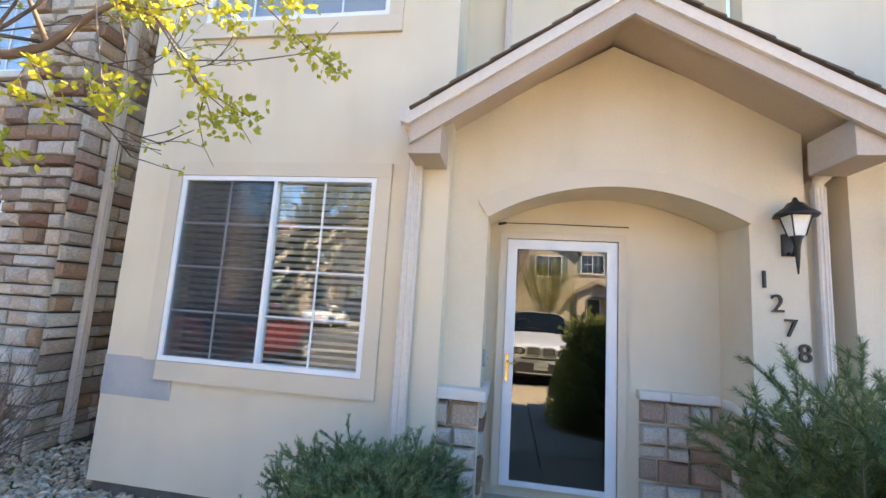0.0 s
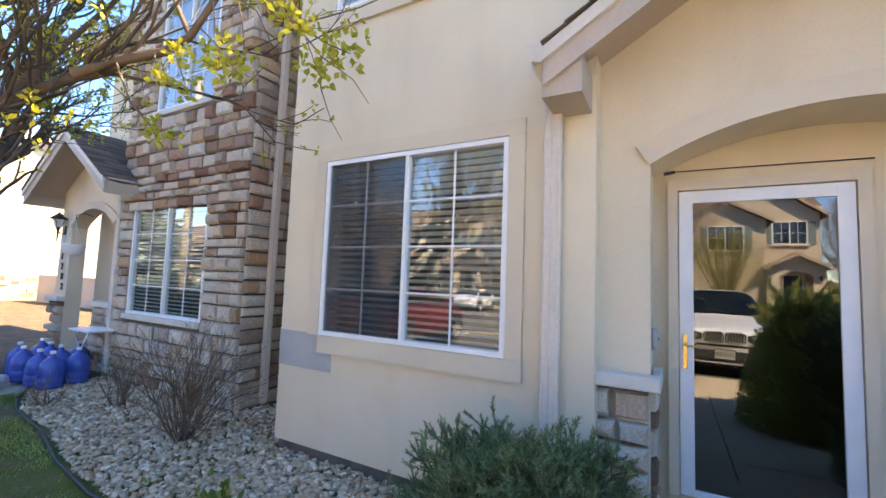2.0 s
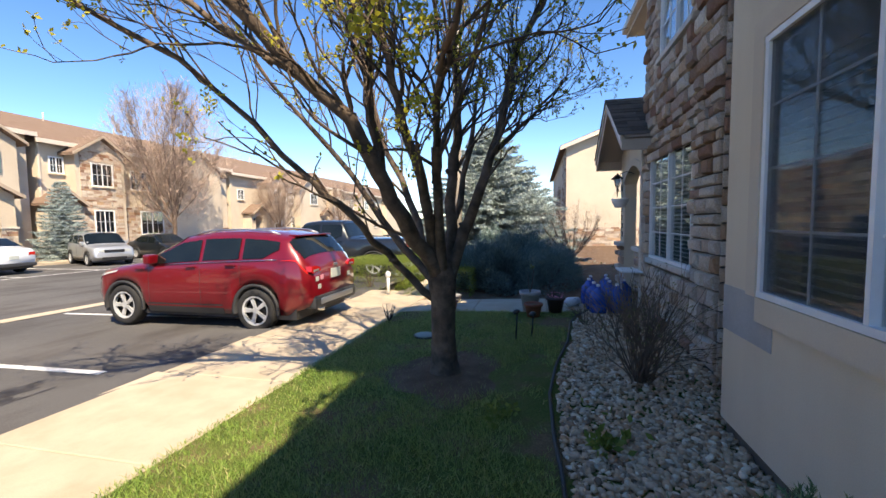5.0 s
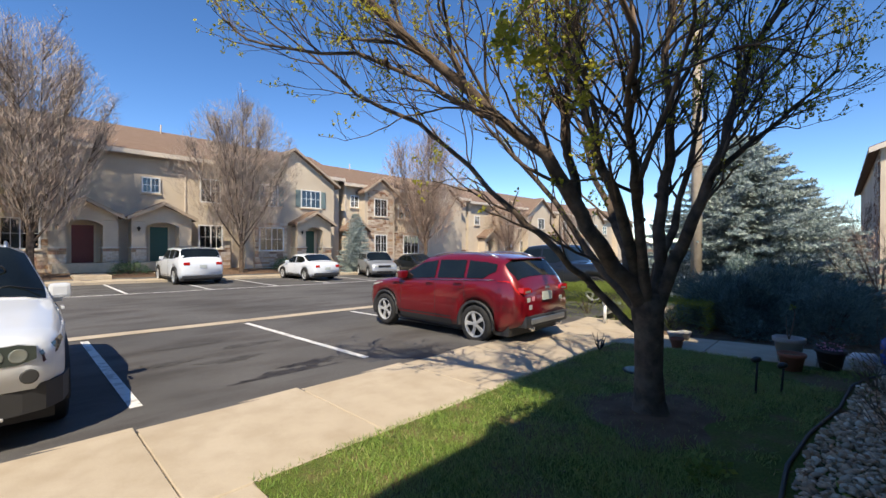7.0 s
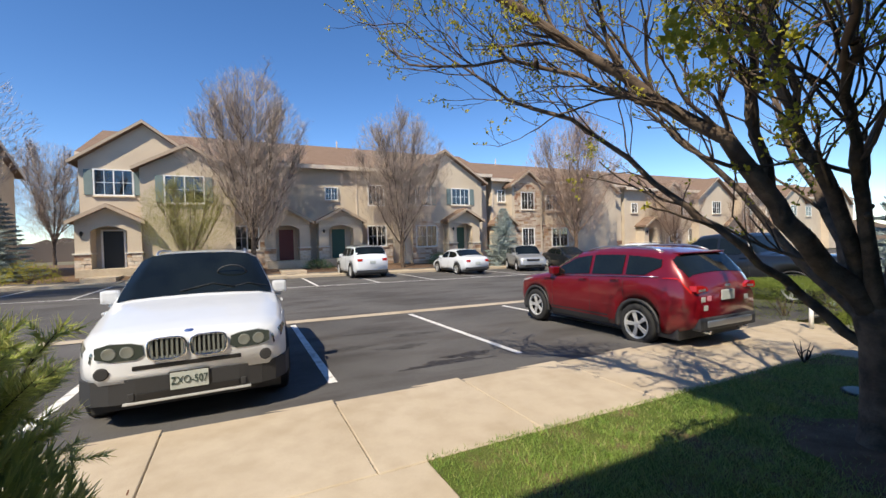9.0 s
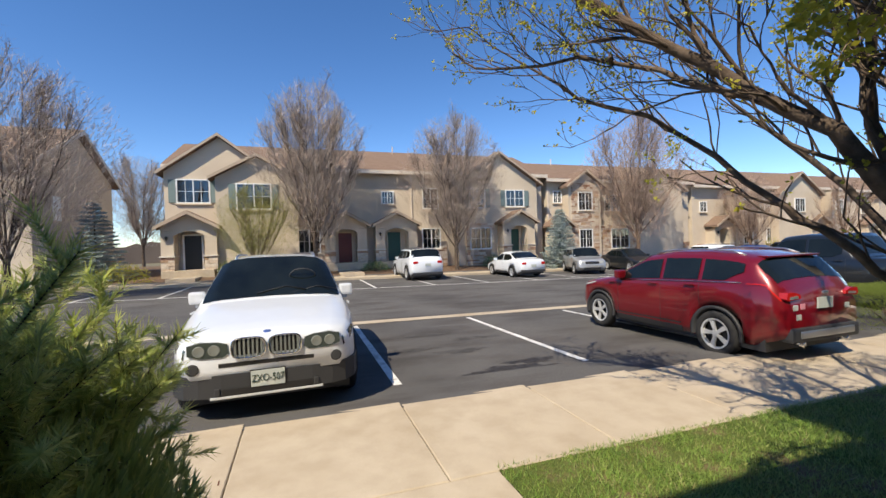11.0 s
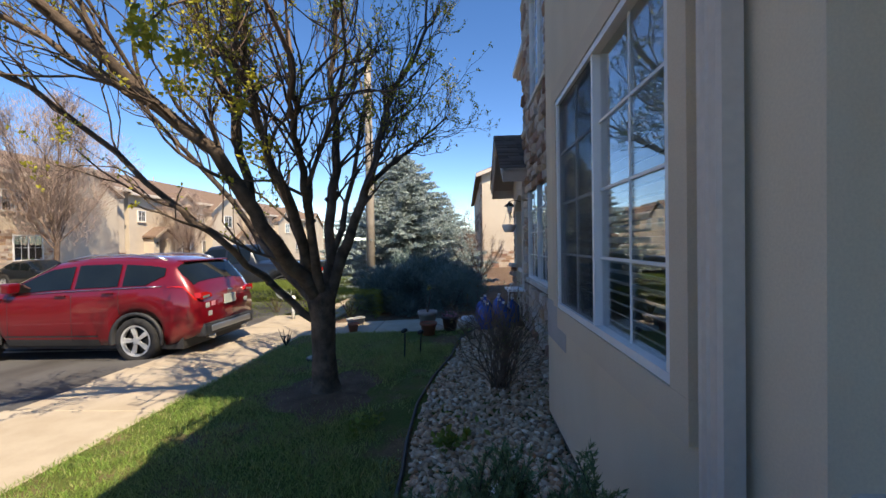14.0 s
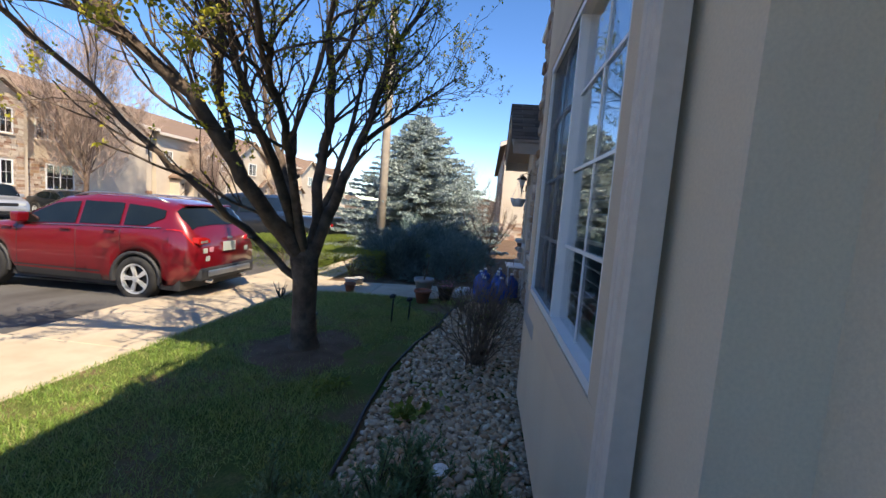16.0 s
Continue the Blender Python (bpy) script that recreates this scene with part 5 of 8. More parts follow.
for pts, r in limbs:
    pts = [Vector(q) for q in pts]
    fine = []
    for a, b in zip(pts, pts[1:]):
        k = 0.012 if (b - a).length < 0.3 else 0.026
        fine += [a, a.lerp(b, 0.5) + Vector((rt.gauss(0, k), rt.gauss(0, k), rt.gauss(0, k * 0.4)))]
    fine.append(pts[-1])
    n = len(fine) - 1
    rad = [r * (1 - 0.62 * i / n) * rt.uniform(0.94, 1.08) for i in range(n + 1)]
    tube_bm(bm, fine, rad, 10, cap=False)
    for i in range(2, n + 1):
        p = fine[i]
        if p.z < 1.9 and rt.random() < 0.75:
            continue
        d = (fine[i] - fine[i - 1]).normalized()
        for _ in range(3 if r < 0.032 or p.z > 2.9 else (2 if p.z > 2.3 else 1)):
            ax = d.orthogonal().normalized()
            ax.rotate(Matrix.Rotation(rt.uniform(0, 6.28), 3, d))
            far_out = Vector((p.x, p.y, 0)).normalized() * 0.35
            grow(bm, p.copy(), (d * 0.9 + ax * rt.uniform(0.5, 0.9) + far_out + Vector((0, 0, 0.45))).normalized(), min(0.016, max(0.006, rad[i] * rt.uniform(0.28, 0.5))), rt.uniform(0.30, 0.58), rt.choice((2, 2, 3)) if p.z > 2.0 else 1, rt, tips, 0.75, 0.16, bend=0.17)
    if r > 0.051 or fine[-1].z > 2.7:
        grow(bm, fine[-1].copy(), (fine[-1] - fine[-2]).normalized(), rad[-1], 0.8, 3, rt, tips, 0.7, 0.12, bend=0.18)
tube_bm(bm, [(0.68, 0.10, 1.95), (0.715, 0.105, 2.10), (0.73, 0.11, 2.21)], [0.040, 0.038, 0.041], 10)
for _ in range(11):      # old knots and pruning scars
    L = rt.choice(limbs[:8])[0]
    k = rt.randrange(1, 4)
    q = Vector(L[k - 1]).lerp(Vector(L[k]), rt.random())
    d = Vector((rt.gauss(0, 1), rt.gauss(0, 1), 0.4)).normalized()
    tube_bm(bm, [q, q + d * 0.05, q + d * 0.075], [0.03, 0.024, 0.018], 7)
part("trunk", bm, BARK, tree, smooth=True)
bm = bmesh.new()
for p, d, l in tips:
    if rt.random() < 0.85:
        leaf_bm(bm, p + Vector((rt.gauss(0, 0.01), 0, 0)), 0.030, rt, rt.randint(3, 5))
tagged(part("crown", bm, BUDLEAF, tree, "sparse yellow-green opening leaves"), kind="stuff")

# the long low branch that reaches out before the window
bm = bmesh.new()
bl = bmesh.new()
rb = random.Random(5)
def twig(pts, r, leafy=0.7, size=0.05, side=4):
    v = [Vector(q) - O for q in pts]
    tube_bm(bm, v, [r * (1 - 0.7 * i / (len(v) - 1)) for i in range(len(v))], 7, cap=False)
    for a, b in zip(v, v[1:]):
        for _ in range(side):
            t = rb.random()
            q = a.lerp(b, t)
            d = (b - a).normalized()
            ax = d.orthogonal().normalized()
            ax.rotate(Matrix.Rotation(rb.uniform(0, 6.28), 3, d))
            e = q + (d * 0.6 + ax + Vector((0, 0, -0.15))).normalized() * rb.uniform(0.10, 0.3)
            mid = q.lerp(e, 0.5) + Vector((rb.gauss(0, 0.015), rb.gauss(0, 0.015), rb.gauss(0, 0.015)))
            tube_bm(bm, [q, mid, e], [0.004, 0.003, 0.002], 4, cap=False)
            if rb.random() < leafy:
                for _k in range(3):
                    leaf_bm(bl, e + Vector([rb.gauss(0, 0.022) for _ in range(3)]), size, rb, 4)
            if rb.random() < leafy * 0.6:
                leaf_bm(bl, mid, size * 0.8, rb, 4)


def clump(p, n=9, r=0.028, size=0.03):
    for _ in range(n):
        leaf_bm(bl, Vector(p) - O + Vector([rb.gauss(0, r) for _ in range(3)]), size, rb, 4)


def run(pts, r, clumps=(), n=8):
    """A thin twig with leaf clumps strung along its outer part."""
    v = [Vector(q) - O for q in pts]
    tube_bm(bm, v, [max(0.0015, r * (1 - 0.75 * i / (len(v) - 1))) for i in range(len(v))], 5, cap=False)
    L = len(v) - 1
    for c in clumps:
        i = min(L - 1, int(c * L))
        clump(v[i].lerp(v[i + 1], c * L - i) + O, n)


twig([(-2.24, 1.24, 2.40), (-2.12, 1.29, 2.43), (-2.04, 1.32, 2.45)], 0.026, 0.1, side=1)
run([(-2.04, 1.32, 2.45), (-1.86, 1.42, 2.50), (-1.75, 1.46, 2.56), (-1.55, 1.45, 2.68), (-1.38, 1.45, 2.76), (-1.1, 1.5, 2.86)], 0.024)
run([(-1.38, 1.45, 2.76), (-1.25, 1.5, 2.85), (-1.1, 1.5, 3.0), (-0.9, 1.5, 3.1)], 0.009, (0.6, 1.0))
run([(-1.75, 1.46, 2.56), (-1.85, 1.4, 2.8), (-1.9, 1.35, 3.1)], 0.012, (1.0,))
run([(-1.45, 1.45, 2.72), (-1.2, 1.4, 2.62), (-0.98, 1.3, 2.42), (-0.88, 1.28, 2.28), (-0.80, 1.36, 2.23), (-0.75, 1.4, 2.21)], 0.006, (0.5, 0.62, 0.7, 0.8, 0.9, 1.0), 7)
run([(-0.98, 1.3, 2.42), (-0.93, 1.38, 2.3), (-0.91, 1.43, 2.19)], 0.003, (0.85, 1.0), 7)
run([(-1.5, 1.42, 2.7), (-1.32, 1.3, 2.5), (-1.2, 1.25, 2.28), (-1.13, 1.23, 2.17)], 0.005, (0.75, 0.88, 1.0), 8)
run([(-1.4, 1.42, 2.68), (-1.3, 1.4, 2.48), (-1.23, 1.38, 2.29)], 0.004, (1.0,), 8)
run([(-1.86, 1.42, 2.5), (-1.68, 1.36, 2.44), (-1.57, 1.32, 2.38)], 0.005, (0.9, 1.0), 7)
run([(-1.7, 1.37, 2.45), (-1.55, 1.32, 2.33), (-1.45, 1.3, 2.21)], 0.004, (1.0,), 9)
run([(-1.7, 1.37, 2.42), (-1.62, 1.3, 2.32), (-1.55, 1.28, 2.25)], 0.004, (1.0,), 8)
run([(-2.0, 1.3, 2.42), (-1.8, 1.28, 2.2), (-1.68, 1.3, 2.1), (-1.57, 1.29, 2.05)], 0.005, (0.75, 1.0), 7)
run([(-1.1, 1.5, 3.0), (-0.95, 1.5, 2.85), (-0.85, 1.5, 2.75), (-0.68, 1.5, 2.58), (-0.57, 1.5, 2.49), (-0.48, 1.5, 2.43)], 0.005, (0.35, 0.5, 0.6, 0.68, 0.76, 0.84, 0.92, 1.0), 6)
run([(-0.9, 1.5, 2.8), (-0.75, 1.5, 2.75), (-0.66, 1.48, 2.68)], 0.003, (0.6, 1.0), 9)
run([(-1.5, 1.45, 2.75), (-1.3, 1.4, 2.66), (-1.1, 1.35, 2.6), (-0.95, 1.35, 2.62)], 0.006, (0.3, 0.5, 0.65, 0.8), 10)
run([(-1.2, 1.45, 2.78), (-1.0, 1.4, 2.65), (-0.85, 1.38, 2.58)], 0.004, (0.7, 0.9, 1.0), 9)
run([(-1.35, 1.5, 2.75), (-1.3, 1.65, 2.6), (-1.25, 1.75, 2.5), (-1.15, 1.85, 2.42), (-1.10, 1.91, 2.32)], 0.005)
run([(-1.25, 1.75, 2.5), (-1.4, 1.9, 2.45), (-1.52, 2.1, 2.38), (-1.5, 2.17, 2.29)], 0.004)
run([(-1.3, 1.65, 2.6), (-1.0, 1.7, 2.62), (-0.75, 1.75, 2.68), (-0.62, 1.72, 2.8)], 0.004)
for a, b in (((-1.6, 1.45, 2.68), (-1.45, 1.3, 2.45)), ((-1.5, 1.45, 2.7), (-1.35, 1.6, 2.45)), ((-1.2, 1.45, 2.8), (-1.0, 1.25, 2.55)), ((-1.9, 1.4, 2.5), (-1.75, 1.3, 2.25)), ((-1.7, 1.46, 2.6), (-1.6, 1.55, 2.35)), ((-1.3, 1.45, 2.75), (-1.12, 1.3, 2.4))):
    m = Vector(a).lerp(Vector(b), 0.5) + Vector((0.03, 0.0, 0.04))
    run([a, tuple(m), b], 0.004)
run([(-3.05, 1.04, 2.05), (-2.95, 1.3, 2.6), (-2.7, 1.5, 3.0), (-2.2, 1.6, 3.3), (-1.6, 1.6, 3.45)], 0.022, (0.5, 0.7, 0.8, 0.9, 1.0), 7)
part("branch", bm, TWIG, tree, "long low branch with forked twigs", smooth=True)
tagged(part("leaves", bl, BUDLEAF, tree, "fresh yellow-green leaf clusters"), kind="stuff")


def bare_tree(name, x, y, h, w, seed, label, mat, base=0.0, oval=True, leaf=None, twigs=9):
    """An upright leafless street tree: a short trunk, steep limbs and a fan of fine twigs in an oval."""
    t = empty(name, x, y, ground_z(x, y) - 0.05, label=label, category="tree", group="bare street trees")
    rg = random.Random(seed)
    bm, tp = bmesh.new(), []
    bt = bmesh.new()
    tube_bm(bm, [(0, 0, 0), (0.03, 0, h * 0.08), (0, 0.03, h * 0.2)], [h * 0.014, h * 0.012, h * 0.011], 8)
    for k in range(13):
        a = 2 * math.pi * k / 13 + rg.uniform(-0.3, 0.3)
        lean = rg.uniform(0.15, 1.0)
        z0 = h * rg.uniform(0.13, 0.22)
        rad = w * 0.45 * lean
        topz = h * (0.98 - 0.35 * lean)
        pts = [Vector((0, 0, z0)), Vector((math.cos(a) * rad * 0.45, math.sin(a) * rad * 0.45, z0 + (topz - z0) * 0.30)),
               Vector((math.cos(a) * rad * 0.85, math.sin(a) * rad * 0.85, z0 + (topz - z0) * 0.7)), Vector((math.cos(a) * rad, math.sin(a) * rad, topz))]
        tube_bm(bm, pts, [h * 0.0048, h * 0.0033, h * 0.0019, h * 0.0008], 5, cap=False)
        for _ in range(24):
            s = rg.uniform(0.15, 1.0) * 3
            i = min(2, int(s))
            p = pts[i].lerp(pts[i + 1], s - i)
            b = a + rg.uniform(-1.3, 1.3)
            l = h * rg.uniform(0.07, 0.15)
            e = p + Vector((math.cos(b) * l * 0.5, math.sin(b) * l * 0.5, l * 0.85))
            tube_bm(bm, [p, p.lerp(e, 0.5) + Vector((math.cos(b), math.sin(b), 0)) * l * 0.08, e], [h * 0.0014, h * 0.001, h * 0.0007], 4, cap=False)
            for _k in range(twigs * 2):
                q = p.lerp(e, rg.uniform(0.1, 1.0))
                b2 = rg.uniform(0, 6.28)
                l2 = h * rg.uniform(0.03, 0.075)
                f = q + Vector((math.cos(b2) * l2 * 0.6, math.sin(b2) * l2 * 0.6, l2 * rg.uniform(0.3, 0.95)))
                sd = Vector((math.sin(b2), -math.cos(b2), 0.2)) * h * 0.0010
                bt.faces.new([bt.verts.new(v) for v in (q - sd, q + sd, f)])
                for _m in range(2):
                    q2 = q.lerp(f, rg.uniform(0.2, 0.9))
                    f2 = q2 + Vector((rg.gauss(0, 1), rg.gauss(0, 1), rg.uniform(0.2, 1.3))) * l2 * 0.35
                    bt.faces.new([bt.verts.new(v) for v in (q2 - sd * 0.8, q2 + sd * 0.8, f2)])
    for _ in range(15000 if twigs > 3 else 5000):
        a, e, r = rg.uniform(0, 6.28), math.asin(rg.uniform(-0.9, 1.0)), rg.random() ** 0.40
        lump = 1 + 0.13 * math.sin(3 * a + seed) + 0.10 * math.sin(5 * e + 2 * a + seed)
        low = 1 - 0.35 * max(0.0, -math.sin(e))
        q = Vector((math.cos(a) * math.cos(e) * w * 0.5 * r * lump * low, math.sin(a) * math.cos(e) * w * 0.5 * r * lump * low, h * (0.54 + 0.42 * math.sin(e) * r)))
        out = Vector((q.x, q.y, h * 0.30)).normalized()
        d = (out + Vector((rg.gauss(0, 0.5), rg.gauss(0, 0.5), rg.gauss(0.2, 0.4)))).normalized() * h * rg.uniform(0.018, 0.05)
        sd = d.orthogonal().normalized() * h * 0.0009
        sd.rotate(Matrix.Rotation(rg.uniform(0, 3.1), 3, d))
        bt.faces.new([bt.verts.new(v) for v in (q - sd, q + sd, q + d)])
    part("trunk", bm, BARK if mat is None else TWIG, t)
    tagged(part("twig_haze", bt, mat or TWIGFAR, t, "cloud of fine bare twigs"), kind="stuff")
    return t


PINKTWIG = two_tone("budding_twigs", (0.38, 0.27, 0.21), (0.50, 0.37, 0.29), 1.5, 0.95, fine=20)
GREENTWIG = two_tone("greening_twigs", (0.26, 0.25, 0.08), (0.36, 0.33, 0.12), 1.5, 0.95, fine=20)
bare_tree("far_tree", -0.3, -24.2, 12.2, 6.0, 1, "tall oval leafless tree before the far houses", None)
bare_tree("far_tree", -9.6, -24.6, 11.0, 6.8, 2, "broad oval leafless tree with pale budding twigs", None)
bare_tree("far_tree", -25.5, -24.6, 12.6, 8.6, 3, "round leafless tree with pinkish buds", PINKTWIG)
bare_tree("far_tree", 2.9, -23.0, 5.6, 4.6, 4, "small tree just turning yellow-green", GREENTWIG)
bare_tree("far_tree", -39.0, -25.0, 7.6, 5.4, 5, "leafless tree with pinkish buds by the far houses", PINKTWIG)
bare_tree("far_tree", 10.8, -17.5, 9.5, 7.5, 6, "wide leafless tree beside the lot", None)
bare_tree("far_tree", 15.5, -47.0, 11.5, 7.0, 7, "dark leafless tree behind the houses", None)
bare_tree("far_tree", -33.5, 3.0, 4.5, 4.0, 8, "small pink budding tree beside the walk", PINKTWIG, twigs=3)
bare_tree("far_tree", -52.0, -24.5, 8.0, 6.0, 9, "leafless tree far along the row", PINKTWIG, twigs=3)
bare_tree("far_tree", -13.4, 2.9, 2.3, 2.4, 10, "small pink budding shrub-like tree beside the next porch", PINKTWIG, twigs=3)
YEL = two_tone("yellow_twigs", (0.42, 0.34, 0.08), (0.55, 0.45, 0.14), 1.5, 0.95, fine=20)
bare_tree("far_tree", -60.0, -1.0, 9.5, 9.0, 12, "distant tree with yellow new growth", YEL, twigs=3)


def spruce(name, x, y, h, w, seed, label, mat, levels=26, dens=1.0, low=0.05):
    """A conical spruce: trunk, whorls of drooping boughs, each bough a spray of needle clumps."""
    t = empty(name, x, y, ground_z(x, y) - 0.05, label=label, category="conifer")
    rg = random.Random(seed)
    tube("trunk", [(0, 0, 0), (0, 0, h * 0.5), (0, 0, h * 0.97)], [h * 0.02, h * 0.012, 0.01], BARK, t, sides=7)
    bm, bb = bmesh.new(), bmesh.new()
    for i in range(levels):
        k = i / (levels - 1)
        z = h * (low + (0.97 - low) * k)
        rad = w / 2 * (1 - k) ** 0.68 * rg.uniform(0.85, 1.1) + 0.06
        n = max(5, int((11 - 5 * k) * dens))
        a0 = rg.uniform(0, 6.28)
        for j in range(n):
            a = a0 + 2 * math.pi * j / n + rg.uniform(-0.25, 0.25)
            r = rad * rg.uniform(0.75, 1.1)
            d = Vector((math.cos(a), math.sin(a), 0))
            s = Vector((-math.sin(a), math.cos(a), 0))
            tip = d * r + Vector((0, 0, z - 0.12 * r + 0.05))
            root = Vector((0, 0, z))
            tube_bm(bb, [root, root.lerp(tip, 0.6) - Vector((0, 0, 0.05 * r)), tip], [0.012, 0.008, 0.004], 3, cap=False)
            m = max(4, int(r / 0.11))
            for q in range(m):
                f = (q + 1) / m
                c = root.lerp(tip, f) - Vector((0, 0, 0.06 * r * math.sin(f * 3.1)))
                for sgn in (-1, 1, 0):
                    ln = (0.24 * (1 - 0.55 * f) + 0.06) * min(1.0, w / 3)
                    e = c + (s * sgn * 0.9 + d * 0.55 + Vector((0, 0, rg.uniform(-0.1, 0.3)))).normalized() * ln
                    for u in range(13):
                        b0 = c.lerp(e, rg.uniform(0, 1))
                        nd = Vector((rg.gauss(0, 1), rg.gauss(0, 1), rg.gauss(0.5, 1))).normalized() * rg.uniform(0.06, 0.11)
                        sd = nd.cross((e - c)).normalized() * (0.026 if dens > 1.2 else 0.018)
                        bm.faces.new([bm.verts.new(v) for v in (b0 - sd, b0 + sd, b0 + nd + (e - c) * 0.25)])
    part("boughs", bb, BARK, t)
    tagged(part("crown", bm, mat, t, "layered needle boughs"), kind="stuff")
    return t


spruce("blue_spruce", -15.6, 0.0, 5.3, 7.6, 21, "dense silvery-blue spruce beyond the hedge", BLUESPRUCE, levels=34, dens=1.35)
spruce("blue_spruce", -17.6, -24.0, 4.3, 2.9, 22, "small silvery-blue spruce before the far houses", BLUESPRUCE, levels=24)
spruce("blue_spruce", 11.2, -25.5, 4.3, 3.2, 24, "small blue-green spruce by the end house", BLUESPRUCE, levels=20)
spruce("blue_spruce", -27.0, 1.2, 4.8, 2.6, 23, "slim blue-green spruce farther along the walk", BLUESPRUCE, levels=18)


def shrub_mass(name, x, y, rx, ry, h, seed, label, mat, count, needle, shape="mound", parent=None, wild=0.15, wide=0.16, cat="shrub", z=None):
    """A leafy mass: woody stems below and many leaf or needle sprays over an uneven mound or clipped box."""
    t = empty(name, x, y, ground_z(x, y) if z is None else z, label=label, category=cat)
    rg = random.Random(seed)
    bs = bmesh.new()
    for k in range(9):
        a = rg.uniform(0, 6.28)
        q = Vector((math.cos(a) * rx * 0.5 * rg.random(), math.sin(a) * ry * 0.5 * rg.random(), h * 0.55))
        tube_bm(bs, [(0.1 * q.x, 0.1 * q.y, -0.03), q * 0.5, q], [0.016, 0.011, 0.005], 5, cap=False)
    part("stem", bs, BARK, t)
    bm = bmesh.new()
    for i in range(count):
        if shape == "box":
            u = [rg.uniform(-1, 1), rg.uniform(-1, 1), rg.uniform(0, 1)]
            k = rg.randrange(5)
            if k < 2:
                u[k] = math.copysign(1 - abs(rg.gauss(0, 0.05)), rg.random() - 0.5)
            else:
                u[2] = 1 - abs(rg.gauss(0, 0.05))
            p = Vector((u[0] * rx, u[1] * ry, max(0.03, u[2] * h)))
            out = Vector((u[0] ** 5, u[1] ** 5, 0.8)).normalized()
        else:
            a, e = rg.uniform(0, 6.283), math.asin(rg.uniform(0.0, 1.0))
            lump = 1 + wild * math.sin(3 * a + seed) * math.cos(5 * e) + wild * 0.6 * math.sin(7 * a + 2 * e + seed)
            r = lump * (1 - abs(rg.gauss(0, 0.13)))
            p = Vector((math.cos(a) * math.cos(e) * rx * r, math.sin(a) * math.cos(e) * ry * r, max(0.03, math.sin(e) * h * r)))
            out = Vector((p.x / rx, p.y / ry, p.z / h + 0.35)).normalized()
        for s in range(3):
            d = (out + Vector((rg.gauss(0, 0.5), rg.gauss(0, 0.5), rg.gauss(0, 0.4)))).normalized()
            L = needle * rg.uniform(0.5, 1.3)
            sd = d.orthogonal().normalized() * needle * wide
            sd.rotate(Matrix.Rotation(rg.uniform(0, 3.1), 3, d))
            q = p + d * L * 0.2
            bm.faces.new([bm.verts.new(v) for v in (q - sd * 0.5, q + sd * 0.3, q + d * L * 0.9 + sd * 0.4, q + d * L)])
    tagged(part("foliage", bm, mat, t), kind="stuff")
    return t


def spray_bush(name, x, y, z, boughs, seed, label, mat, needle=0.022, step=0.012, thick=3, cat="shrub", fat=0.04, sprigs=4, fill=None):
    """Boughs given as (azimuth, rise, length): each a twig with side sprigs clothed in fine needles."""
    t = empty(name, x, y, z, label=label, category=cat)
    rg = random.Random(seed)
    bw, bm = bmesh.new(), bmesh.new()
    def clothe(a, b, dens):
        n = max(2, int((b - a).length / step * dens))
        ax = (b - a).normalized()
        for i in range(n):
            c = a.lerp(b, (i + rg.random()) / n)
            for _ in range(thick):
                o = ax.orthogonal().normalized()
                o.rotate(Matrix.Rotation(rg.uniform(0, 6.28), 3, ax))
                d = (o * 0.8 + ax * 0.8).normalized() * needle * rg.uniform(0.7, 1.3)
                sd = d.cross(ax).normalized() * needle * fat
                bm.faces.new([bm.verts.new(v) for v in (c - sd, c + sd, c + d)])
    for az, rise, L in boughs:
        d = Vector((math.cos(az) * math.cos(rise), math.sin(az) * math.cos(rise), math.sin(rise)))
        pts = [Vector((0, 0, 0))]
        for k in range(5):
            d = (d + Vector((rg.gauss(0, 0.1), rg.gauss(0, 0.1), rg.gauss(0.05, 0.07)))).normalized()
            pts.append(pts[-1] + d * L / 5)
        tube_bm(bw, pts, [0.012, 0.01, 0.008, 0.006, 0.004, 0.002], 5, cap=False)
        for k in range(2, 6):
            clothe(pts[k - 1], pts[k], 1.0)
            for _ in range(sprigs):
                o = d.orthogonal().normalized()
                o.rotate(Matrix.Rotation(rg.uniform(0, 6.28), 3, d))
                l2 = L * rg.uniform(0.12, 0.26)
                q = pts[k - 1].lerp(pts[k], rg.random())
                e = q + (d + o * 0.9 + Vector((0, 0, 0.15))).normalized() * l2
                tube_bm(bw, [q, e], [0.003, 0.0015], 3, cap=False)
                clothe(q, e, 1.0)
                for _m in range(2):
                    q2 = q.lerp(e, rg.uniform(0.3, 0.9))
                    o2 = Vector((rg.gauss(0, 1), rg.gauss(0, 1), rg.gauss(0.3, 0.8))).normalized()
                    clothe(q2, q2 + (d + o2).normalized() * l2 * 0.4, 1.0)
    if fill:
        rx, h, n, size = fill
        for _ in range(n):
            a, e, r = rg.uniform(0, 6.28), math.asin(rg.random()), rg.uniform(0.3, 0.95)
            p = Vector((math.cos(a) * math.cos(e) * rx * r, math.sin(a) * math.cos(e) * rx * r, max(0.02, math.sin(e) * h * r)))
            for _k in range(3):
                d = (p + Vector((rg.gauss(0, 0.3), rg.gauss(0, 0.3), 0.2 + rg.gauss(0, 0.2)))).normalized() * size * rg.uniform(0.6, 1.3)
                sd = d.orthogonal().normalized() * size * 0.10
                bm.faces.new([bm.verts.new(v) for v in (p - sd, p + sd, p + d)])
    part("stem", bw, BARK, t)
    tagged(part("needles", bm, mat, t), kind="stuff")
    return t

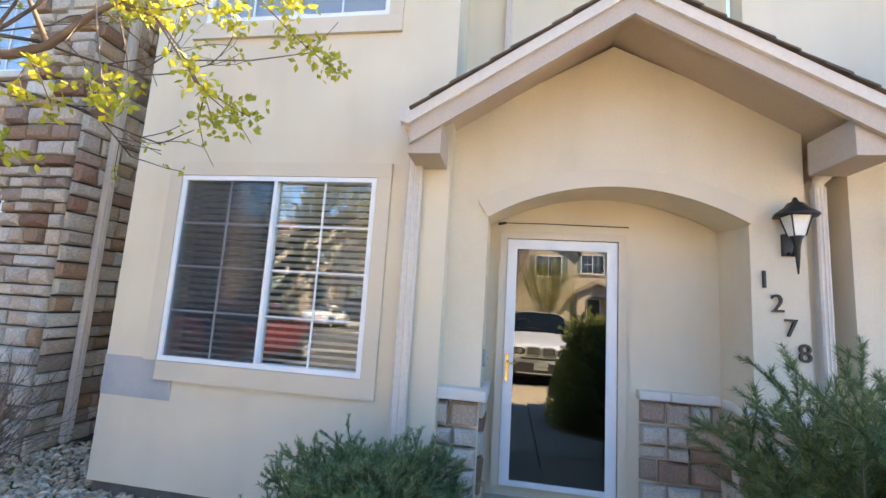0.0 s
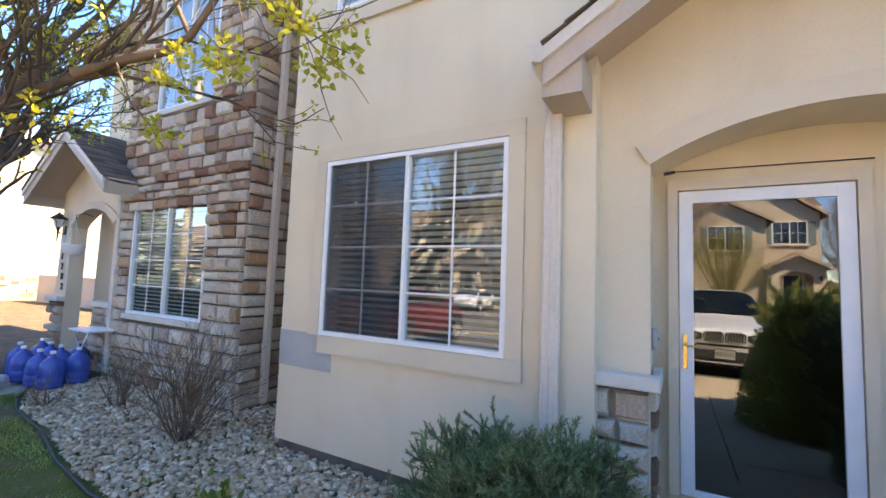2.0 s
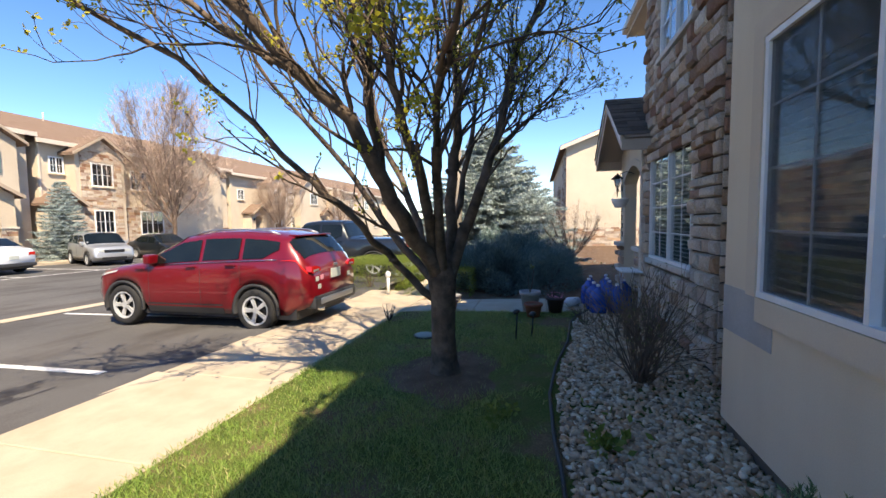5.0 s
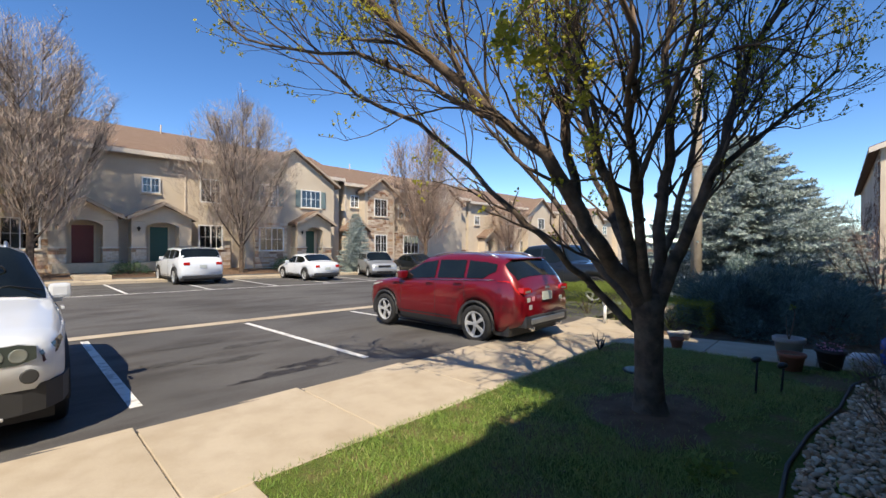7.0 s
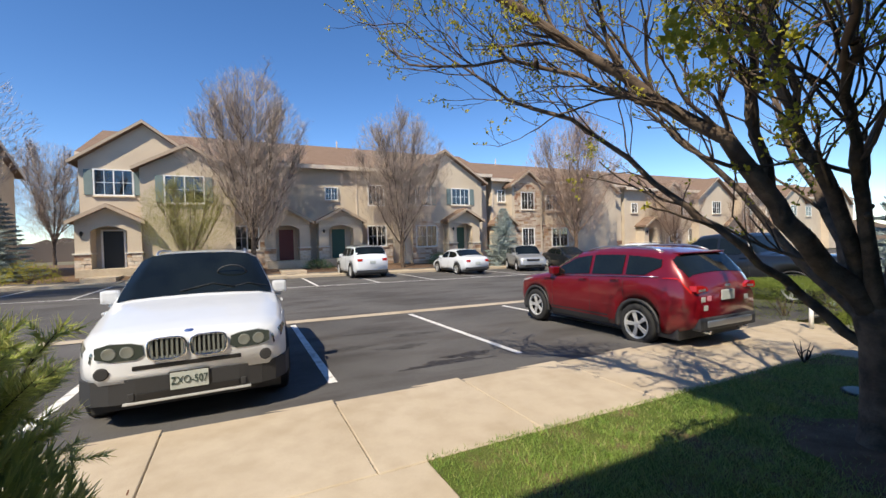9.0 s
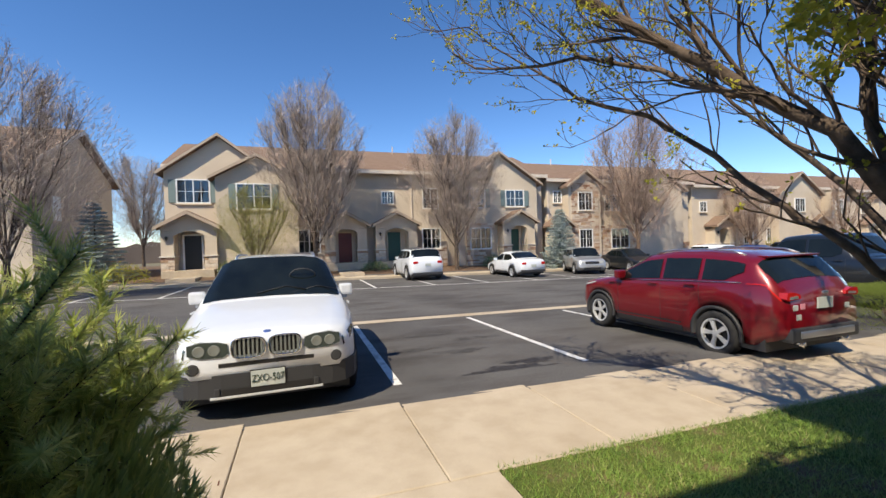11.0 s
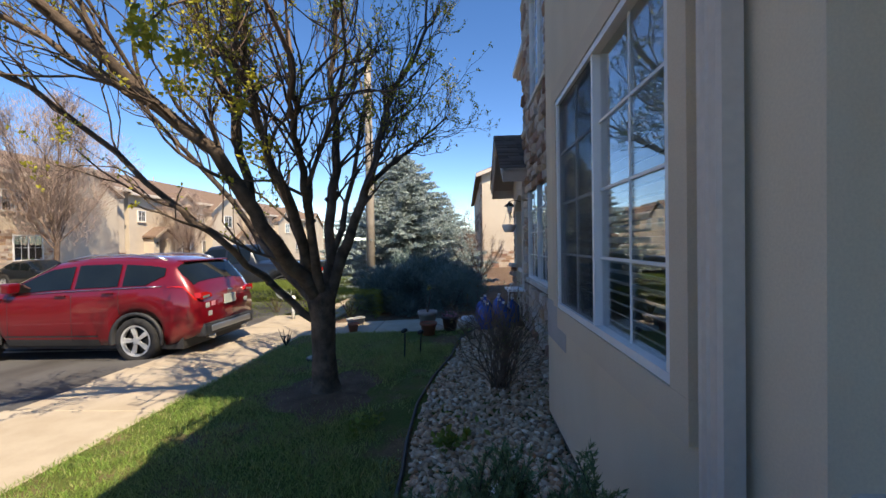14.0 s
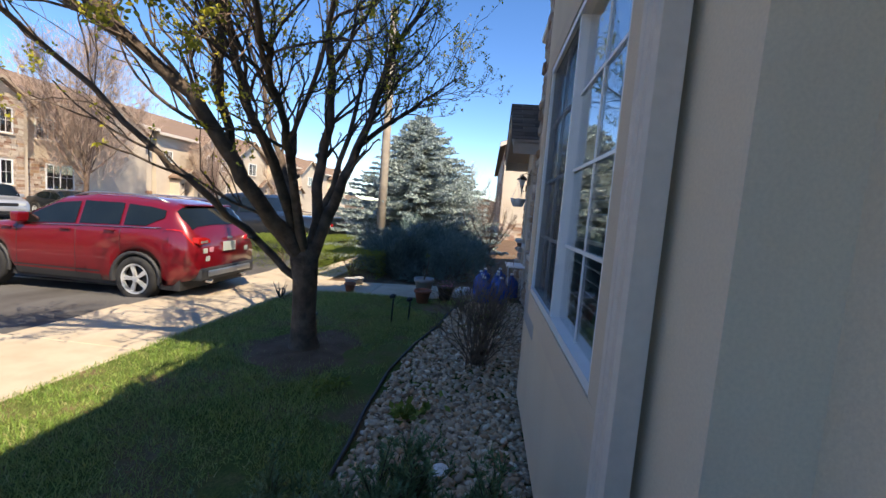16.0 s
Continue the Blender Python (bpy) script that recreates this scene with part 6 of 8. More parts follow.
# ---- far houses ----
STUCCO_FAR = two_tone("stucco_sand", (0.55, 0.46, 0.36), (0.62, 0.53, 0.42), 0.5, 0.95, fine=30, bump=0.2, dist=0.004, spec=0.1)
RAKE = plain("rake_board_tan", (0.42, 0.33, 0.25), 0.7)
SHUTTER = plain("blue_shutter", (0.16, 0.22, 0.22), 0.6)
REDDOOR, GREENDOOR = plain("red_door", (0.16, 0.025, 0.02), 0.4), plain("green_door", (0.015, 0.075, 0.055), 0.4)


def roof_far_mat():
    k = Mat("far_shingle", 0.95, spec=0.1)
    c = k.ramp(k.noise(3.0, 5, k.scaled((0.6, 6.0, 6.0))), [(0.3, (0.17, 0.115, 0.085)), (0.7, (0.25, 0.175, 0.135))])
    c = k.mix(c, k.ramp(k.noise(40, 2), [(0.3, (0.8,) * 3), (0.7, (1.1,) * 3)]), 0.7, "MULTIPLY")
    w = k.n.new("ShaderNodeTexWave")
    w.bands_direction = "Z"
    w.inputs["Scale"].default_value = 4.0
    k.l.new(k.co, w.inputs["Vector"])
    k.color(c).bump(w.outputs["Fac"], 0.5, 0.02)
    return k.m


ROOF_FAR = roof_far_mat()
FARPANE = glass_mat("far_glass", (0.25, 0.28, 0.3), 0.12)


def far_window(b, x, z, w, h, y, shutters=False, n=2):
    """A window of a far house, looking to +y."""
    o = empty("window", x, y, z, label="white framed window" + (" with blue-grey shutters" if shutters else ""))
    o.parent = b
    bm = bmesh.new()
    t = 0.07
    for a in ((-w / 2 - t, w / 2 + t, h, h + t), (-w / 2 - t, w / 2 + t, -t, 0), (-w / 2 - t, -w / 2, 0, h), (w / 2, w / 2 + t, 0, h)):
        box_bm(bm, a[0], a[1], -0.02, 0.06, a[2], a[3])
    part("frame", bm, VINYL, o)
    for k in range(n):
        a, c = -w / 2 + w * k / n, -w / 2 + w * (k + 1) / n
        box("pane", a + 0.02, c - 0.02, 0.012, 0.016, 0, h, FARPANE, o)
        # flat sheet: blind colour, or the dark tone painted for an unlit room
        box("backing", a + 0.02, c - 0.02, -0.015, -0.011, 0, h, BLIND if (k + int(abs(x))) % 3 else ROOMDARK, o, "flat backing behind the pane, blind-pale or dark as an unlit room")
        box("glazing_bar", (a + c) / 2 - 0.012, (a + c) / 2 + 0.012, 0.017, 0.026, 0, h, VINYL, o)
    for k in range(1, n):
        c = -w / 2 + w * k / n
        box("mullion", c - 0.03, c + 0.03, -0.01, 0.04, 0, h, VINYL, o)
    box("glazing_bar", -w / 2, w / 2, 0.017, 0.0255, h / 2 - 0.012, h / 2 + 0.012, VINYL, o)
    box("sill", -w / 2 - 0.12, w / 2 + 0.12, -0.02, 0.10, -t - 0.07, -t, STUCCO_TRIM, o)
    if shutters:
        for s in (-1, 1):
            box("shutter", *sorted((s * (w / 2 + t + 0.02), s * (w / 2 + t + 0.40))), -0.01, 0.05, -0.02, h + 0.02, SHUTTER, o, "blue-grey shutter", bevel=0.01)
    return o


def stone_field_bm(bm, x0, x1, z0, z1, y, rg, holes=(), h=0.16, w=0.38, side=1, proud=0.05):
    z = z0
    while z < z1 - 0.04:
        hh = min(rg.choice((0.75, 1.0, 1.3)) * h, z1 - z)
        x = x0
        while x < x1 - 0.03:
            ww = min(rg.uniform(0.6, 1.5) * w, x1 - x)
            if x1 - x - ww < 0.08:
                ww = x1 - x
            cx, cz = x + ww / 2, z + hh / 2
            if not any(a - 0.02 < cx < b + 0.02 and c - 0.02 < cz < d + 0.02 for a, b, c, d in holes):
                p = proud * rg.uniform(0.5, 1.3)
                ys = sorted((y, y + side * p))
                box_bm(bm, x + 0.008, x + ww - 0.008, ys[0], ys[1], z + 0.008, z + hh - 0.008)
            x += ww
        z += hh
    return bm


def far_gable(b, x0, x1, y, zb, ze, zp, yb, mat=None, over=0.35, xp=None):
    """A wing with its gable to +y."""
    xp = (x0 + x1) / 2 if xp is None else xp
    prism("gable_wall", [(x0, zb), (x1, zb), (x1, ze), (xp, zp), (x0, ze)], "y", yb, y, mat or STUCCO_FAR, b)
    for s, xe in ((-1, x0), (1, x1)):
        sl = (zp - ze) / abs(xp - xe)
        xo, zo = xe + s * over, ze - sl * over
        prism("roof_slope", [(xo, zo + 0.02), (xp, zp + 0.02), (xp, zp + 0.22), (xo, zo + 0.22)], "y", yb, y + over, ROOF_FAR, b)
        prism("rake_board", [(xo, zo + 0.03), (xp, zp + 0.03), (xp, zp + 0.2), (xo, zo + 0.2)], "y", y + over + 0.002, y + over + 0.05, RAKE, b)


def far_porch(b, x, y, zf, door, w=2.9, storm=False, lantern=True):
    """Gabled entry: stone-footed piers, arch, door."""
    h = w / 2
    for s in (-1, 1):
        a, c = sorted((x + s * (h - 0.1), x + s * (h - 0.75)))
        box("pier", a, c, y - 1.0, y, zf - 0.6, zf + 2.3, STUCCO_FAR, b)
        tagged(part("pier_facing", stone_field_bm(bmesh.new(), a - 0.03, c + 0.03, zf - 0.5, zf + 0.78, y, random.Random(int(x * 7) + s)), STONE_FAR, b, "ledge-stone pier base"), kind="stuff")
        box("pier_cap", a - 0.08, c + 0.08, y - 0.9, y + 0.10, zf + 0.79, zf + 0.87, CAST, b)
    xa, xb = x - h + 0.75, x + h - 0.75
    arc = arch_outline(xa, xb, zf + 2.02, zf + 2.3, 10)
    prism("arch_wall", arc + [(xb, zf + 2.31), (x + h - 0.1, zf + 2.31), (x + h - 0.1, zf + 2.6), (x, zf + 3.3), (x - h + 0.1, zf + 2.6), (x - h + 0.1, zf + 2.31), (xa, zf + 2.31)][::1], "y", y - 0.3, y - 0.001, STUCCO_FAR, b)
    for s in (-1, 1):
        prism("roof_slope", [(x + s * (h + 0.15), zf + 2.42), (x, zf + 3.34), (x, zf + 3.50), (x + s * (h + 0.15), zf + 2.58)], "y", y - 1.2, y + 0.42, ROOF_FAR, b)
        prism("rake_board", [(x + s * (h + 0.15), zf + 2.36), (x, zf + 3.28), (x, zf + 3.48), (x + s * (h + 0.15), zf + 2.56)], "y", y + 0.422, y + 0.47, RAKE, b)
    box("doorstep", x - h + 0.2, x + h - 0.2, y - 1.0, y + 0.5, zf - 0.5, zf, CONCRETE, b)
    d = empty("door", x, y - 1.0, zf, label="front door of a far house")
    d.parent = b
    box("leaf", -0.46, 0.46, 0.01, 0.06, 0.0, 2.05, door, d)
    box("casing", -0.56, -0.465, 0.0, 0.09, 0, 2.14, VINYL if storm else STUCCO_TRIM, d)
    box("casing", 0.465, 0.56, 0.0, 0.09, 0, 2.14, VINYL if storm else STUCCO_TRIM, d)
    box("casing", -0.464, 0.464, 0.0, 0.09, 2.06, 2.14, VINYL if storm else STUCCO_TRIM, d)
    lathe("lantern", [(0.02, 0), (0.08, 0.15), (0.11, 0.17), (0.02, 0.28)], BLACK, b, sides=6, m=pose(x + h - 0.42, y + 0.12, zf + 1.75))


def far_block(name, x0, x1, zb, label, comps, ridge=8.9, eave_z=6.45, yf=-27.6, yb=-38):
    b = empty(name, (x0 + x1) / 2 * 0, 0, 0, label=label, category="house", group="houses across the lot")
    rg = random.Random(int(abs(x0) * 10))
    box("wall", x0, x1, yb, yf, zb - 1.0, eave_z + zb, STUCCO_FAR, b)
    ym = (yb + yf) / 2
    prism("roof", [(yf + 0.5, eave_z + zb - 0.1), (ym, ridge + zb), (yb - 0.5, eave_z + zb - 0.1), (yb - 0.5, eave_z + zb + 0.08), (ym, ridge + zb + 0.2), (yf + 0.5, eave_z + zb + 0.08)], "x", x0 - 0.3, x1 + 0.3, ROOF_FAR, b)
    box("eave_board", x0 - 0.3, x1 + 0.3, yf + 0.5, yf + 0.56, eave_z + zb - 0.2, eave_z + zb + 0.06, GUTTER, b)
    prism("gable_end", [(yf, eave_z + zb - 0.1), (ym, ridge + zb - 0.1), (yb, eave_z + zb - 0.1)], "x", x0, x1, STUCCO_FAR, b)
    for c in comps:
        k, x = c[0], c[1]
        if k == "gable":
            far_gable(b, x - c[2], x + c[2], yf + c[3], zb - 0.8, zb + c[4], zb + c[5], yf - 3)
        elif k == "porch":
            far_porch(b, x, yf + (1.85 if len(c) > 4 or x == -15.2 else 0.95), zb + 0.05, c[2], c[3], storm=x == 6.75)
        elif k == "win":
            far_window(b, x, zb + c[2], c[3], c[4], yf + c[5] + 0.02, len(c) > 6)
        elif k == "stone":
            _, x, w, za, zt, dy, holes = c
            box("bay", x - w / 2, x + w / 2, yf - 1, yf + dy, zb - 0.8, zb + zt, STUCCO_FAR, b)
            hs = [(x + h[0] - h[2] / 2 - 0.08, x + h[0] + h[2] / 2 + 0.08, zb + h[1] - 0.12, zb + h[1] + h[3] + 0.1) for h in holes]
            tagged(part("bay_facing", stone_field_bm(bmesh.new(), x - w / 2, x + w / 2, zb + za, zb + zt, yf + dy, rg, hs), STONE_FAR, b, "ledge-stone facing"), kind="stuff")
            for h in holes:
                far_window(b, x + h[0], zb + h[1], h[2], h[3], yf + dy + 0.04)
        elif k == "vent":
            tube("roof_vent", [(x, yf - 4.6, zb + ridge - 0.6), (x, yf - 4.6, zb + ridge + 0.55)], 0.05, FASCIA, b, sides=6)
        elif k == "spout":
            box("downspout", x - 0.04, x + 0.04, yf, yf + 0.07, zb - 0.2, zb + eave_z - 0.2, GUTTER, b)
    return b


FARLABEL = "row of two-storey tan stucco townhouses with brown roofs and stone trim"
far_block("far_house", -18.4, 8.1, 0.55, FARLABEL, [
    ("gable", 5.2, 3.0, 0.8, 6.0, 8.2), ("gable", 3.0, 2.35, 1.5, 5.6, 6.9),
    ("porch", 6.75, BLACK, 3.1, 1), ("win", 6.65, 4.15, 1.7, 1.35, 0.8, 1), ("win", 3.2, 3.7, 1.9, 1.5, 1.5, 1),
    ("stone", 3.2, 4.6, -0.5, 2.6, 1.0, [(0.0, 0.8, 1.8, 1.4)]),
    ("stone", 0.0, 2.2, -0.5, 6.3, 0.8, [(0, 0.85, 1.3, 1.45), (0, 3.8, 1.2, 1.3)]), ("gable", 0.0, 1.15, 0.75, 6.2, 6.9),
    ("porch", -2.4, REDDOOR, 3.0), ("porch", -5.9, GREENDOOR, 3.2), ("win", -5.5, 4.2, 0.8, 0.8, 0.02),
    ("stone", -8.6, 2.4, -0.5, 1.0, 0.5, [(0, 0.85, 1.3, 1.4)]), ("win", -8.6, 3.8, 1.1, 1.4, 0.5), ("spout", -7.3), ("spout", -10.1),
    ("gable", -14.0, 3.4, 0.9, 5.7, 7.9), ("win", -12.2, 3.8, 1.2, 1.4, 0.9, 1), ("win", -15.4, 3.9, 1.5, 1.2, 0.9, 1),
    ("stone", -12.3, 2.3, -0.5, 2.6, 1.1, [(0, 0.7, 1.6, 1.5)]), ("porch", -15.2, GREENDOOR, 2.9), ("vent", -7.0), ("vent", 1.5)])
far_block("far_house", -34.5, -18.9, 0.25, FARLABEL, [
    ("win", -19.9, 4.6, 0.7, 0.9, 0.02), ("spout", -19.0), ("stone", -22.0, 2.7, -0.5, 6.1, 0.9, [(0, 0.8, 1.2, 1.4), (0, 3.9, 1.3, 1.4)]), ("gable", -22.0, 1.6, 0.88, 5.9, 7.0),
    ("porch", -19.6, BLACK, 2.0), ("stone", -25.8, 4.0, -0.5, 2.6, 0.6, [(0, 0.6, 1.8, 1.6)]), ("win", -25.5, 3.9, 1.5, 1.3, 0.05), ("win", -29.3, 3.9, 1.2, 1.3, 0.05), ("spout", -23.6),
    ("stone", -31.5, 5.6, -0.5, 0.9, 0.2, []), ("vent", -22.5), ("vent", -27.5), ("gable", -30.5, 2.6, 0.6, 5.7, 7.4)], ridge=8.7)
far_block("far_house", -58.0, -35.0, 0.0, FARLABEL, [
    ("porch", -38.0, GREENDOOR, 2.8), ("stone", -41.2, 2.6, -0.5, 6.0, 0.9, [(0, 0.8, 1.2, 1.4), (0, 3.7, 1.2, 1.4)]), ("gable", -41.2, 1.6, 0.88, 5.9, 7.0), ("win", -36.4, 4.0, 0.8, 0.9, 0.02),
    ("stone", -37.5, 4.6, -0.5, 0.9, 0.1, []), ("gable", -49.0, 3.2, 0.9, 5.7, 7.8), ("win", -49.0, 3.9, 1.5, 1.3, 0.9), ("porch", -52.0, REDDOOR, 2.8), ("win", -46.0, 0.8, 1.5, 1.4, 0.02), ("win", -45.0, 3.9, 1.3, 1.3, 0.02), ("stone", -55.5, 2.6, -0.5, 6.0, 0.9, [(0, 3.7, 1.2, 1.4)]), ("vent", -44.0)])
far_block("far_house", -86.0, -58.6, -0.2, FARLABEL, [
    ("porch", -62.0, GREENDOOR, 2.8), ("gable", -66.0, 3.2, 0.9, 5.7, 7.8), ("win", -66.0, 3.9, 1.5, 1.3, 0.9), ("win", -62.0, 3.9, 1.5, 1.3, 0.02), ("win", -72.0, 3.9, 1.5, 1.3, 0.02), ("win", -72.0, 0.8, 1.5, 1.3, 0.02), ("gable", -79.0, 3.2, 0.9, 5.7, 7.8)])

# the end house at the far corner and the row beyond our own
def end_house(name, label, x0, x1, y0, y1, zb, eave_z, ridge_z, wall=None):
    b = empty(name, label=label, category="house")
    box("wall", x0, x1, y0, y1, zb - 1, eave_z, wall or STUCCO_FAR, b)
    ym = (y0 + y1) / 2
    prism("gable_end", [(y0, eave_z), (ym, ridge_z - 0.15), (y1, eave_z)], "x", x0, x1, wall or STUCCO_FAR, b)
    for s, ye in ((-1, y0), (1, y1)):
        sl = (ridge_z - eave_z) / abs(ym - ye)
        yo, zo = ye + s * 0.4, eave_z - 0.4 * sl
        prism("roof_slope", [(yo, zo), (ym, ridge_z), (ym, ridge_z + 0.2), (yo, zo + 0.2)], "x", x0 - 0.4, x1 + 0.4, ROOF_FAR, b)
        for xx in (x0 - 0.45, x1 + 0.401):
            prism("rake_board", [(yo, zo - 0.08), (ym, ridge_z - 0.08), (ym, ridge_z + 0.16), (yo, zo + 0.16)], "x", xx, xx + 0.049, GUTTER, b)
    return b


eh = end_house("end_house", "tan stucco end house with its gable wall in shade", 13.0, 34.0, -33.0, -23.6, 0.5, 6.5, 9.0)
tagged(part("base_facing", stone_field_bm(bmesh.new(), -33.0, -23.6, -0.2, 1.4, 0, random.Random(3)), STONE_FAR, eh, "ledge-stone base"), kind="stuff").matrix_basis = Matrix(((0, -1, 0, 13.0), (1, 0, 0, 0), (0, 0, 1, 0), (0, 0, 0, 1)))
box("window", 12.97, 13.0, -26.3, -25.5, 3.6, 4.9, VINYL, eh)
box("window", 12.97, 13.0, -31.0, -30.4, 4.0, 4.8, CARGLASS, eh)
nh = end_house("row_house", "sunlit pale stucco gable wall of the next row of houses", -50.0, -27.5, 3.6, 13.0, -0.3, 6.1, 7.9)
tagged(part("corner_facing", stone_field_bm(bmesh.new(), -31.0, -27.6, -0.2, 5.8, 3.58, random.Random(4), side=-1), STONE_FAR, nh, "ledge-stone bay"), kind="stuff")
tagged(part("base_facing", stone_field_bm(bmesh.new(), 3.6, 13.0, -0.3, 1.0, 0, random.Random(8), side=-1), STONE_FAR, nh, "ledge-stone base"), kind="stuff").matrix_basis = Matrix(((0, -1, 0, -27.5), (1, 0, 0, 0), (0, 0, 1, 0), (0, 0, 0, 1)))
box("fence_wall", -26.0, -14.0, 8.4, 8.6, -0.4, 1.1, STUCCO_FAR, None, "low pale garden wall beyond the porch")["category"] = "wall"

# far pavement
fp = empty("far_pavement", label="pale concrete pavement along the far houses", category="pavement", kind="structure")
for i in range(-30, 8):
    bm = bmesh.new()
    box_bm(bm, i * 1.9, i * 1.9 + 1.885, -23.5, -22.0, -0.2, 0.14, Matrix.Translation((0, 0, ground_z(i * 1.9, -21.9))))
    part("slab", bm, CONCRETE, fp)
fw = []
for x in (6.75, -2.4, -5.9, -15.2):
    box("walk_slab", x - 0.7, x + 0.7, -26.6, -23.51, -0.3, 0.0, CONCRETE, fp, m=Matrix.Translation((0, 0, ground_z(x, -25.5) + 0.03)))

for i, (x, y, rx, ry, h, m) in enumerate(((4.4, -25.6, 1.0, 0.7, 0.9, BOXWOOD), (-4.1, -25.4, 0.9, 0.7, 0.6, JUNIPER), (-12.8, -25.6, 0.7, 0.6, 0.8, JUNIPER), (9.4, -23.8, 1.2, 0.8, 1.0, BUDLEAF),
                                          (11.4, -22.4, 1.3, 0.9, 1.1, JUNIPER), (-20.5, -25.8, 1.0, 0.8, 0.9, JUNIPER), (-24.5, -25.6, 0.8, 0.6, 1.2, BOXWOOD), (-43.0, -25.6, 0.9, 0.8, 1.5, BUDLEAF))):
    shrub_mass("far_shrub", x, y, rx, ry, h, 40 + i, "low shrub at the foot of the far houses", m, 700, 0.10)

# ---- hedges and shrubs on our side ----
shrub_mass("hedge", -10.1, -2.55, 0.85, 1.05, 0.72, 60, "clipped yellow-green hedge beside the walk", BOXWOOD, 9000, 0.045, "box", cat="hedge")
shrub_mass("hedge", -12.3, -2.6, 1.3, 1.1, 0.7, 61, "clipped yellow-green hedge beside the walk", BOXWOOD, 6000, 0.05, "box", cat="hedge")
shrub_mass("hedge", -9.15, -0.35, 0.6, 0.75, 0.6, 62, "clipped yellow-green hedge at the path corner", BOXWOOD, 5000, 0.045, "box", cat="hedge")
shrub_mass("shrub", -10.2, 0.75, 1.2, 1.0, 0.95, 63, "dark blue-green spreading juniper in shade", SHADEJUN, 11000, 0.11, wild=0.28)
shrub_mass("shrub", -11.9, 1.1, 2.2, 1.6, 1.0, 64, "tall dark blue-green spreading juniper in shade", SHADEJUN, 12000, 0.14, wild=0.32)
shrub_mass("shrub", -9.6, 2.1, 0.9, 0.7, 0.85, 65, "low dark green shrub beside the next porch", SHADEJUN, 6000, 0.06)
# pine needles again, with the sunshine on this bush put into their colour
PINE_SUNLIT = leaf_mat("sunlit_pine_needles", [(0, (0.10, 0.15, 0.03)), (0.5, (0.24, 0.31, 0.06)), (0.85, (0.38, 0.42, 0.10)), (1, (0.55, 0.55, 0.22))], trans=0.3)
spray = []
rj = random.Random(3)
boughs = [(rj.uniform(0, 6.28), rj.uniform(0.08, 1.35), rj.uniform(0.55, 0.82)) for _ in range(190)]
spray_bush("juniper", -0.55, 2.52, 0.0, boughs, 5, "spreading grey-green juniper under the downspout", JUNIPER, needle=0.026, step=0.008, thick=3, fat=0.13, sprigs=5, fill=(0.74, 0.72, 16000, 0.06))
rp = random.Random(9)
boughs = [(rp.uniform(0, 6.28), rp.uniform(0.95, 1.52), rp.uniform(0.75, 1.42)) for _ in range(96)] + [(rp.uniform(0, 6.28), rp.uniform(0.4, 1.0), rp.uniform(0.4, 0.7)) for _ in range(34)]
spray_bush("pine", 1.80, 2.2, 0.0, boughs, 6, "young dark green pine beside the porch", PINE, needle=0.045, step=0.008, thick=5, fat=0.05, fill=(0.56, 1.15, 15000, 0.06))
rp = random.Random(10)
boughs = [(rp.uniform(0, 6.28), rp.uniform(1.30, 1.56), rp.uniform(1.08, 1.58)) for _ in range(42)] + [(rp.uniform(0, 6.28), rp.uniform(0.25, 1.25), rp.uniform(0.48, 0.90)) for _ in range(62)]
spray_bush("pine", 1.48, 0.70, 0.0, boughs, 7, "bushy young pine beside the path, its needle colour brightened as if sunlit", PINE_SUNLIT, needle=0.048, step=0.008, thick=5, fat=0.055, fill=(0.74, 1.42, 29000, 0.06))


def bare_shrub(name, x, y, h, w, seed, label, stems=16):
    t = empty(name, x, y, ground_z(x, y), label=label, category="shrub")
    rg = random.Random(seed)
    bm, tp = bmesh.new(), []
    for _ in range(stems):
        a = rg.uniform(0, 6.28)
        d = Vector((math.cos(a) * rg.uniform(0.1, 0.8) * w, math.sin(a) * rg.uniform(0.1, 0.8) * w, h)).normalized()
        grow(bm, Vector((rg.gauss(0, 0.04), rg.gauss(0, 0.04), -0.02)), d, 0.007, h * rg.uniform(0.3, 0.55), 2, rg, tp, 0.55, 0.1, 4, 0.7, (2, 3), 0.14)
    part("stem", bm, TWIG, t, smooth=True)
    bl = bmesh.new()
    for p, d, l in tp:
        if rg.random() < 0.35:
            leaf_bm(bl, p, 0.02, rg, 2)
    tagged(part("leaves", bl, leaf_mat("dull_leaf_" + str(seed), [(0, (0.10, 0.09, 0.03)), (1, (0.16, 0.17, 0.05))]), t), kind="stuff")
    return t


bare_shrub("rose_bush", -3.78, 2.74, 1.0, 0.9, 3, "leggy leafless rose bush in the gravel before the stone wall", 46)
bare_shrub("rose_bush", -5.3, 2.9, 0.65, 0.6, 4, "small leafless rose bush in the gravel", 16)
bare_shrub("rose_bush", -6.0, 2.5, 0.35, 0.6, 6, "low dead rose stems in the gravel", 12)

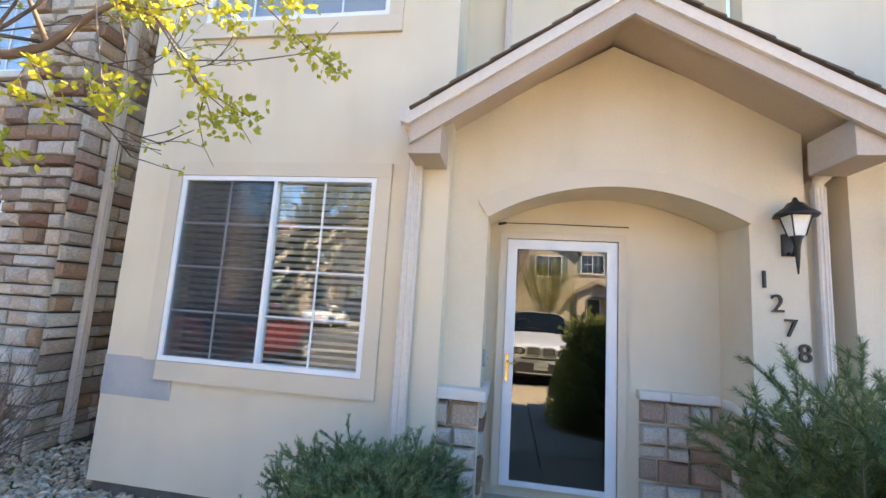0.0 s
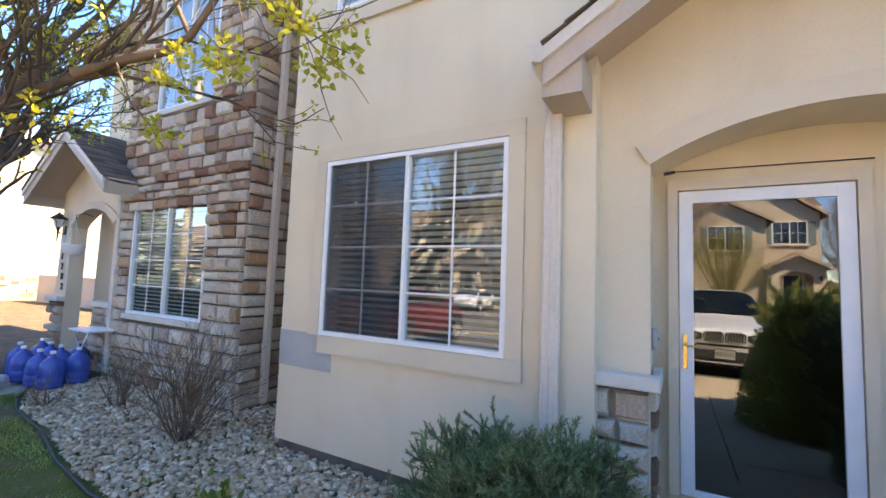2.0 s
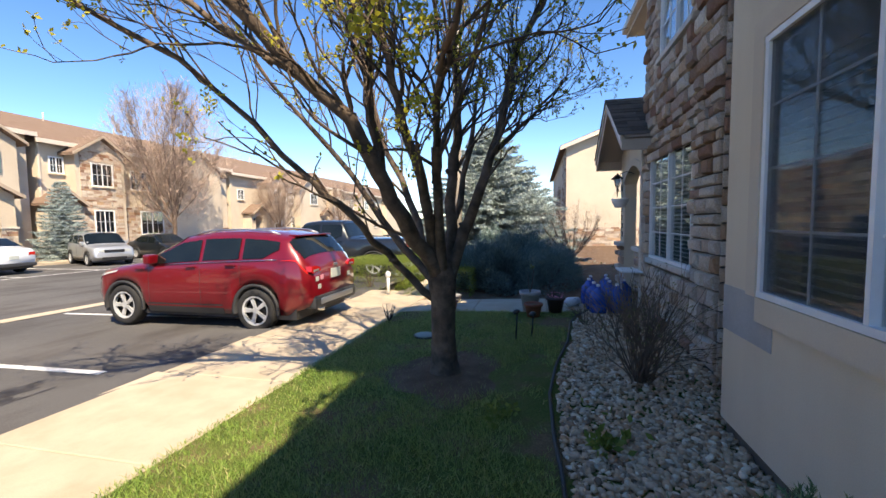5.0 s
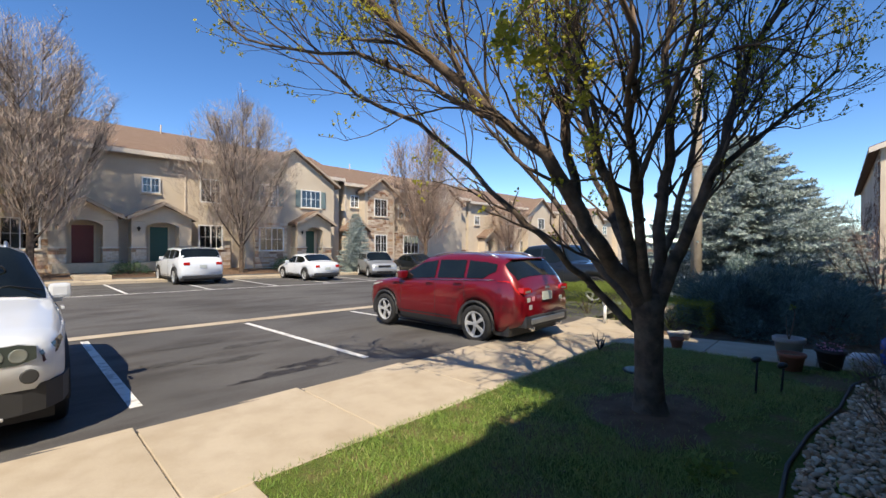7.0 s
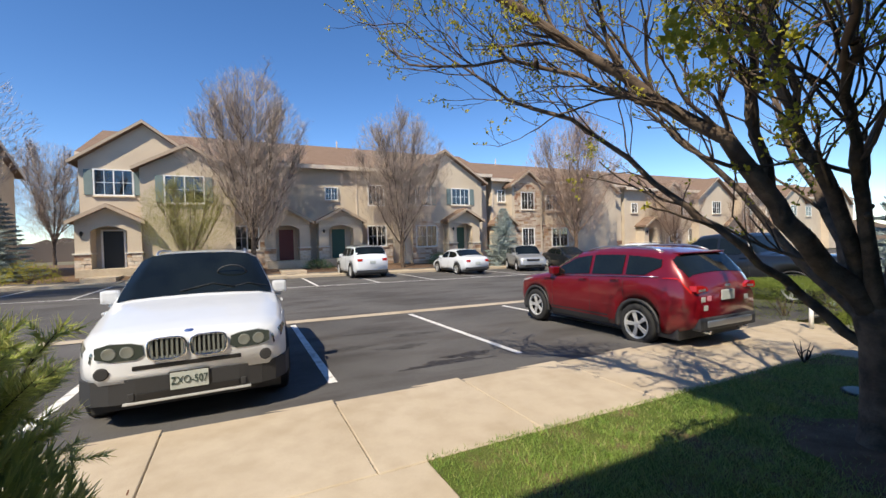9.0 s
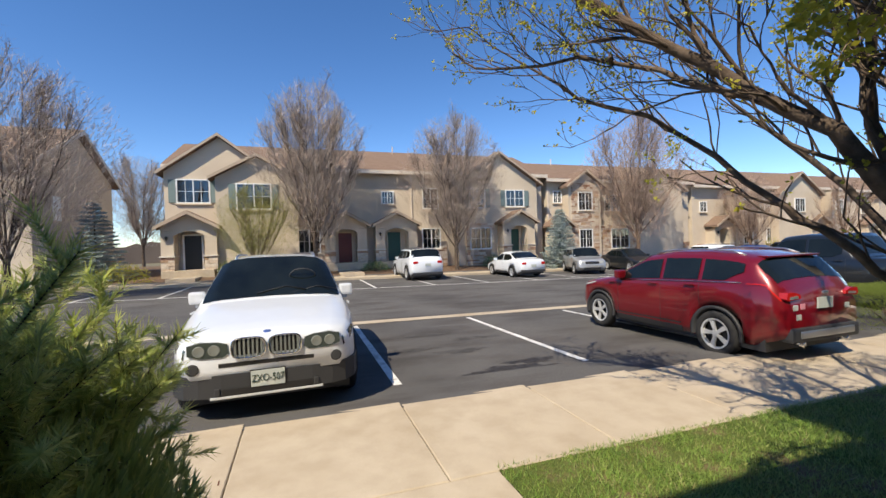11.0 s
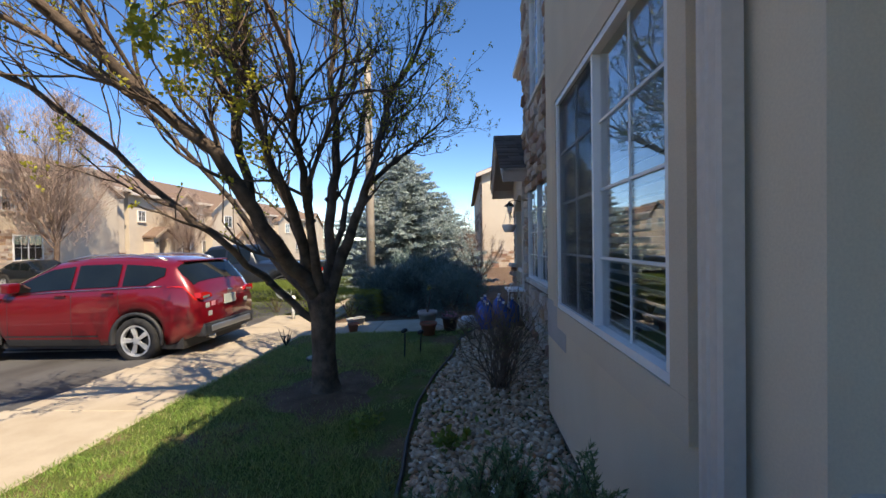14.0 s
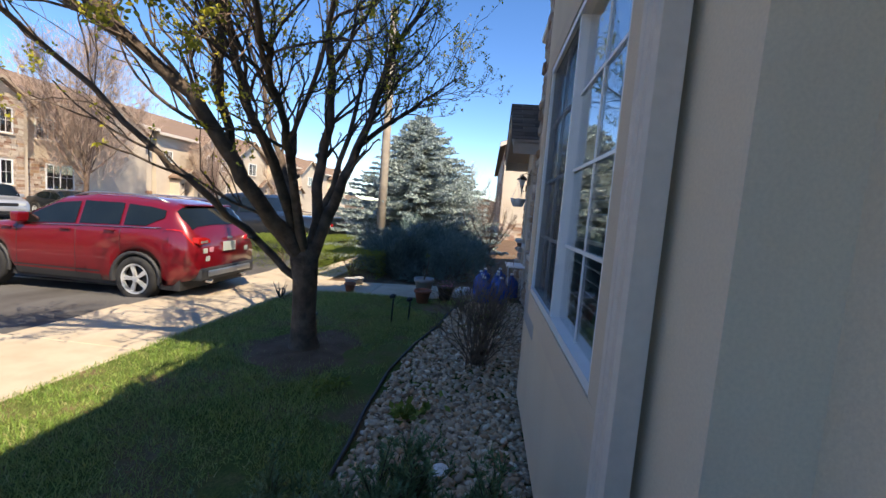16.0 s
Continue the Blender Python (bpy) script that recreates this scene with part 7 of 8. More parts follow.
# ---- stone facing near by ----
def stone_variants(n, seed):
    out = []
    rg = random.Random(seed)
    for i in range(n):
        bm = bmesh.new()
        c = 0.085
        ring0 = [(-0.5, -0.5), (0.5, -0.5), (0.5, 0.5), (-0.5, 0.5)]
        back = [bm.verts.new((x, 0, z)) for x, z in ring0]
        mid = [bm.verts.new((x + rg.uniform(-0.04, 0.03), -0.6, z + rg.uniform(-0.06, 0.05))) for x, z in ring0]
        fr = [bm.verts.new((x * (1 - c * 1.9) + rg.uniform(-0.04, 0.04), -rg.uniform(0.8, 1.1), z * (1 - 3.2 * c) + rg.uniform(-0.07, 0.07))) for x, z in ring0]
        cc = bm.verts.new((rg.uniform(-0.15, 0.15), -rg.uniform(0.98, 1.12), rg.uniform(-0.12, 0.12)))
        for k in range(4):
            j = (k + 1) % 4
            bm.faces.new((back[k], back[j], mid[j], mid[k]))
            bm.faces.new((mid[k], mid[j], fr[j], fr[k]))
            bm.faces.new((fr[k], fr[j], cc))
        bmesh.ops.recalc_face_normals(bm, faces=bm.faces[:])
        me = bpy.data.meshes.new("stone")
        bm.to_mesh(me)
        bm.free()
        me.materials.append(STONE)
        out.append(me)
    return out


STONES = stone_variants(12, 2)


def lay_stones(parent, x0, x1, z0, z1, place, holes=(), h=0.15, w=0.255, d=0.045, seed=1, limit=300, quoin=None):
    """Courses of separate stones; place(u, z) gives the wall's pose there. Those past the limit are joined."""
    rg = random.Random(seed)
    z, cnt = z0, 0
    rest = bmesh.new()
    while z < z1 - 0.03:
        hh = min(rg.choice((0.75, 0.95, 1.1, 1.25)) * h, z1 - z)
        if z1 - z - hh < 0.05:
            hh = z1 - z
        cuts = sorted([(a, b) for a, b, c, e in holes if c < z + hh / 2 < e])
        spans, x = [], x0
        for a, b in cuts:
            spans.append((x, a))
            x = b
        spans.append((x, x1))
        for a, b in spans:
            x = a
            while x < b - 0.02:
                ww = rg.uniform(0.62, 1.45) * w
                if b - x - ww < 0.09:
                    ww = b - x
                m = place(x + ww / 2, z + hh / 2) @ Matrix.Diagonal((ww - 0.020, d * rg.uniform(0.8, 1.9), hh - 0.020, 1))
                me = rg.choice(STONES)
                if cnt < limit:
                    ob = new("stone", me)
                    ob.parent = parent
                    ob.matrix_basis = m
                else:
                    k = len(rest.verts)
                    rest.from_mesh(me)
                    rest.verts.ensure_lookup_table()
                    for v in rest.verts[k:]:
                        v.co = m @ v.co
                cnt += 1
                x += ww
        z += hh
    if len(rest.verts):
        tagged(part("upper_stones", rest, STONE_FAR, parent, "ledge-stone courses higher up"), kind="stuff")
    else:
        rest.free()


WB = empty("stone_facing", kind="structure", label="tan and brown ledge-stone facing of the bay", category="stone wall")
holes = [(a - 0.0, b + 0.0, c - 0.07, d + 0.0) for a, b, c, d in (SW, SU)]
lay_stones(WB, -7.02, -4.15, 0.0, 7.2, lambda u, z: Matrix.Translation((u, SY, z)), holes, seed=4, limit=290)
WB2 = empty("stone_side", kind="structure", label="ledge-stone facing round the corner of the bay", category="stone wall")
lay_stones(WB2, 3.50, 4.9, 0.0, 6.2, lambda u, z: Matrix.Translation((-4.15, u, z)) @ pose(0, 0, 0, 0, 0, 90), seed=5, limit=200)
for nm, (a, b, c, d) in (("window_sill", SW), ("window_sill", SU)):
    box(nm, a - 0.03, b + 0.03, SY - 0.07, SY + 0.02, c - 0.075, c - 0.003, CAST, house_b, bevel=0.01)
W1 = empty("porch_stones", kind="structure", label="ledge-stone wainscot under a cast cap at the porch", category="stone wall")
lay_stones(W1, -0.345, -0.01, 0.0, 0.93, lambda u, z: Matrix.Translation((u, PY, z)), h=0.13, w=0.15, d=0.07, seed=6)
lay_stones(W1, PY, 3.62, 0.14, 0.93, lambda u, z: Matrix.Translation((-0.01, u, z)) @ pose(0, 0, 0, 0, 0, 90), h=0.13, w=0.16, d=0.03, seed=7)
lay_stones(W1, 1.19, 1.79, 0.0, 0.97, lambda u, z: Matrix.Translation((u, 3.70, z)), h=0.135, w=0.19, d=0.045, seed=8)
lay_stones(W1, -3.62, -PY, 0.0, 0.97, lambda u, z: Matrix.Translation((1.79, -u, z)) @ pose(0, 0, 0, 0, 0, -90), h=0.135, w=0.18, d=0.04, seed=9)
lay_stones(W1, 1.79, 2.14, 0.0, 0.95, lambda u, z: Matrix.Translation((u, PY, z)), h=0.15, w=0.24, d=0.07, seed=10)
lay_stones(W1, 2.42, 3.0, 0.0, 0.95, lambda u, z: Matrix.Translation((u, PY + 0.02, z)), h=0.15, w=0.24, d=0.07, seed=11)
for a in ((-0.35, 0.045, PY - 0.12, PY + 0.0, 0.945, 1.025), (-0.005, 0.05, PY + 0.001, 3.60, 0.945, 1.02), (1.18, 1.40, 3.61, 3.70, 0.98, 1.045), (1.404, 1.742, 3.61, 3.70, 0.98, 1.045), (1.745, 1.79, PY + 0.0, 3.605, 0.98, 1.04), (1.72, 2.155, PY - 0.12, PY - 0.001, 0.96, 1.035)):
    box("cap", *a, CAST, W1, "pale cast-stone cap", bevel=0.012)
WB3 = empty("porch_stones_b", kind="structure", label="ledge-stone base of the neighbouring porch", category="stone wall")
lay_stones(WB3, -9.25, -8.85, 0.0, 0.95, lambda u, z: Matrix.Translation((u, PBY + 0.04, z)), h=0.13, w=0.3, d=0.07, seed=12)
lay_stones(WB3, -7.6, -7.03, 0.0, 0.95, lambda u, z: Matrix.Translation((u, PBY + 0.04, z)), h=0.13, w=0.3, d=0.07, seed=13)
box("cap", -9.3, -8.80, PBY - 0.09, PBY + 0.035, 0.955, 1.03, CAST, WB3, bevel=0.01)
box("cap", -7.6, -7.03, PBY - 0.09, PBY + 0.035, 0.955, 1.03, CAST, WB3, bevel=0.01)
house_number("1278", 1.865, 1.90, 0.075, -0.158, PY, 0.17)
house_number("12", 2.62, 1.80, 0.11, -0.17, PY + 0.02, 0.18)
house_number("1282", -9.06, 1.7, 0.03, -0.17, PBY + 0.03, 0.16)

# ---- gravel, edging, grass ----
def edge_y(x):
    """The curved border between lawn and gravel."""
    return float(np.interp(x, [-7.2, -6.6, -6.1, -5.1, -4.2, -3.4, -2.6, -2.2, -1.6, -0.74], [2.75, 2.45, 2.3, 2.2, 2.02, 1.93, 1.94, 1.97, 1.98, 1.95]))


bed = sheet("gravel_bed", steps(-7.1, 0.0, 30), steps(1.85, 3.6, 8), DIRT, -0.02)
tagged(bed, "dark earth under the river gravel", "ground")
rgv = random.Random(17)
variants = []
for i in range(8):
    bm = bmesh.new()
    bmesh.ops.create_icosphere(bm, subdivisions=1, radius=1.0)
    for v in bm.verts:
        v.co *= rgv.uniform(0.8, 1.15)
    variants.append(([tuple(v.co) for v in bm.verts], [tuple(v.index for v in f.verts) for f in bm.faces]))
    bm.free()
vs, fs = [], []
def pebble(x, y, z, s):
    V, F = variants[rgv.randrange(8)]
    m = Matrix.Translation((x, y, z)) @ Euler([rgv.uniform(-0.6, 0.6), rgv.uniform(-0.6, 0.6), rgv.uniform(0, 6.3)]).to_matrix().to_4x4() @ Matrix.Diagonal((s * rgv.uniform(0.9, 1.6), s * rgv.uniform(0.8, 1.1), s * rgv.uniform(0.5, 0.75), 1))
    k = len(vs)
    vs.extend([tuple(m @ Vector(v)) for v in V])
    fs.extend([tuple(i + k for i in f) for f in F])


n = 0
while n < 13000:
    x = rgv.uniform(-7.0, -0.05)
    y = rgv.uniform(1.9, 3.95 if -4.1 < x < -3.0 else (3.47 if x < -3.0 else 3.12))
    if y < edge_y(x) + 0.05:
        continue
    if x > -0.74 and y < 2.2:
        continue
    pebble(x, y, ground_z(x, y) + rgv.uniform(-0.012, 0.022), rgv.choice((0.014, 0.017, 0.020, 0.024, 0.031)))
    n += 1


def gravel_mat():
    k = Mat("river_gravel", 0.85, spec=0.3)
    c = k.ramp(k.island(), [(0, (0.50, 0.32, 0.20)), (0.25, (0.66, 0.48, 0.33)), (0.42, (0.38, 0.21, 0.12)), (0.6, (0.74, 0.58, 0.42)), (0.78, (0.24, 0.15, 0.10)), (0.9, (0.58, 0.44, 0.32)), (1, (0.84, 0.72, 0.57))])
    k.color(k.mix(c, k.ramp(k.noise(60, 4), [(0.3, (0.8,) * 3), (0.7, (1.05,) * 3)]), 0.6, "MULTIPLY")).bump(k.noise(120, 3), 0.3, 0.003)
    return k.m


gr = mesh_part("gravel", vs, fs, gravel_mat(), smooth=True)
tagged(gr, "tan and grey river gravel along the house wall", "gravel", kind="stuff")
pts = [(x, edge_y(x), ground_z(x, edge_y(x)) + 0.012) for x in steps(-7.1, -0.76, 60)]
tagged(tube("edging", pts, 0.014, TRIMBLACK, sides=6), "black plastic garden edging between lawn and gravel", "garden edging")

vs, fs = [], []
rgg = random.Random(23)
n = 0
TX, TY = -3.82, 0.90
while n < 95000:
    x, y = rgg.uniform(-6.93, -0.73), rgg.uniform(-0.66, 2.6)
    if y > edge_y(x) - 0.03:
        continue
    q = noise.noise(Vector((x * 0.9, y * 0.9, 0))) + 0.5 * noise.noise(Vector((x * 3.1, y * 3.1, 5)))
    bald = 1.1 if y > 1.35 else 0.5
    if rgg.random() < bald * max(0, 0.5 - q * 1.5):
        n += 1
        continue
    d = math.hypot((x - TX) * 0.8, y - TY)
    if d < 0.62 and rgg.random() < 0.93 - max(0, d - 0.45) * 3:
        n += 1
        continue
    h = rgg.uniform(0.02, 0.055) * (1 + 0.5 * q)
    a = rgg.uniform(0, 6.28)
    w = rgg.uniform(0.0025, 0.0045)
    lx, ly = rgg.gauss(0, 0.6) * h, rgg.gauss(0, 0.6) * h
    z = ground_z(x, y) - 0.006
    k = len(vs)
    vs += [(x - math.cos(a) * w, y - math.sin(a) * w, z), (x + math.cos(a) * w, y + math.sin(a) * w, z), (x + lx, y + ly, z + h)]
    fs.append((k, k + 1, k + 2))
    n += 1
gs = mesh_part("grass", vs, fs, GRASSM)
tagged(gs, "short patchy green lawn grass", "grass", kind="stuff")
disc = []
for k in range(26):
    a = 2 * math.pi * k / 26
    r = 0.6 + 0.12 * math.sin(3 * a) + 0.05 * math.sin(7 * a)
    disc.append((TX + r * 1.25 * math.cos(a), TY + r * math.sin(a)))
dv = [(TX, TY, ground_z(TX, TY) + 0.03)] + [(x, y, ground_z(x, y) - 0.003) for x, y in disc]
tagged(mesh_part("soil_ring", dv, [(0, k + 1, (k + 1) % 26 + 1) for k in range(26)], DIRT, smooth=True), "bare soil round the foot of the tree", "soil")

# ---- small things ----
def pot(x, y, r, h, mat, label, name="flower_pot"):
    t = empty(name, x, y, ground_z(x, y), label=label, category="plant pot", group="pots by the walk")
    lathe("bowl", [(r * 0.7, 0), (r * 0.95, h * 0.8), (r * 1.08, h * 0.82), (r * 1.08, h), (r * 0.95, h), (r * 0.9, h * 0.8), (0.01, h * 0.78)], mat, t, sides=20)
    lathe("soil", [(0.01, h * 0.8), (r * 0.88, h * 0.8), (r * 0.88, h * 0.84), (0.01, h * 0.86)], DIRT, t, sides=16)
    return t


TERRA, GREYPOT, DARKPOT = plain("terracotta", (0.30, 0.10, 0.06), 0.8), plain("grey_pot", (0.35, 0.34, 0.33), 0.7), plain("dark_pot", (0.05, 0.03, 0.03), 0.6)
pot(-6.55, 1.76, 0.14, 0.22, TERRA, "round terracotta pot on the path")
pot(-7.05, 1.70, 0.17, 0.34, GREYPOT, "grey banded pot with a bare stem on the path")
pot(-6.9, 2.12, 0.15, 0.26, DARKPOT, "dark pot with pink flowers on the path")
pot(-7.1, 0.30, 0.10, 0.16, TERRA, "small terracotta pot at the path edge")
pot(-7.6, 0.15, 0.12, 0.17, GREYPOT, "small grey pot at the path edge")
pot(-7.9, 0.22, 0.10, 0.15, GREYPOT, "small grey pot at the path edge")
t = empty("potted_plant", -7.05, 1.70, ground_z(-7, 1.7) + 0.30, label="thin bare-stemmed plant with a few leaves", category="plant")
bm = bmesh.new()
tube_bm(bm, [(0, 0, 0), (0.02, 0.04, 0.2), (-0.03, 0.06, 0.38), (-0.02, 0.02, 0.5)], [0.009, 0.008, 0.006, 0.003], 5)
tube_bm(bm, [(0, 0, 0), (-0.06, -0.03, 0.15), (-0.10, -0.04, 0.34)], [0.008, 0.006, 0.003], 5)
part("stem", bm, TWIG, t)
bm = bmesh.new()
for k in range(8):
    leaf_bm(bm, Vector((-0.03, 0.03, 0.45)), 0.05, R, 1)
tagged(part("leaves", bm, BOXWOOD, t), kind="stuff")
t = empty("flowers", -6.9, 2.12, ground_z(-6.9, 2.12) + 0.2, label="pink and white flowers in a pot", category="plant")
bm = bmesh.new()
for k in range(40):
    leaf_bm(bm, Vector((R.uniform(-0.12, 0.12), R.uniform(-0.12, 0.12), R.uniform(0.02, 0.12))), 0.03, R, 2)
tagged(part("blooms", bm, plain("pink_petal", (0.6, 0.25, 0.35), 0.6), t), kind="stuff")

jm = bpy.data.materials.new("blue_bottle_plastic")
jm.use_nodes = True
jb = jm.node_tree.nodes["Principled BSDF"]
jb.inputs["Base Color"].default_value, jb.inputs["Roughness"].default_value = (0.035, 0.12, 0.48, 1), 0.15
jb.inputs["Transmission Weight"].default_value = 0.35
jug = empty("water_bottle", 0, 0, 0, label="large empty blue plastic water bottle standing on the gravel", category="water bottle", group="water bottles by the wall")
lathe("bottle", [(0.10, 0.0), (0.132, 0.015), (0.135, 0.06), (0.128, 0.07), (0.135, 0.08), (0.135, 0.14), (0.128, 0.15), (0.135, 0.16), (0.135, 0.25), (0.12, 0.32), (0.06, 0.38), (0.03, 0.40), (0.028, 0.44)], jm, jug, sides=20)
lathe("cap", [(0.031, 0.43), (0.031, 0.465), (0.01, 0.467)], VINYL, jug, sides=12)
spots = [(-7.05, 2.75, 0), (-7.25, 3.03, 0), (-7.5, 2.72, 0), (-6.85, 3.08, 0), (-7.65, 3.05, 0), (-7.9, 2.8, 0), (-6.75, 2.78, 0), (-8.1, 3.1, 0), (-7.45, 3.3, 0)]
for i, (x, y, a) in enumerate(spots):
    m = pose(x, y, ground_z(x, y) + 0.02, 0, 0, i * 40)
    if i == 0:
        jug.matrix_basis = m
    else:
        copy_thing(jug, m)
can = empty("white_jug", -7.35, 2.42, ground_z(-7.3, 2.4) + 0.09, label="white plastic jug lying on its side", category="jug")
lathe("body", [(0.02, -0.14), (0.08, -0.13), (0.085, 0.08), (0.03, 0.13), (0.025, 0.16)], VINYL, can, sides=16, m=pose(0, 0, 0, 90, 0, 30))
tube("handle", [(0.05, 0.02, 0.05), (0.10, 0.05, 0.09), (0.08, 0.10, 0.04)], 0.012, VINYL, can)

fold = empty("folding_table", -7.15, 3.35, ground_z(-7.15, 3.3), label="small white folding table with crossed legs", category="table")
box("tabletop", -0.30, 0.30, -0.20, 0.20, 0.66, 0.69, VINYL, fold, bevel=0.01)
for s in (-1, 1):
    tube("leg", [(-0.25, 0.17 * s, 0.0), (0.25, 0.17 * s, 0.66)], 0.012, ALLOY, fold, sides=6)
    tube("leg", [(0.25, 0.14 * s, 0.0), (-0.25, 0.14 * s, 0.66)], 0.012, ALLOY, fold, sides=6)

hp = empty("hanging_basket", -8.05, 3.32, 1.72, label="white hanging flower basket on three cords under the arch", category="hanging basket")
lathe("bowl", [(0.09, 0), (0.14, 0.10), (0.15, 0.14), (0.155, 0.16), (0.13, 0.16), (0.12, 0.1), (0.01, 0.08)], VINYL, hp, sides=20)
for k in range(3):
    a = 2.1 * k
    tube("cord", [(0.14 * math.cos(a), 0.14 * math.sin(a), 0.15), (0, 0, 0.55)], 0.004, VINYL, hp, sides=4)
tube("hook", [(0, 0, 0.55), (0, 0, 0.62), (0.02, 0.1, 0.66), (0, 0.24, 0.62)], 0.006, BLACK, hp, sides=5)

wc = empty("cleanout_cap", -1.93, 2.59, ground_z(-1.9, 2.6) + 0.01, label="white plastic pipe cap with a square nut, in the gravel", category="pipe cap")
lathe("cap", [(0.05, -0.05), (0.055, 0.0), (0.055, 0.035), (0.048, 0.042), (0.01, 0.044)], VINYL, wc, sides=20)
box("nut", -0.015, 0.015, -0.015, 0.015, 0.04, 0.058, VINYL, wc, bevel=0.003)

bell = empty("doorbell_chime", -0.01 + 0.025, 3.40, 1.22, label="grey oval door buzzer on the porch side wall", category="doorbell")
lathe("plate", [(0.045, 0), (0.045, 0.012), (0.035, 0.03), (0.01, 0.034)], GREYPOT, bell, sides=16, m=pose(-0.022, 0, 0, 0, 90, 0) @ Matrix.Diagonal((1.5, 1, 1, 1)))
tube("button", [(0.008, 0, 0.0), (0.016, 0, 0.0)], 0.009, BLACK, bell)

mb = empty("bracket", 0.06, 3.60, 2.30, label="small black hinge bracket by the door head", category="bracket")
tube("pin", [(0, 0, 0), (0.06, 0.02, 0.015)], 0.012, BLACK, mb, sides=6)
tube("wire", [(0.06, 0.02, 0.015), (0.4, 0.09, 0.03), (1.06, 0.09, 0.02)], 0.004, TRIMBLACK, mb, sides=4)

lid = empty("valve_cover", -5.22, 0.3, ground_z(-5.2, 0.3) + 0.012, label="round pale green valve cover in the lawn", category="cover")
lathe("lid", [(0.14, -0.02), (0.14, 0.012), (0.125, 0.02), (0.01, 0.022)], plain("green_grey_plastic", (0.22, 0.27, 0.24), 0.6), lid, sides=24)
lathe("rim", [(0.142, -0.02), (0.16, -0.02), (0.16, 0.008), (0.142, 0.008)], TRIMBLACK, lid, sides=24)

orn = empty("garden_ornament", -6.1, -0.55, ground_z(-6.1, -0.6), label="small dark wire garden ornament with leaf shapes", category="garden ornament")
tube("ring", [(0.12 * math.cos(a), 0.02, 0.11 + 0.07 * math.sin(a)) for a in [k * 0.524 for k in range(13)]], 0.008, BLACK, orn, sides=5)
for k in range(6):
    tube("leaf_wire", [(0, 0, 0.0), (0.05 * math.cos(k), 0.05 * math.sin(k), 0.10), (0.14 * math.cos(k * 1.1), 0.08 * math.sin(k), 0.2 + 0.02 * k)], [0.006, 0.010, 0.003], BLACK, orn, sides=5)

for i, (x, y, h) in enumerate(((-5.15, 1.55, 0.35), (-5.35, 1.75, 0.28))):
    so = empty("solar_light_stake", x, y, ground_z(x, y), label="leaning black solar path light", category="garden light")
    tube("stake", [(0, 0, 0), (0.05, 0.02, h)], 0.012, BLACK, so, sides=6)
    lathe("head", [(0.01, 0), (0.045, 0.01), (0.05, 0.04), (0.02, 0.06)], BLACK, so, sides=10, m=pose(0.05, 0.02, h, 20, 0, 0))

stk = empty("steel_stake", 1.22, -1.62, -0.05, label="thin rusty steel stake lying across the walk joint", category="stake")
tube("rod", [(-0.03, 0.48, 0.03), (0.0, 0, 0.012), (0.05, -0.5, 0.012)], 0.009, two_tone("rust", (0.12, 0.05, 0.03), (0.2, 0.09, 0.05), 20), stk, sides=6)

hy = empty("post_valve", -8.75, -1.55, ground_z(-8.7, -1.5), label="short white pipe riser beside the hedge", category="pipe")
tube("riser", [(0, 0, 0), (0, 0, 0.42)], 0.035, VINYL, hy)
lathe("head", [(0.03, 0.40), (0.06, 0.42), (0.06, 0.5), (0.02, 0.54)], VINYL, hy, sides=12)

pole = empty("utility_pole", -13.0, -0.7, -0.6, label="tall weathered wooden utility pole behind the junipers")
tube("shaft", [(0, 0, 0), (0, 0, 4), (0.02, 0, 8.2)], [0.15, 0.135, 0.11], two_tone("weathered_pole", (0.30, 0.25, 0.20), (0.42, 0.36, 0.29), 3, 0.95, fine=40, streak=(6, 6, 0.4)), pole)
tube("pole_cap", [(0.02, 0, 8.2), (0.02, 0, 8.26)], 0.12, FASCIA, pole)

deb = random.Random(31)
bm = bmesh.new()
for k in range(170):
    x, y = deb.uniform(-6.8, -0.9), deb.uniform(-0.5, 2.3)
    a = deb.uniform(0, 3.1)
    l = deb.uniform(0.02, 0.07)
    z = ground_z(x, y) + 0.03
    tube_bm(bm, [(x, y, z), (x + l * math.cos(a), y + l * math.sin(a), z + 0.005)], 0.002, 3)
tagged(part("lawn_litter", bm, TWIG), "fallen twigs scattered over the lawn", "twigs", kind="stuff")
bm = bmesh.new()
for k in range(60):
    x, y = deb.uniform(-3.2, -1.4), deb.uniform(2.1, 2.6)
    leaf_bm(bm, Vector((x, y, ground_z(x, y) + 0.02)), 0.06, deb, 3) if deb.random() < 0.35 else None
for k in range(26):
    leaf_bm(bm, Vector((-2.55 + deb.gauss(0, 0.08), 2.28 + deb.gauss(0, 0.06), 0.03)), 0.07, deb, 3)
    leaf_bm(bm, Vector((-2.9 + deb.gauss(0, 0.1), 1.5 + deb.gauss(0, 0.06), 0.0)), 0.06, deb, 3)
tagged(part("weeds", bm, BOXWOOD), "small green weeds in the gravel and lawn", "weeds", kind="stuff")

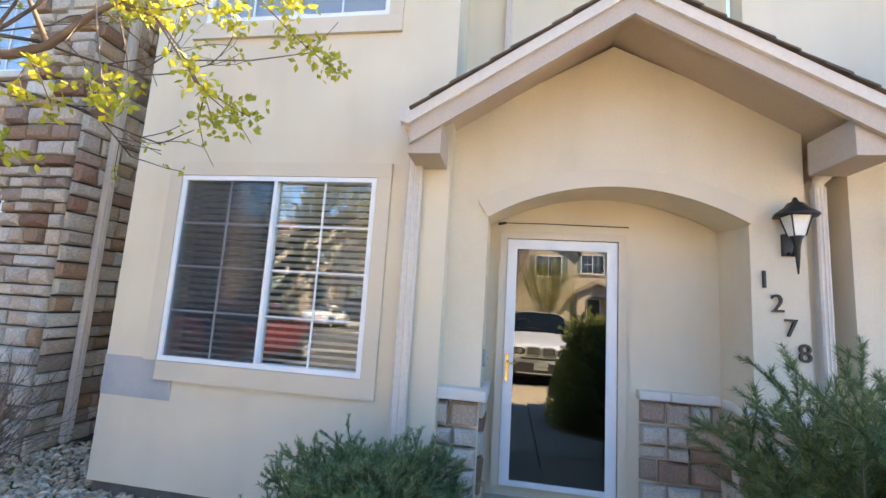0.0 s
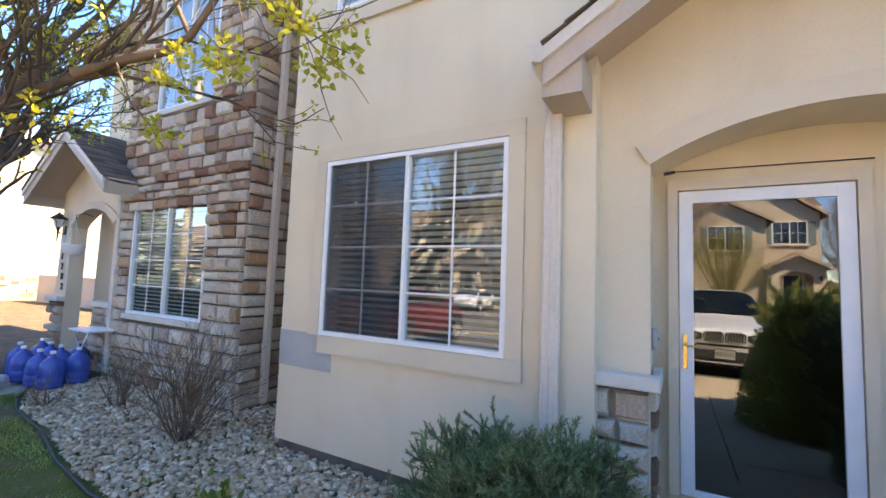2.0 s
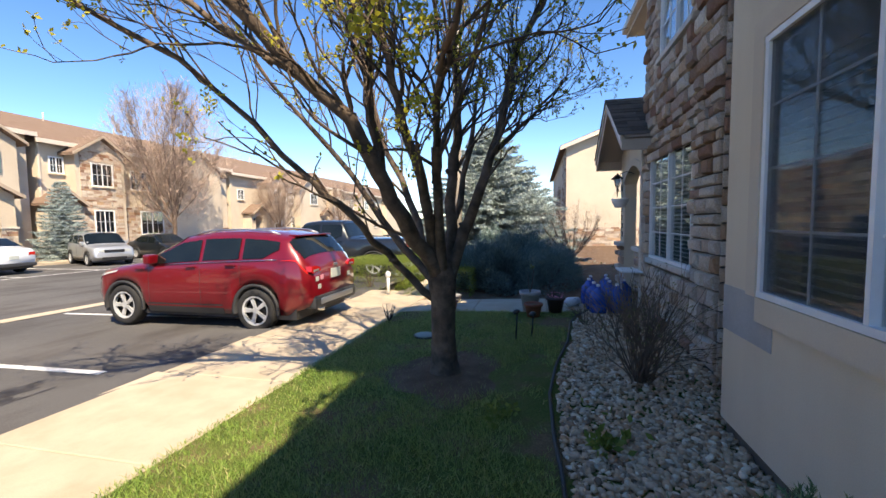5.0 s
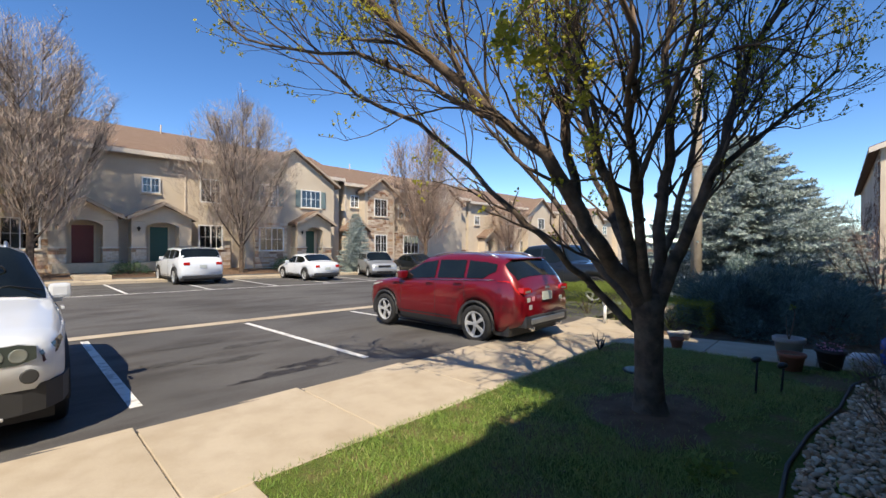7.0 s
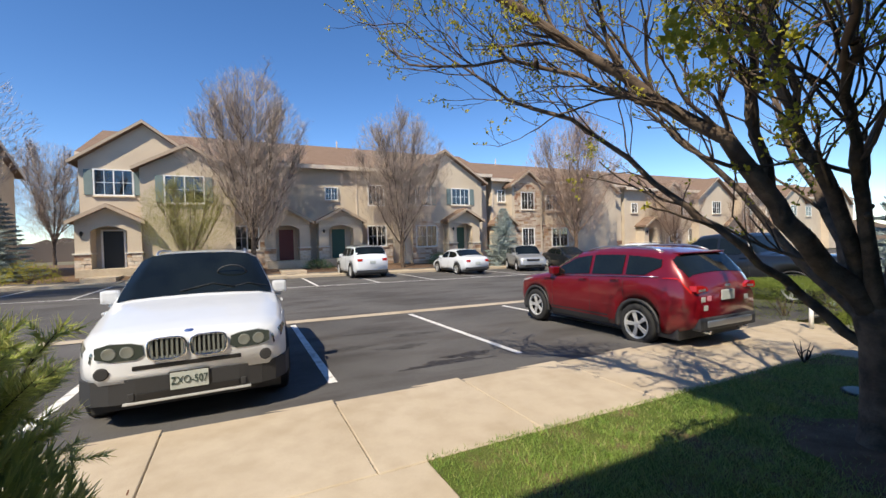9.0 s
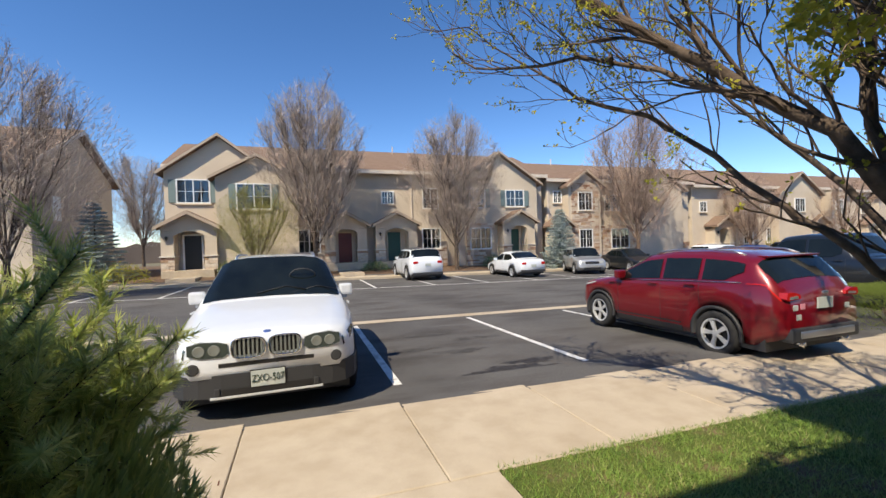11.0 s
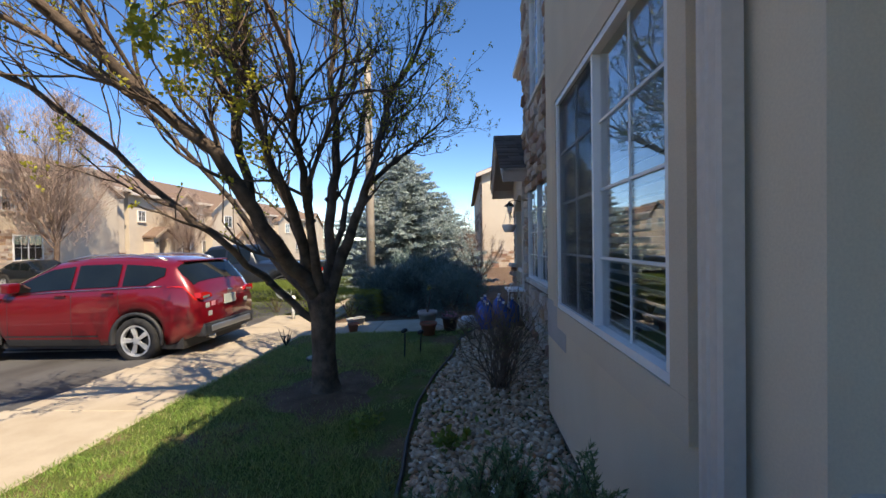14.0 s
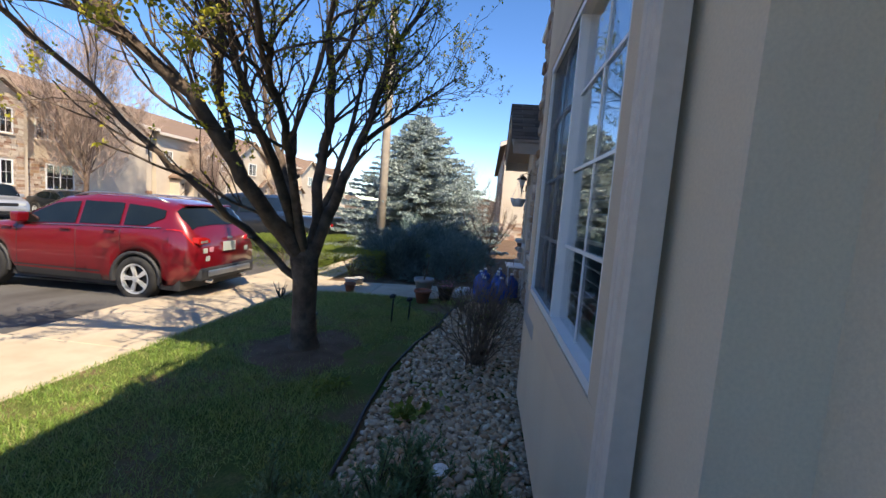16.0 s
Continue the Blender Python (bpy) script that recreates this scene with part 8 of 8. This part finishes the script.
# thin curb lip where the walk meets the lot
lip = empty("curb_lip", kind="structure", label="narrow eased concrete lip between pavement and asphalt", category="kerb")
for i in range(-7, 8):
    xa = -0.36 + i * 1.5
    box("lip", xa + 0.006, xa + 1.494, -2.215, -2.143, -0.30, 0.0, CONCRETE, lip, m=Matrix.Translation((0, 0, ground_z(xa + 0.75, -2.14) - 0.012)), bevel=0.008)

# wheel stop marks and oil spots
SOFTOIL = two_tone("old_oil_stain", (0.050, 0.047, 0.045), (0.085, 0.08, 0.077), 5, 0.85, fine=90)
OIL = two_tone("oil_stain", (0.022, 0.019, 0.017), (0.06, 0.054, 0.05), 9, 0.6, fine=90)
for i, (x, y, rx, ry) in enumerate(((-2.15, -2.95, 0.75, 0.20), (-1.45, -2.85, 0.42, 0.14), (-2.6, -3.3, 0.38, 0.12), (-1.9, -4.3, 0.40, 0.13), (-1.2, -4.7, 0.34, 0.12), (-2.5, -5.2, 0.42, 0.13), (-1.7, -5.9, 0.5, 0.16))):
    pv = [(x, y, ground_z(x, y) + 0.004)]
    for k in range(48):
        a = 2 * math.pi * k / 48
        r = 1 + 0.22 * math.sin(3 * a + i) + 0.15 * math.sin(8 * a + 2 * i) + 0.12 * math.sin(17 * a + i * i) + deb.uniform(-0.06, 0.06)
        qx, qy = x + rx * r * math.cos(a), y + ry * r * math.sin(a)
        pv.append((qx, qy, ground_z(qx, qy) + 0.004))
    tagged(mesh_part("oil_stain", pv, [(0, k + 1, (k + 1) % 48 + 1) for k in range(48)], OIL if i < 3 else SOFTOIL), "dark irregular oil stain on the asphalt", "stain", kind="structure")

# distance
ridge = []
rr = random.Random(77)
HAZE = plain("distant_trees", (0.20, 0.15, 0.12), 1.0, vary=0.3, scale=0.05)
for ring, (rad, hh) in enumerate(((150, 6.0), (260, 11.0))):
    vs, fs = [], []
    for k in range(240):
        a = 2 * math.pi * k / 240
        h = hh * (0.55 + 0.3 * rr.random() + 0.25 * math.sin(k * 0.37 + ring))
        vs += [(rad * math.cos(a), rad * math.sin(a), -1.3), (rad * math.cos(a), rad * math.sin(a), -1.2 + h)]
    for k in range(240):
        j = (k + 1) % 240
        fs.append((2 * k, 2 * j, 2 * j + 1, 2 * k + 1))
    tagged(mesh_part("backdrop", vs, fs, HAZE), "distant line of bare trees", "trees", kind="structure")
